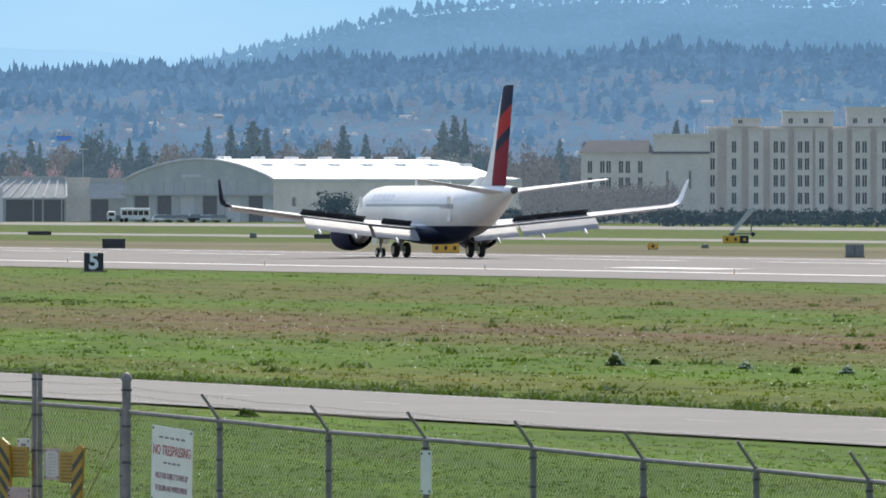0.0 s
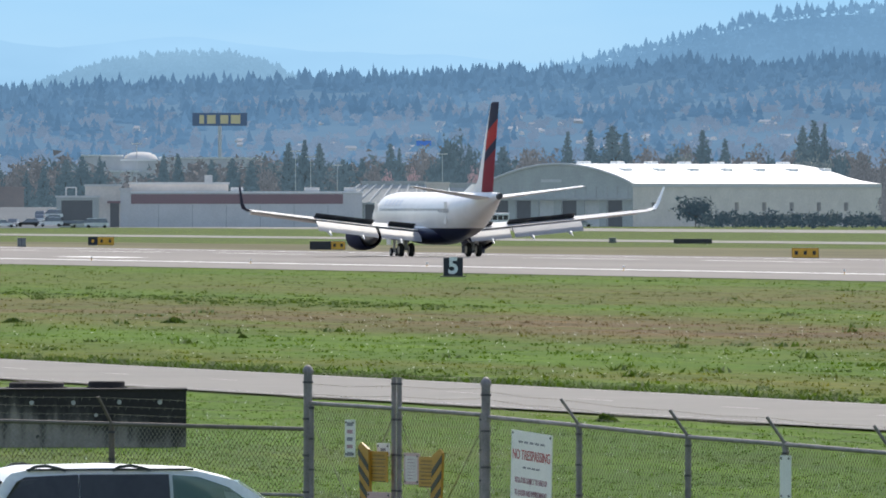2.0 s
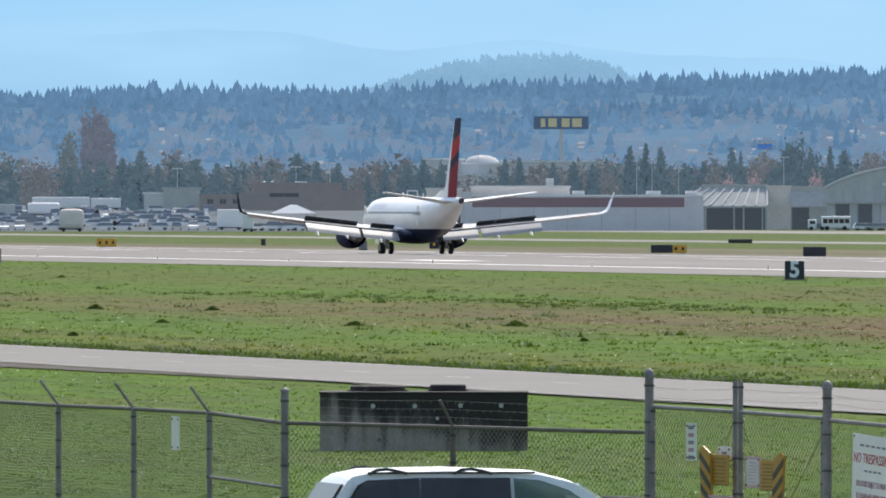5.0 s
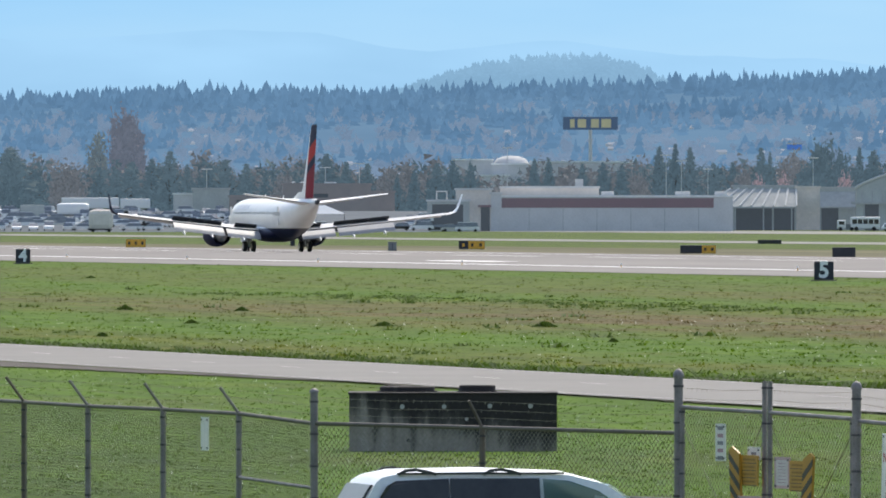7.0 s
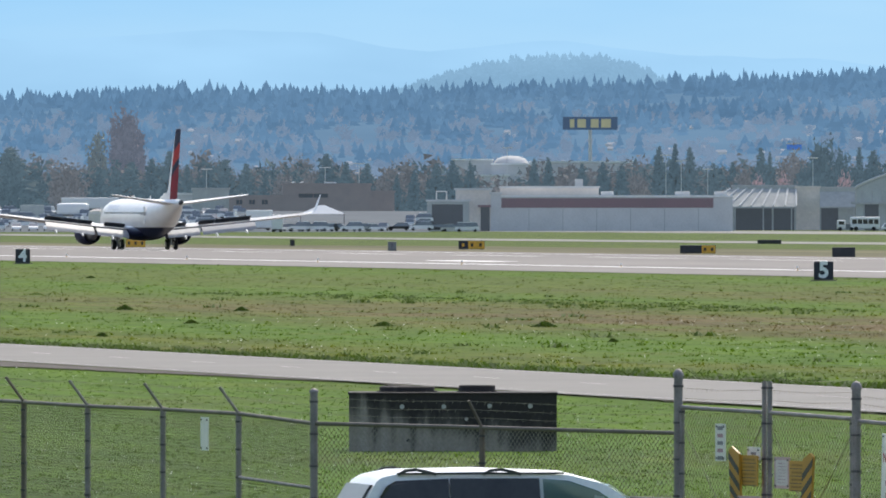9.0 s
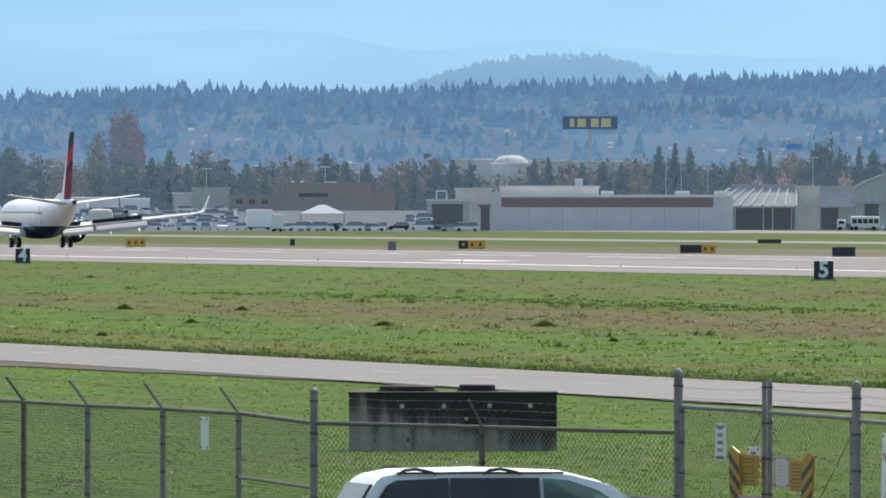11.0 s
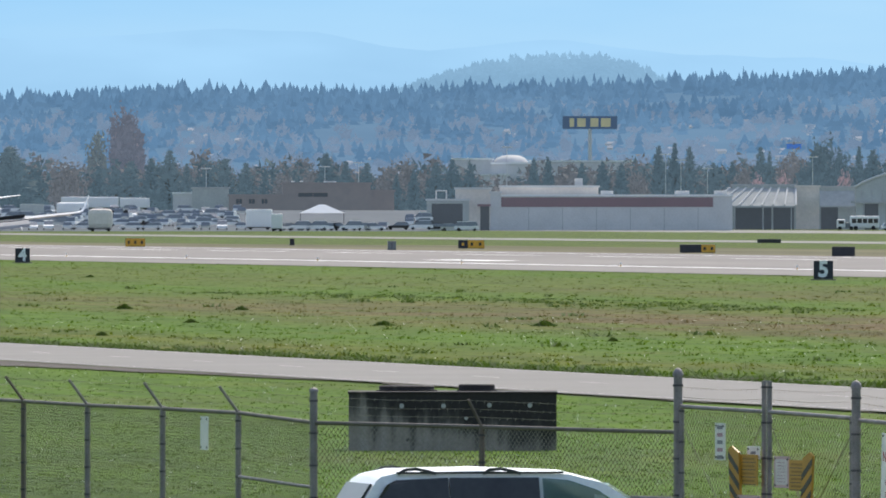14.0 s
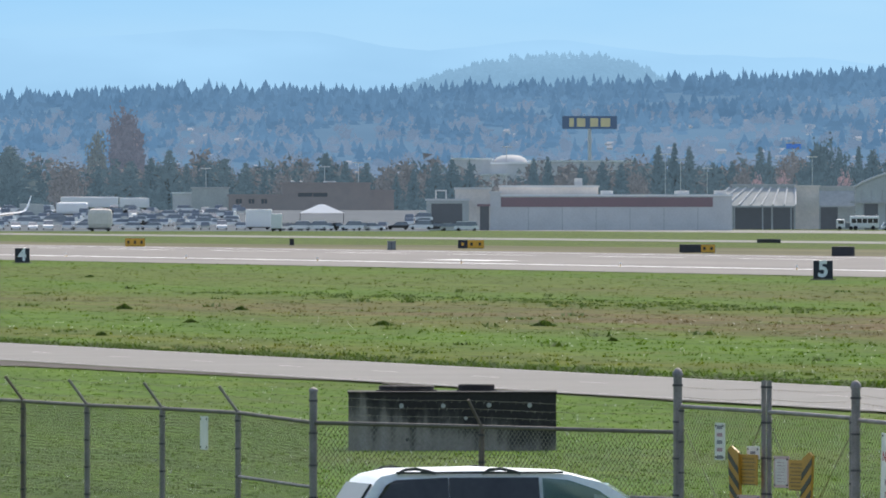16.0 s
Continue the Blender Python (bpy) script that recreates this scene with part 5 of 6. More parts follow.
for u, v, w in ((1860, 262, 50), (2080, 272, 70), (2110, 275, 50)):
    ob = place(sp, used2, Matrix.Translation(at(u, 3400)))
    ob.scale = (w / 27000 * 3400 / 8.0,) * 2 + (up(v, 3400) / 12.0,)
pk = tree("blossom_tree", "small tree in hazed pink blossom behind the hangars", "tree", "blossom trees", "round", 8.0, 3.0, M_PINKB, 70, 500, 0.4)
for u, v, w in ((1338, 302, 26), (1385, 298, 34), (1490, 296, 26), (1345, 306, 20), (1500, 300, 24)):
    ob = place(pk, used2, Matrix.Translation(at(u, 3330)))
    ob.scale = (w / 27000 * 3330 / 6.0,) * 2 + (up(v, 3330) / 8.0,)
# thick background of woods
items = []
for k in range(620):
    u = rng.uniform(-150, 2950)
    d = rng.uniform(3560, 3900)
    top = 285 + 22 * noise.noise((u * 0.01, 1, 2)) + rng.uniform(-8, 14) + (24 if 838 < u < 948 else 0)  # lower before the domed store
    items.append((*at(u, d), up(top, d), rng.uniform(2.5, 4.5)))
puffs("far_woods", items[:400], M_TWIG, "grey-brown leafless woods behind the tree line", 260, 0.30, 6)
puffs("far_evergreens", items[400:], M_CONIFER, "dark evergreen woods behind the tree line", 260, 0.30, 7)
# hedges
hb = [(*at(rng.uniform(2440, 2960), rng.uniform(2560, 2620)), rng.uniform(2.2, 3.2), rng.uniform(1.6, 2.6)) for k in range(170)]
for k in range(16):
    u = 2225 + 17 * k
    ob = copy_thing(bare[k % 3], Matrix.Translation(at(u, 2860)) @ pose(0, 0, 0, 0, 0, 70 * k))
    ob.scale = (0.5, 0.5, up(338 + 14 * noise.noise((u * 0.03, 0, 0)), 2860) / 12.0)
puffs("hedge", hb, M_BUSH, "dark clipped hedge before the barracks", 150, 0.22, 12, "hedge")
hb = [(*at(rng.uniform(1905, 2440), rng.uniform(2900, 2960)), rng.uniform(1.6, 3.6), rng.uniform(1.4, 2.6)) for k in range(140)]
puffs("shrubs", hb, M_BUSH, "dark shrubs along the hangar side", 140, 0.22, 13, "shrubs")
b = tree("round_bush", "round grey-brown bush beside the hangar wall", "bush", "bushes", "round", 6.2, 4.4, M_BUSH, 80, 1500, 0.5)
b.matrix_basis = Matrix.Translation(at(1886, 3020))
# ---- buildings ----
# haze colour emitted by most building materials, each by its own share
HAZE_GLOW = (0.19, 0.245, 0.31)
M_BEIGE = far_surface("hazed weathered beige stucco", (0.77, 0.66, 0.565), HAZE_GLOW, 0.2, vary=0.16, scale=0.25)
M_WALLW = far_surface("hazed dull white metal siding", (0.60, 0.58, 0.56), HAZE_GLOW, 0.20, vary=0.12, scale=0.3)
M_MAROON = far_surface("hazed maroon painted band", (0.16, 0.035, 0.045), HAZE_GLOW, 0.18, vary=0.12, scale=0.3)
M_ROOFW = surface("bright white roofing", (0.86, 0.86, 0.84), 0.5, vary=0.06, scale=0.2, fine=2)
M_HANGAR = far_surface("hazed grey-green hangar cladding", (0.37, 0.39, 0.355), HAZE_GLOW, 0.24, vary=0.2, scale=0.3)
M_SLATE = far_surface("hazed dark slate roof", (0.09, 0.09, 0.10), HAZE_GLOW, 0.14, vary=0.2, scale=0.5)
# for panels closing open bays: the shade inside is put into this colour
M_SHADE = far_surface("painted shade of open bays", (0.05, 0.05, 0.055), HAZE_GLOW, 0.14, vary=0.2, scale=0.5)
M_BRICK = far_surface("hazed brown brick", (0.20, 0.12, 0.09), HAZE_GLOW, 0.24, vary=0.2, scale=0.5)
M_PANE = far_surface("hazed dark window glass", (0.03, 0.035, 0.045), HAZE_GLOW, 0.12, vary=0.2, scale=0.5)
M_RIB = far_surface("hazed weathered corrugated canopy", (0.36, 0.36, 0.34), HAZE_GLOW, 0.22, vary=0.25, scale=0.6)


def facade(W, H, rects, depth=0.35, y=0.0, thick=0.5):
    """A wall with real openings and reveals; rects: x0, x1, z0, z1."""
    bm = bmesh.new()
    xs = sorted({0.0, W, *[r[0] for r in rects], *[r[1] for r in rects]})
    zs = sorted({0.0, H, *[r[2] for r in rects], *[r[3] for r in rects]})
    hole = lambda x, z: any(r[0] < x < r[1] and r[2] < z < r[3] for r in rects)
    for x0, x1 in zip(xs, xs[1:]):
        for z0, z1 in zip(zs, zs[1:]):
            if not hole((x0 + x1) / 2, (z0 + z1) / 2):
                bm.faces.new([bm.verts.new(p) for p in ((x0, y, z0), (x1, y, z0), (x1, y, z1), (x0, y, z1))])
    for x0, x1, z0, z1 in rects:
        c = ((x0, z0), (x1, z0), (x1, z1), (x0, z1))
        for (ax, az), (bx, bz) in zip(c, c[1:] + c[:1]):
            bm.faces.new([bm.verts.new(p) for p in ((ax, y, az), (bx, y, bz), (bx, y + thick, bz), (ax, y + thick, az))])
    bmesh.ops.remove_doubles(bm, verts=bm.verts[:], dist=0.001)
    return bm


def block(parent, x0, y0, W, Dp, H, rects, wall, roofmat, base=0.0, pane=None, glazed=True, parapet=0.4, label="", roof_label=""):
    """A block with its front at y0: walls with openings, roof slab, panes set back."""
    bm = facade(W, H, rects)
    for q in (((0, 0, 0), (0, Dp, 0), (0, Dp, H), (0, 0, H)), ((W, 0, 0), (W, Dp, 0), (W, Dp, H), (W, 0, H)), ((0, Dp, 0), (W, Dp, 0), (W, Dp, H), (0, Dp, H))):
        bm.faces.new([bm.verts.new(p) for p in q])
    bmesh.ops.remove_doubles(bm, verts=bm.verts[:], dist=0.001)
    bmesh.ops.translate(bm, verts=bm.verts[:], vec=(x0, y0, base))
    w = part("wall", bm, wall, parent, label)
    part("roof", boxed((x0 - 0.25, y0 - 0.25, base + H), (x0 + W + 0.25, y0 + Dp + 0.25, base + H + parapet)), roofmat, parent, roof_label)
    for r in rects:
        part("window" if glazed else "opening_panel", boxed((x0 + r[0], y0 + 0.3, base + r[2]), (x0 + r[1], y0 + 0.4, base + r[3])), pane or M_PANE, w)
        if glazed:
            part("sill", boxed((x0 + r[0] - 0.1, y0 - 0.1, base + r[2] - 0.12), (x0 + r[1] + 0.1, y0 + 0.1, base + r[2])), wall, w)
            cx = x0 + (r[0] + r[1]) / 2
            part("mullion", boxed((cx - 0.05, y0 + 0.22, base + r[2]), (cx + 0.05, y0 + 0.29, base + r[3])), wall, w)
    return w


# barracks with bays
DB = 3000.0
K = DB / 27000
hall = thing("barracks_building", "large beige barracks with slate-roofed wing and projecting window bays", "building", m=upright(2319, DB))
X = lambda u: (u - 2319) * K
Z = lambda v: up(v, DB)
# wing
wr = []
for u in (2335, 2357, 2368, 2390, 2402, 2424):
    wr += [(X(u) - 0.42, X(u) + 0.42, Z(322), Z(301)), (X(u) - 0.42, X(u) + 0.42, Z(350), Z(330))]
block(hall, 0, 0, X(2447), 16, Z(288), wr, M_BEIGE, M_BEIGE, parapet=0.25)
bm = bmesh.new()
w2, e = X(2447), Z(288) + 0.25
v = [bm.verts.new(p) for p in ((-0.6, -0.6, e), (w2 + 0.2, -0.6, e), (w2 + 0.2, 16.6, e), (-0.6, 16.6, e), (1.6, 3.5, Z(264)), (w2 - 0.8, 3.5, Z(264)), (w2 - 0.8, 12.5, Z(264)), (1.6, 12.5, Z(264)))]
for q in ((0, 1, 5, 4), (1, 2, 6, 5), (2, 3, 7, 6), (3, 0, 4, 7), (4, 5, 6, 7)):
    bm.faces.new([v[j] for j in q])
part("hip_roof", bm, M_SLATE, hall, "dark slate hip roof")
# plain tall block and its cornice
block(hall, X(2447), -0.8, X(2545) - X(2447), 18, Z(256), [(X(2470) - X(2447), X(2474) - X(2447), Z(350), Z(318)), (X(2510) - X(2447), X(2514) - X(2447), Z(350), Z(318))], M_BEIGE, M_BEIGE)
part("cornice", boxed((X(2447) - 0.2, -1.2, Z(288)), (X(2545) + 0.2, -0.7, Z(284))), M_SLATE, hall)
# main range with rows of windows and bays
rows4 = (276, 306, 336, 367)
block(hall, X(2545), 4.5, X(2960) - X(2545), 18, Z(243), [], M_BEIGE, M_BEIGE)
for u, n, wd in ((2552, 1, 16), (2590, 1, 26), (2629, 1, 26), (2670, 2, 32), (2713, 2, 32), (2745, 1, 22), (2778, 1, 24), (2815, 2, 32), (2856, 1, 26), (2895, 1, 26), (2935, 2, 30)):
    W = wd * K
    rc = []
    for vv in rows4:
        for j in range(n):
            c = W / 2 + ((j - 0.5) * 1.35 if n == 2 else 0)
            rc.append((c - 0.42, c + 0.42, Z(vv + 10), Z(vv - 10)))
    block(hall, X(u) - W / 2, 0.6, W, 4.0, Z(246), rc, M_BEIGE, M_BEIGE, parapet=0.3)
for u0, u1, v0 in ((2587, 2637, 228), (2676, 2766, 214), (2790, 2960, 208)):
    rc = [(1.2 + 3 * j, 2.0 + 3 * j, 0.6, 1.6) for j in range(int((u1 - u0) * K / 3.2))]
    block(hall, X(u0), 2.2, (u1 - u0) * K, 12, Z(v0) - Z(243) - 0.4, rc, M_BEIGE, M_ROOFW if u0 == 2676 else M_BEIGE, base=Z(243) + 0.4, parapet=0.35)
for u in (2520, 2538, 2600, 2612):
    part("roof_mast", rod(bmesh.new(), (X(u), 4, Z(256)), (X(u), 4, Z(236 if u < 2550 else 220)), 0.08, 6), M_WALLW, hall)

# barrel-roofed hangar
DH = 3150.0
AL = radians(40)
bh = AHEAD + (1775 - 784) / 27000
Rv = Vector((math.cos(bh), -math.sin(bh), 0))
Fv = Vector((math.sin(bh), math.cos(bh), 0))
e1, e2 = Rv * math.cos(AL) - Fv * math.sin(AL), Rv * math.sin(AL) + Fv * math.cos(AL)
mh = Matrix((e1, e2, Vector((0, 0, 1)))).transposed().to_4x4()
mh.translation = at(1775, DH)
hangar = thing("barrel_hangar", "old barrel-roofed hangar with bright white curved roof", "hangar", m=mh)
WH, LH, EAVE, APEX = 263 / 27000 * DH / math.cos(AL), 447 / 27000 * DH / math.sin(AL), up(334, DH), up(299, DH + 12)
arch = [(-WH + WH * k / 20, EAVE + (APEX - EAVE) * math.sin(math.pi * k / 20) ** 0.85) for k in range(21)]
# front: lower wall with door bays, arch above
doors = [(2.0 + j * 6.2, 6.2 + j * 6.2, 0.0, 5.4) for j in range(6)]
doors = [r for r in doors if r[1] < WH - 1]
bm = facade(WH, EAVE, doors)
bmesh.ops.translate(bm, verts=bm.verts[:], vec=(-WH, 0, 0))
cen = [bm.verts.new((x, 0, z)) for x, z in arch]
low = [bm.verts.new((x, 0, EAVE)) for x, z in arch]
for k in range(20):
    if k in (0, 19):
        bm.faces.new((low[k], low[k + 1], cen[k + 1] if k == 0 else cen[k]))
    else:
        bm.faces.new((low[k], low[k + 1], cen[k + 1], cen[k]))
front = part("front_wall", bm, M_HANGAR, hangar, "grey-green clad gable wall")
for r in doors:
    # pale panels are doors, dark ones carry the painted shade of open bays
    part("door_bay_panel", boxed((-WH + r[0], 0.5, 0), (-WH + r[1], 0.7, r[3])), M_WALLW if r[0] > 3 and r[0] % 4 > 1.2 else M_SHADE, front)
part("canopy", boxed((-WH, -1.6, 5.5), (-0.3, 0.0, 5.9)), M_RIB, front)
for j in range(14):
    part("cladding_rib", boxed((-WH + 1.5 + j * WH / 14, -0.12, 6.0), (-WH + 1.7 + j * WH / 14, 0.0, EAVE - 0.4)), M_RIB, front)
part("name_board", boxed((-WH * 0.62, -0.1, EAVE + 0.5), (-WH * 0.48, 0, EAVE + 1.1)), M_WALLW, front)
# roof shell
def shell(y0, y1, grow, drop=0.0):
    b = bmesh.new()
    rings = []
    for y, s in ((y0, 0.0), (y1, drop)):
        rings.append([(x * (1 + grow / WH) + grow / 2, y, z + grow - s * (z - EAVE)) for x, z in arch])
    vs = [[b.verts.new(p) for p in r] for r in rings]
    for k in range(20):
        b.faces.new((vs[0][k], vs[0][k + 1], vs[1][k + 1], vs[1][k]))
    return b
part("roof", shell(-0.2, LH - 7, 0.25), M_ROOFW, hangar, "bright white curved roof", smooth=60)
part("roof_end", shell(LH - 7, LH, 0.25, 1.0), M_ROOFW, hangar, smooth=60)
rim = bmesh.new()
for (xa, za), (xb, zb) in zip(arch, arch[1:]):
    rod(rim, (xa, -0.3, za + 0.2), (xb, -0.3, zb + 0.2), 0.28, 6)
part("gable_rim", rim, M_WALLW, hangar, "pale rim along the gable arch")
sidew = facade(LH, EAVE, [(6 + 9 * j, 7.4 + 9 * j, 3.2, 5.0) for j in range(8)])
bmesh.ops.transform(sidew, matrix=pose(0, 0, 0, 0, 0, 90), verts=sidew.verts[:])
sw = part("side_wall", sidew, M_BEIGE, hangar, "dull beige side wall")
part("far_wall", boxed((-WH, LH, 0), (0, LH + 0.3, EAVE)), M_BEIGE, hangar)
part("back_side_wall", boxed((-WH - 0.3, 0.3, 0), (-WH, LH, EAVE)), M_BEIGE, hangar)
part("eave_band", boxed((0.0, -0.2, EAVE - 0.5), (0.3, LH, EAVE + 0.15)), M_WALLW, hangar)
for j in range(7):
    y = 8 + j * (LH - 16) / 6
    for x, z in ((-WH * 0.5, APEX), (-WH * 0.22, EAVE + (APEX - EAVE) * 0.66)):
        part("roof_vent", boxed((x - 1.0, y - 1.2, z - 0.1), (x + 1.0, y + 1.2, z + 0.75), 0.1), M_ROOFW, hangar)

# annex with ribbed canopy left of the hangar
DA = 3200.0
KA = DA / 27000
annex = thing("hangar_annex", "grey hangar annex with sloping ribbed canopy and dark bays", "building", m=upright(1240, DA))
XA = lambda u: (u - 1240) * KA
ZA = lambda v: up(v, DA)
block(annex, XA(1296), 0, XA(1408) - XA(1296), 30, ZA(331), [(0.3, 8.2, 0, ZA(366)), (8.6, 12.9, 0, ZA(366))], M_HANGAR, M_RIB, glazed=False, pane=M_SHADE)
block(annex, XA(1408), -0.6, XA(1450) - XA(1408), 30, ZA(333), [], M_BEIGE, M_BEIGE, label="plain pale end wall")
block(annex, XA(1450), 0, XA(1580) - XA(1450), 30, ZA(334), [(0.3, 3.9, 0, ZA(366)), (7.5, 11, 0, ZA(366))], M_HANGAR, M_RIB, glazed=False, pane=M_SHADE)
slope = bmesh.new()
a = [(XA(1248), -6.5, ZA(366)), (XA(1408), -6.5, ZA(366)), (XA(1408), -0.3, ZA(335)), (XA(1292), -0.3, ZA(335))]
loft(slope, [a, [(x, y, z - 0.35) for x, y, z in a]])
can = part("canopy", slope, M_RIB, annex, "sloping weathered ribbed canopy")
for k in range(9):
    f = k / 8
    p0 = Vector(a[0]).lerp(Vector(a[1]), f)
    p1 = Vector(a[3]).lerp(Vector(a[2]), f)
    part("canopy_rib", rod(bmesh.new(), p0 + Vector((0, 0, 0.12)), p1 + Vector((0, 0, 0.12)), 0.22, 6), M_WALLW, can)
for u in (1252, 1270, 1300, 1350, 1400):
    part("canopy_post", rod(bmesh.new(), (XA(u), -6.2, -0.05), (XA(u), -6.2, ZA(367)), 0.14, 8), M_RIB, annex)
slope = bmesh.new()
a = [(XA(1450), -3.5, ZA(366)), (XA(1512), -3.5, ZA(366)), (XA(1512), -0.3, ZA(340)), (XA(1450), -0.3, ZA(340))]
loft(slope, [a, [(x, y, z - 0.3) for x, y, z in a]])
part("canopy", slope, M_RIB, annex)

# long low building with the maroon band
DL = 3050.0
KL = DL / 27000
longb = thing("terminal_building", "long white low building with a maroon band under its roof", "building", m=upright(755, DL))
XL = lambda u: (u - 755) * KL
ZL = lambda v: up(v, DL)
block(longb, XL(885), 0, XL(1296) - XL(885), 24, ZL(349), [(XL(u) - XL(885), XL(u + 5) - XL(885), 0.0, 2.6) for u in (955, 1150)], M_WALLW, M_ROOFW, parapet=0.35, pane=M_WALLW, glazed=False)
part("band", boxed((XL(887), -0.12, ZL(368)), (XL(1262), -0.004, ZL(351))), M_MAROON, longb, "hazed maroon painted band")
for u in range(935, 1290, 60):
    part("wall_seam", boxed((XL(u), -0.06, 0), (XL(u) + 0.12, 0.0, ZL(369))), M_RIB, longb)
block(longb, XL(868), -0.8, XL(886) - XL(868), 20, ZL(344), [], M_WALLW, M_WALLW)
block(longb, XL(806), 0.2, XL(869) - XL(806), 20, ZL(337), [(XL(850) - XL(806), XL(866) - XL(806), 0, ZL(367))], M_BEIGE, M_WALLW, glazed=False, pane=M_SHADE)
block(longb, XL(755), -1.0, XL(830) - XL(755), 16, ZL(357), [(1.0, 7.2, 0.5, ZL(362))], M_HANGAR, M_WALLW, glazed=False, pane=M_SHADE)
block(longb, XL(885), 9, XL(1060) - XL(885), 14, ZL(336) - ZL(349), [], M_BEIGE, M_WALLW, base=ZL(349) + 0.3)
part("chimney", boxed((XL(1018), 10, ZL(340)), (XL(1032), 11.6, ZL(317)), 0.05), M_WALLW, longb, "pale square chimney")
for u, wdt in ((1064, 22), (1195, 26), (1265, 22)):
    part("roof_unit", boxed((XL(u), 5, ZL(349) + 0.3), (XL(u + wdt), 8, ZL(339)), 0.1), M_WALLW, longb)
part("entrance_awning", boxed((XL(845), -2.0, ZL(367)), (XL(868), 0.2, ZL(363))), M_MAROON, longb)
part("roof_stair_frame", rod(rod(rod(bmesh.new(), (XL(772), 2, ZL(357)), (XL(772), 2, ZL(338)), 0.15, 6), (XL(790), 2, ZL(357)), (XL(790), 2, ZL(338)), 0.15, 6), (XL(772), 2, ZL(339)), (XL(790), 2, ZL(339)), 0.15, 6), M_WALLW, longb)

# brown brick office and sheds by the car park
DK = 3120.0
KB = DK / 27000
brick = thing("brick_office", "low hazed brown brick office with pale annex behind the car park", "building", m=upright(345, DK))
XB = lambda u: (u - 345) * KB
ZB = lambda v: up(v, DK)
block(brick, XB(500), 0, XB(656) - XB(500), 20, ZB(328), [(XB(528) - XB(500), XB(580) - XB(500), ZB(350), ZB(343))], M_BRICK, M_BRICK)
block(brick, XB(405), 0.8, XB(500) - XB(405), 18, ZB(349), [(1.5 + 2.6 * j, 2.7 + 2.6 * j, ZB(362), ZB(354)) for j in range(3)], M_BRICK, M_BRICK, label="low hazed brown brick wing")
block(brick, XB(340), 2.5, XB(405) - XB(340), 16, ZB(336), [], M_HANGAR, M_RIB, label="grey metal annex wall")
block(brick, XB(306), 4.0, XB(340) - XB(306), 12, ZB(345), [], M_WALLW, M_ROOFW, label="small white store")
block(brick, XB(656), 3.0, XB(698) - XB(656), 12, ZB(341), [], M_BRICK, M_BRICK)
for u in (515, 530):
    part("roof_unit", boxed((XB(u), 5, ZB(327) + 0.4), (XB(u + 7), 6, ZB(322)), 0.1), M_ROOFW, brick)
part("skylight", boxed((XB(573), 5, ZB(327) + 0.4), (XB(595), 8, ZB(323)), 0.15), M_ROOFW, brick)

# pale domed store far behind
DD = 3800.0
KD = DD / 27000
dome = thing("domed_store", "pale store building with a white domed roof in haze", "building", m=upright(800, DD))
XD = lambda u: (u - 800) * KD
ZD = lambda v: up(v, DD)
block(dome, XD(870), 0, XD(940) - XD(870), 18, ZD(292), [], M_WALLW, M_ROOFW)
block(dome, XD(800), 2, XD(872) - XD(800), 16, ZD(284), [], M_WALLW, M_ROOFW)
block(dome, XD(850), -6, XD(900) - XD(850), 8, ZD(312), [], M_WALLW, M_ROOFW)
block(dome, XD(938), 3, XD(1120) - XD(938), 16, ZD(288), [], M_WALLW, M_ROOFW)
cx, rx = XD(904), (XD(935) - XD(873)) / 2
part("dome_roof", loft(bmesh.new(), [[(cx + rx * q * math.cos(2 * math.pi * k / 24), 8 + rx * q * math.sin(2 * math.pi * k / 24), ZD(292) + z) for k in range(24)] for z, q in ((0.4, 1.0), (1.0, 0.93), (1.6, 0.78), (2.1, 0.5), (2.3, 0.1))]), M_WALLW, dome, "white shallow dome", smooth=40)

# tall store sign: blue board with yellow blocks, emitted haze mixed into both
M_SBLUE = far_surface("hazed deep blue sign board", (0.01, 0.025, 0.09), (0.10, 0.17, 0.27), 0.3, vary=0.1)
M_SYEL = far_surface("hazed yellow sign blocks", (0.70, 0.52, 0.10), (0.25, 0.3, 0.35), 0.3, vary=0.1)
DS = 3900.0
KS = DS / 27000
mast = thing("store_sign", "tall blue roadside sign board with yellow blocks on a pole", "sign", m=upright(1044, DS))
part("pole", rod(bmesh.new(), (0, 0.5, -0.2), (0, 0.5, up(229, DS)), 0.5, 10, 0.45), M_WALLW, mast)
part("board", boxed((-48.5 * KS, 0, up(230, DS)), (48.5 * KS, 0.8, up(207, DS)), 0.1), M_SBLUE, mast)
for x, w in ((-32, 8), (-15, 15), (8, 14), (28, 17)):
    part("yellow_block", boxed(((x - w / 2) * KS, -0.12, up(226, DS)), ((x + w / 2) * KS, -0.004, up(211, DS)), 0.0), M_SYEL, mast)
bs = thing("blue_sign", "small blue and white roadside sign above the trees", "sign", m=upright(1405, DS))
# this blue emits a share of haze as well
part("board", boxed((-13 * KS, 0, up(265, DS)), (13 * KS, 0.5, up(253, DS)), 0.05), far_surface("hazed bright blue sign", (0.04, 0.20, 0.75), (0.08, 0.18, 0.45), 0.35), bs)
part("white_edge", boxed((-13 * KS, -0.1, up(256, DS)), (13 * KS, -0.004, up(253, DS))), M_WALLW, bs)
part("pole", rod(bmesh.new(), (0, 0.25, -0.2), (0, 0.25, up(264, DS)), 0.2, 8), M_WALLW, bs)

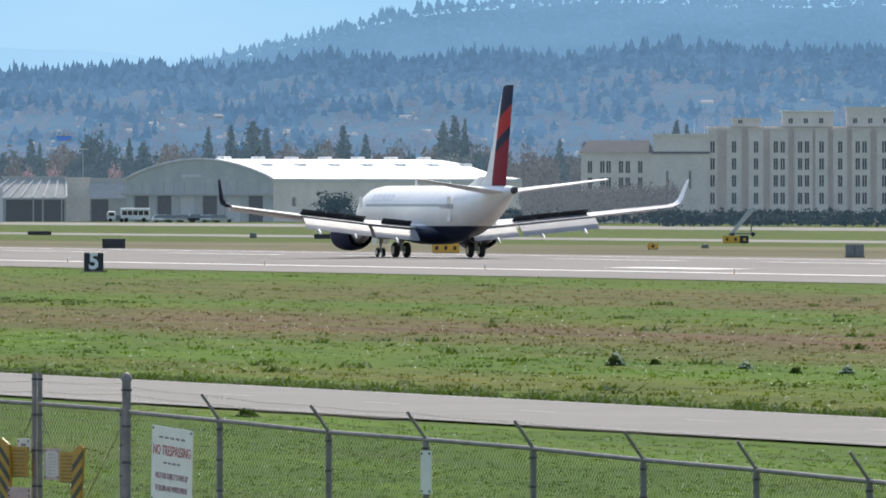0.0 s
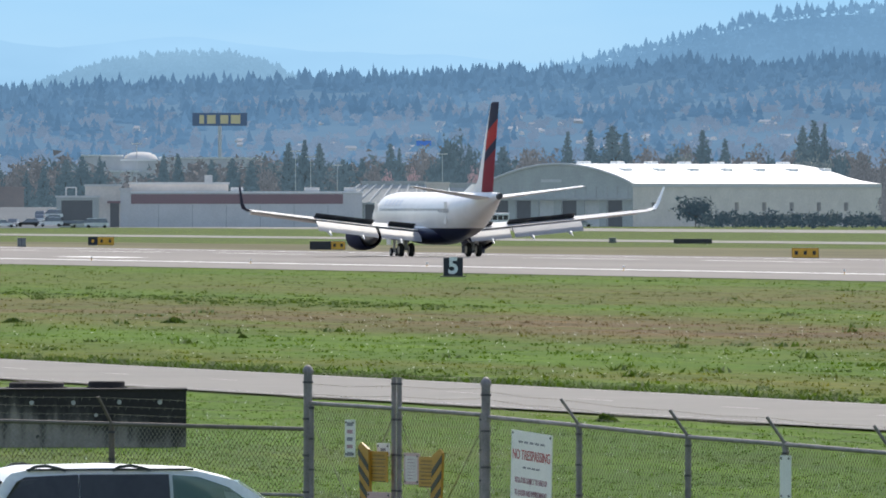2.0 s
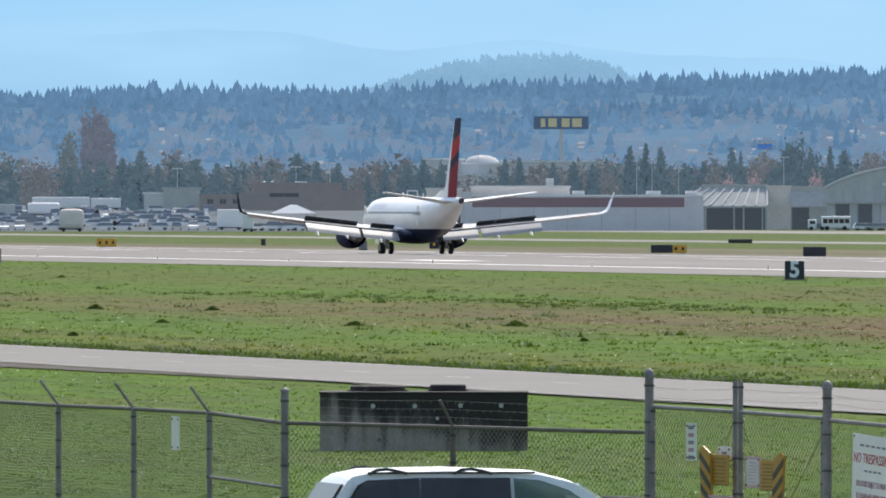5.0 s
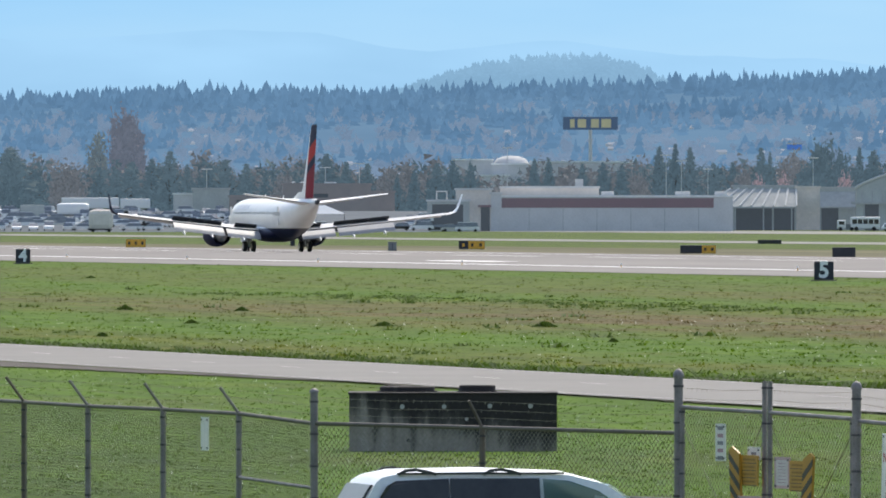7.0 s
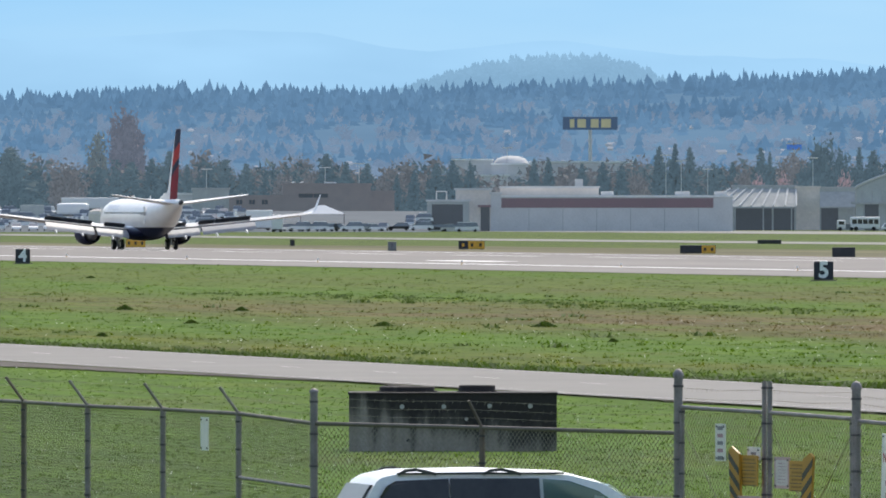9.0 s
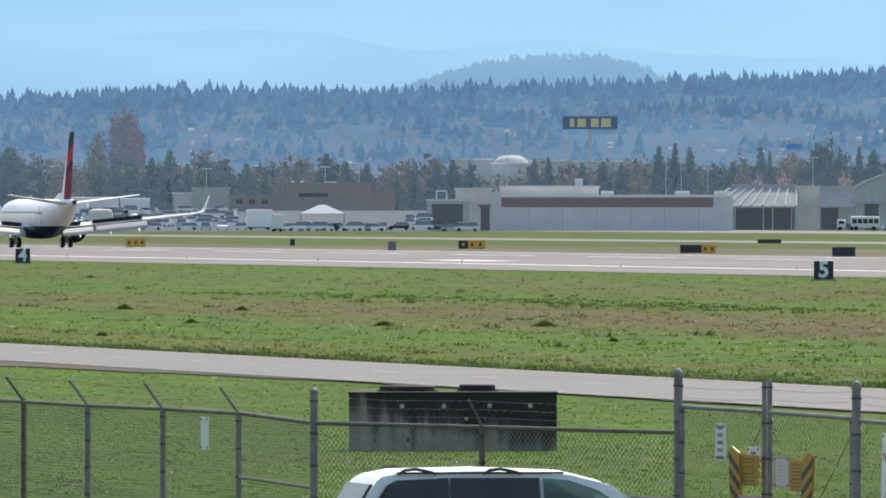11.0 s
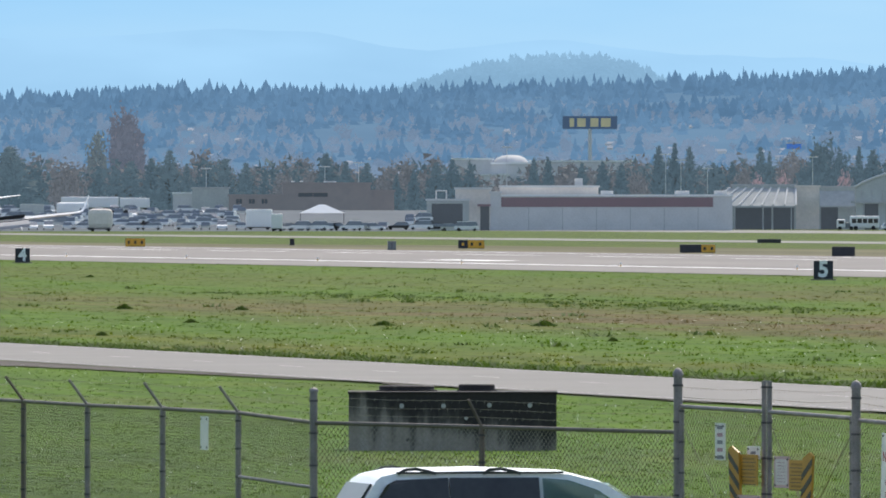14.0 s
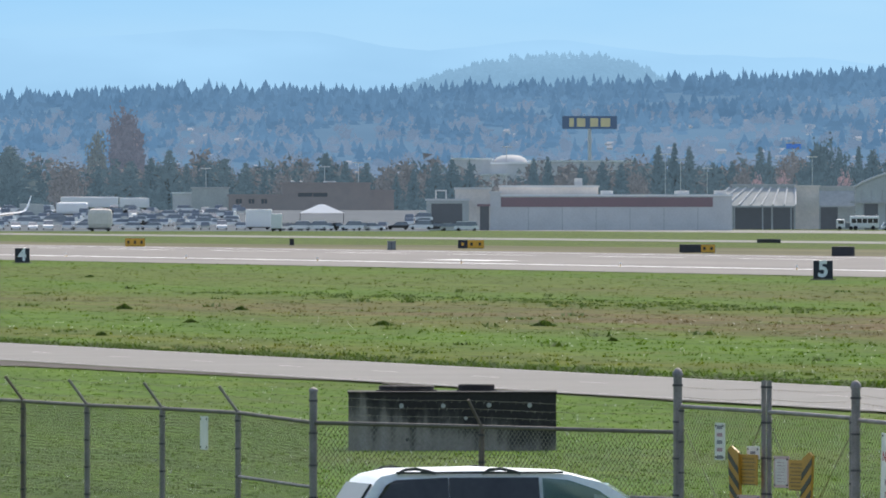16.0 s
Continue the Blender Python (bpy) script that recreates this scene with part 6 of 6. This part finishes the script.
# lamp masts
for u, v, d in ((1178, 275, 3380), (1205, 285, 3380), (1438, 280, 3380), (635, 290, 3380), (575, 297, 3300), (897, 262, 3360), (1252, 300, 3380), (365, 300, 3380)):
    p = thing("lamp_mast", "slim grey lamp mast above the buildings", "street lamp", "lamp masts", upright(u, d))
    part("pole", rod(bmesh.new(), (0, 0, -0.1), (0, 0, up(v, d)), 0.12, 6, 0.07), M_WALLW, p)
    part("lamp_head", boxed((-1.2, -0.15, up(v, d) - 0.1), (1.2, 0.15, up(v, d) + 0.15), 0.04), M_WALLW, p)

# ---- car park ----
# asphalt with nearly a third of its look emitted haze
M_LOT = far_surface("hazed car park asphalt", (0.11, 0.11, 0.11), HAZE_GLOW, 0.3, vary=0.3, scale=0.2)
M_LOT.node_tree.nodes["Principled BSDF"].inputs["Specular IOR Level"].default_value = 0.05
lot = bmesh.new()
LOT0, LOT1 = 2950.0, 3110.0


def lot_z(d):
    return max(0.0, (d - LOT0) / (LOT1 - LOT0)) * 4.0


v = [[lot.verts.new(at(u, d, lot_z(d) + 0.03)) for d in (LOT0, LOT1)] for u in (-260, 100, 420, 760)]
for a, b in zip(v, v[1:]):
    lot.faces.new((a[0], b[0], b[1], a[1]))
setting("car_park", lot, M_LOT, "gently rising asphalt car park full of cars", "car park")




def parked_car(label, mat, van):
    c = thing("parked_car", label, "car", "parked cars")
    L, W, H1, H2 = (2.3, 0.92, 0.85, 1.48) if not van else (2.4, 0.98, 1.0, 1.85)
    low = [(-L, 0.35), (-L, H1 - 0.08), (-L + 0.2, H1), (L - 0.9, H1), (L - 0.1, H1 - 0.2), (L, 0.35)]
    part("body", loft(bmesh.new(), [[(x, y, z) for x, z in low] for y in (-W, W)]), mat, c)
    top = [(-L + 0.15, H1), (-L + 0.55, H2), (L - 2.0, H2), (L - 1.1, H1)]
    part("cabin_glass", loft(bmesh.new(), [[(x, y * (1.0 if z == H1 else 0.86), z) for x, z in top] for y in (-W, W)]), M_CARGLASS, c)
    rf = [(-L + 0.5, H2 - 0.08), (-L + 0.6, H2 + 0.03), (L - 2.05, H2 + 0.03), (L - 1.9, H2 - 0.08)]
    part("roof", loft(bmesh.new(), [[(x, y, z) for x, z in rf] for y in (-W * 0.87, W * 0.87)]), mat, c)
    for x in (-L + 0.85, L - 0.85):
        for y in (-W + 0.1, W - 0.1):
            part("wheel", rod(bmesh.new(), (x, y - 0.1, 0.32), (x, y + 0.1, 0.32), 0.32, 12), M_TYRE, c)
    return c


paints = [("white parked car in the airport car park", M_CARWHITE, False), ("silver parked car in the airport car park", surface("silver car paint", (0.5, 0.51, 0.52), 0.2, 0.4, vary=0.05), False),
          ("dark parked car in the airport car park", surface("dark car paint", (0.03, 0.03, 0.04), 0.15, vary=0.1), False), ("white parked van in the airport car park", M_CARWHITE, True)]
protos = [parked_car(*p) for p in paints]
used3 = set()
for row, d in enumerate((2960, 2985, 3008, 3030, 3052, 3074, 3094)):
    u = -60 + 9 * row
    while u < 428:
        if rng.random() < 0.86:
            k = int(rng.choice([0, 0, 0, 0, 0, 1, 1, 2, 3, 3, 3], 1)[0])
            place(protos[k], used3, upright(u, d, lot_z(d) + 0.03, rng.choice([90, -90, 75, 0, 180])))
        u += rng.uniform(24, 36)
for u in (680, 705, 728, 745, 770, 800, 826):
    for d in (2960, 2990, 3020):
        if rng.random() < 0.62 and not (u > 755 and d > 3000):
            place(protos[int(rng.choice([0, 1, 2, 3]))], used3, upright(u, d, lot_z(d) + 0.03 if u < 750 else 0.03, rng.choice([0, 180, 80])))
for u in (500, 516, 530, 548, 560, 582, 600, 622, 640, 662):
    place(protos[int(rng.choice([0, 0, 1, 2, 3]))], used3, upright(u, 2955, lot_z(2955) + 0.03, rng.choice([0, 180])))
for k, u in enumerate((1580, 1600, 1620, 1642, 1664, 1684)):
    place(protos[(0, 1, 1, 2, 0, 1)[k]], used3, upright(u, 3080, 0.03, 8))


def trailer(label, u0, u1, v0, d, z, mat, rounded=0.15):
    t = thing("trailer", label, "trailer", "white trailers", upright((u0 + u1) / 2, d, z))
    w, h = (u1 - u0) * d / 27000, up(v0, d) - z
    part("box_body", boxed((-w / 2, 0, 0.5), (w / 2, 2.5, h), rounded), mat, t)
    part("chassis", boxed((-w / 2 + 0.2, 0.3, 0.35), (w / 2 - 0.2, 2.2, 0.52)), M_TRIM, t)
    for x in (-w * 0.32, w * 0.32):
        for y in (0.25, 2.25):
            part("wheel", rod(bmesh.new(), (x, y - 0.12, 0.3), (x, y + 0.12, 0.3), 0.34, 12), M_TYRE, t)


trailer("white box trailer in the car park", 435, 482, 372, 2962, lot_z(2962), M_CARWHITE)
trailer("white box trailer beside the fence", 480, 500, 380, 2950, 0.03, M_CARWHITE)
trailer("beige round-topped tank trailer", 156, 200, 371, 2948, 0.03, M_BEIGE, 0.9)
trailer("long white trailer parked behind cars", 100, 157, 360, 3060, lot_z(3060), M_CARWHITE, 0.5)
trailer("long white trailer at the lot's back", 108, 210, 350, 3112, lot_z(3112), M_CARWHITE)
trailer("white trailer at the lot's back", 212, 265, 352, 3112, lot_z(3112), M_CARWHITE)
trailer("grey flat shed trailer", 35, 78, 363, 3040, lot_z(3040), M_HANGAR)
# tent canopy
tent = thing("tent", "white peaked tent canopy over parked cars", "tent", m=upright(570, 3010, lot_z(3010)))
part("canopy", loft(bmesh.new(), [[(-4.5, 0, 2.0), (4.5, 0, 2.0), (4.5, 5, 2.0), (-4.5, 5, 2.0)], [(-0.6, 2, 3.7), (0.6, 2, 3.7), (0.6, 3, 3.7), (-0.6, 3, 3.7)]]), M_CARWHITE, tent)
for x in (-4.3, 4.3):
    for y in (0.2, 4.8):
        part("pole", rod(bmesh.new(), (x, y, -0.1), (x, y, 2.05), 0.08, 6), M_GALV, tent)

# mobile stair beyond the runway
DR = 1900.0
KR = DR / 27000
ramp_car = thing("boarding_stair", "pale mobile boarding stair beside the taxiway", "boarding stair", m=upright(2583, DR))
x1, z1 = 46 * KR, up(385, DR)
part("stair_flight", loft(bmesh.new(), [[(0, 0, 0.4), (0.5, 0, 0.4), (x1, 0, z1), (x1 - 0.9, 0, z1)], [(0, 1.4, 0.4), (0.5, 1.4, 0.4), (x1, 1.4, z1), (x1 - 0.9, 1.4, z1)]]), M_RIB, ramp_car)
part("support_leg", rod(bmesh.new(), (x1 - 0.6, 0.7, 0.3), (x1 - 0.6, 0.7, z1 - 0.4), 0.09, 8), M_GALV, ramp_car)
part("chassis", boxed((-0.2, 0.1, 0.25), (x1, 1.3, 0.45)), M_DULLBOX, ramp_car)
for x in (0.3, x1 - 0.4):
    for y in (0.0, 1.3):
        part("wheel", rod(bmesh.new(), (x, y, 0.25), (x, y + 0.15, 0.25), 0.27, 12), M_TYRE, ramp_car)

# bus before the hangar
bus = thing("bus", "white shuttle bus with dark windows parked by the hangar", "bus", m=upright(1530, 3100))
KU = 3100 / 27000
w, h = 52 * KU, up(384, 3100)
bb = part("body", boxed((-w / 2, 0, 0.4), (w / 2, 2.5, h), 0.2), M_CARWHITE, bus)
for k in range(5):
    part("window", boxed((-w / 2 + 0.4 + k * w / 5.4, -0.02, h * 0.5), (-w / 2 + 0.4 + k * w / 5.4 + w / 6.4, 0.02, h * 0.82)), M_DARKGLASS, bus)
for x in (-w * 0.3, w * 0.3):
    part("wheel", rod(bmesh.new(), (x, -0.02, 0.45), (x, 0.25, 0.45), 0.45, 14), M_TYRE, bus)
    part("wheel", rod(bmesh.new(), (x, 2.25, 0.45), (x, 2.5, 0.45), 0.45, 14), M_TYRE, bus)
truck = thing("utility_truck", "small white utility truck beside the bus", "truck", m=upright(1496, 3100))
part("cab", boxed((-1.8, 0, 0.4), (0.0, 2.2, 2.2), 0.2), M_CARWHITE, truck)
part("bed", boxed((0.0, 0.05, 0.4), (1.9, 2.15, 1.5), 0.1), M_DULLBOX, truck)
part("windscreen", boxed((-1.4, -0.02, 1.3), (-0.3, 0.02, 1.95)), M_DARKGLASS, truck)
for x in (-1.1, 1.2):
    part("wheel", rod(bmesh.new(), (x, -0.02, 0.4), (x, 0.25, 0.4), 0.4, 12), M_TYRE, truck)
    part("wheel", rod(bmesh.new(), (x, 1.95, 0.4), (x, 2.2, 0.4), 0.4, 12), M_TYRE, truck)
# ---- grass ----


def tufts(name, spots, hs, ws, blades, mat, label, seed):
    """Bent blades round each spot."""
    r = np.random.default_rng(seed)
    P = np.repeat(np.asarray(spots), blades, 0)
    H = np.repeat(hs, blades) * r.uniform(0.5, 1.1, len(P))
    W = np.repeat(ws, blades)
    a = r.random(len(P)) * 6.283
    lean = r.uniform(0.8, 2.6, len(P)) * H
    off = r.normal(size=(len(P), 2)) * W[:, None] * 0.9
    base = P.copy()
    base[:, :2] += off
    dx, dy = np.cos(a), np.sin(a)
    bw = W * r.uniform(0.18, 0.36, len(P))
    z0 = np.full(len(P), -0.03)
    v0 = np.stack([base[:, 0] - dy * bw, base[:, 1] + dx * bw, z0], 1)
    v1 = np.stack([base[:, 0] + dy * bw, base[:, 1] - dx * bw, z0], 1)
    tip = np.stack([base[:, 0] + dx * lean, base[:, 1] + dy * lean, H], 1)
    V = np.stack([v0, v1, tip], 1).reshape(-1, 3)
    me = bpy.data.meshes.new(name)
    me.from_pydata(V.tolist(), [], np.arange(len(V)).reshape(-1, 3).tolist())
    me.materials.append(mat)
    return tagged(new(name, me), label, "grass", kind="stuff")


def field_spots(n, d0, d1, x_ok, seed):
    r = np.random.default_rng(seed)
    d = d0 * (d1 / d0) ** r.random(n)
    b = r.uniform(0.1655, 0.2775, n)
    x, y = d * np.sin(b), d * np.cos(b)
    keep = x_ok(x)
    return np.stack([x, y, np.zeros(n)], 1)[keep], d[keep]


r = np.random.default_rng(2)
sp, d = field_spots(22000, 150, 460, lambda x: x < 75.4, 31)
tufts("lawn", sp, r.uniform(0.010, 0.034, len(sp)), r.uniform(0.03, 0.06, len(sp)), 5, M_BLADE, "short green grass between fence and road", 32)
sp, d = field_spots(20000, 300, 1350, lambda x: (x > 87.4) & (x < 224.5), 33)
big = r.random(len(sp)) ** 8
tufts("meadow", sp, r.uniform(0.010, 0.036, len(sp)) + 0.09 * big, r.uniform(0.05, 0.12, len(sp)) + 0.12 * big, 5, M_BLADE, "rough tufted airfield grass beside the runway", 34)
# dark weeds along the road's far edge
M_WEED = surface("dark green weeds", (0.060, 0.100, 0.018), 0.85, vary=0.3, scale=2.0, fine=12, islands=0.35)
wn, wl = M_WEED.node_tree.nodes, M_WEED.node_tree.links
wt, wm = wn.new("ShaderNodeBsdfTranslucent"), wn.new("ShaderNodeMixShader")
wt.inputs[0].default_value = (0.08, 0.14, 0.014, 1)
wm.inputs[0].default_value = 0.32
wl.new(wn["Principled BSDF"].outputs[0], wm.inputs[1])
wl.new(wt.outputs[0], wm.inputs[2])
wl.new(wm.outputs[0], wn["Material Output"].inputs["Surface"])
n = 1500
y = r.uniform(280, 560, n)
clump = np.array([noise.noise((yy * 0.45, 0, 5)) for yy in y])
sp = np.stack([86.9 + r.exponential(0.8, n), y, np.zeros(n)], 1)
hs = np.where(clump > 0.0, r.uniform(0.08, 0.20, n), r.uniform(0.03, 0.08, n))
tufts("verge_weeds", sp, hs, r.uniform(0.10, 0.20, n), 14, M_WEED, "dark weed clumps along the road edge", 37)
sp, d = field_spots(90, 330, 1000, lambda x: (x > 92) & (x < 215), 38)
tufts("field_weeds", sp, r.uniform(0.08, 0.22, len(sp)), r.uniform(0.15, 0.36, len(sp)), 18, M_WEED, "scattered dark weed clumps in the meadow", 39)
n = 240
f = r.random(n)
row = np.array([at(420 + 980 * q, 830 - 150 * q) for q in f]) + r.normal(size=(n, 3)) * (3.0, 3.0, 0)
row[:, 2] = 0
tufts("weed_row", row, r.uniform(0.03, 0.12, n), r.uniform(0.12, 0.3, n), 14, M_WEED, "low dark ridge of weeds in the meadow", 44)
M_DAISY = surface("white blossom", (0.75, 0.75, 0.66), 0.8, vary=0.1)
sp, d = field_spots(2200, 160, 640, lambda x: (x < 75) | (x > 90), 40)
tufts("daisies", sp, r.uniform(0.03, 0.06, len(sp)), np.full(len(sp), 0.026), 3, M_DAISY, "tiny white flowers in the grass", 41)


def weed_clump(u, v, w, h, flowers):
    """A clump at bearing u whose foot is at elevation step v."""
    d = EYE[2] * 27000 / (v - 369)
    c = thing("weed_clump", "leafy green weed clump with pale flower heads" if flowers else "dark green weed clump in the short grass", "plant", "weed clumps", Matrix.Translation(at(u, d)))
    g = np.random.default_rng(int(u))
    n = 160
    w = w * 0.42
    p = g.normal(size=(n, 2)) * w * 0.33
    a = g.random(n) * 6.28
    hh = h * g.uniform(0.4, 1.0, n) * np.exp(-(p ** 2).sum(1) / (w * w * 0.35))
    lw = 0.03 + 0.03 * g.random(n)
    V, F = [], []
    for k in range(n):
        b = Vector((p[k, 0], p[k, 1], -0.02))
        s = Vector((-math.sin(a[k]), math.cos(a[k]), 0)) * lw[k]
        o = Vector((math.cos(a[k]), math.sin(a[k]), 0)) * hh[k] * 0.6
        i0 = len(V)
        V += [b - s, b + s, b + o * 0.6 + Vector((0, 0, hh[k] * 0.7)) + s, b + o * 0.6 + Vector((0, 0, hh[k] * 0.7)) - s, b + o + Vector((0, 0, hh[k]))]
        F += [(i0, i0 + 1, i0 + 2, i0 + 3), (i0 + 3, i0 + 2, i0 + 4)]
    me = bpy.data.meshes.new("leaves")
    me.from_pydata([tuple(q) for q in V], [], F)
    me.materials.append(M_WEED)
    tagged(part("leaf_tuft", me, None, c), kind="stuff")
    if flowers:
        for k in range(40):
            q = Vector((p[k, 0], p[k, 1], hh[k] * 1.05))
            part("flower_head", boxed((-0.025, -0.025, -0.012), (0.025, 0.025, 0.012), 0.0), M_DAISY, c).location = q


for u, v, w, h, fl in ((2380, 662, 0.9, 0.38, True), (1728, 752, 0.75, 0.22, False), (2450, 660, 0.5, 0.2, False), (2610, 668, 0.6, 0.2, True), (2700, 676, 0.5, 0.22, False), (2790, 676, 0.6, 0.22, True),
                       (220, 548, 1.3, 0.30, False), (427, 550, 1.0, 0.25, False), (680, 577, 1.4, 0.25, False), (962, 578, 1.6, 0.28, False), (338, 572, 1.0, 0.2, False), (180, 595, 0.7, 0.2, False), (1085, 605, 0.6, 0.16, False), (160, 492, 1.2, 0.2, False)):
    weed_clump(u, v, w, h, fl)
# ---- what moves ----
# tail fin tip bearings, time by time
FIN = [(0.0, 2189), (0.5, 2006), (1.0, 1830), (1.5, 1672), (2.0, 1528), (2.5, 1395), (3.0, 1270), (3.5, 1155), (4.0, 1048), (4.5, 950), (5.0, 858),
       (7.5, 486), (8.0, 424), (8.5, 366), (9.0, 311), (11.5, 83), (12.0, 46), (12.5, 11), (14.5, -108), (16.0, -178)]


def track(t):
    """How far across the runway the jet is: it drifts a little outward as it slows."""
    return 273.5 + 10.0 * min(1.0, t / 8.0) + 2.0 * max(0.0, min(1.0, (t - 8.0) / 8.0))


def roll_out():
    """Where the main gear is along the runway, time by time."""
    return [(t, track(t) / math.tan(AHEAD + (u - 778) / 27000) + 18.9) for t, u in FIN]


def motions():
    way = roll_out()
    yaw = lambda t: 2.1 - 1.3 * min(1.0, t / 4.0)
    walk(jet, [(t, pose(track(t) - 19.1 * math.sin(radians(yaw(t))), y, ground_height(track(t)) + 0.03, 0, 0, yaw(t))) for t, y in way])


motions()
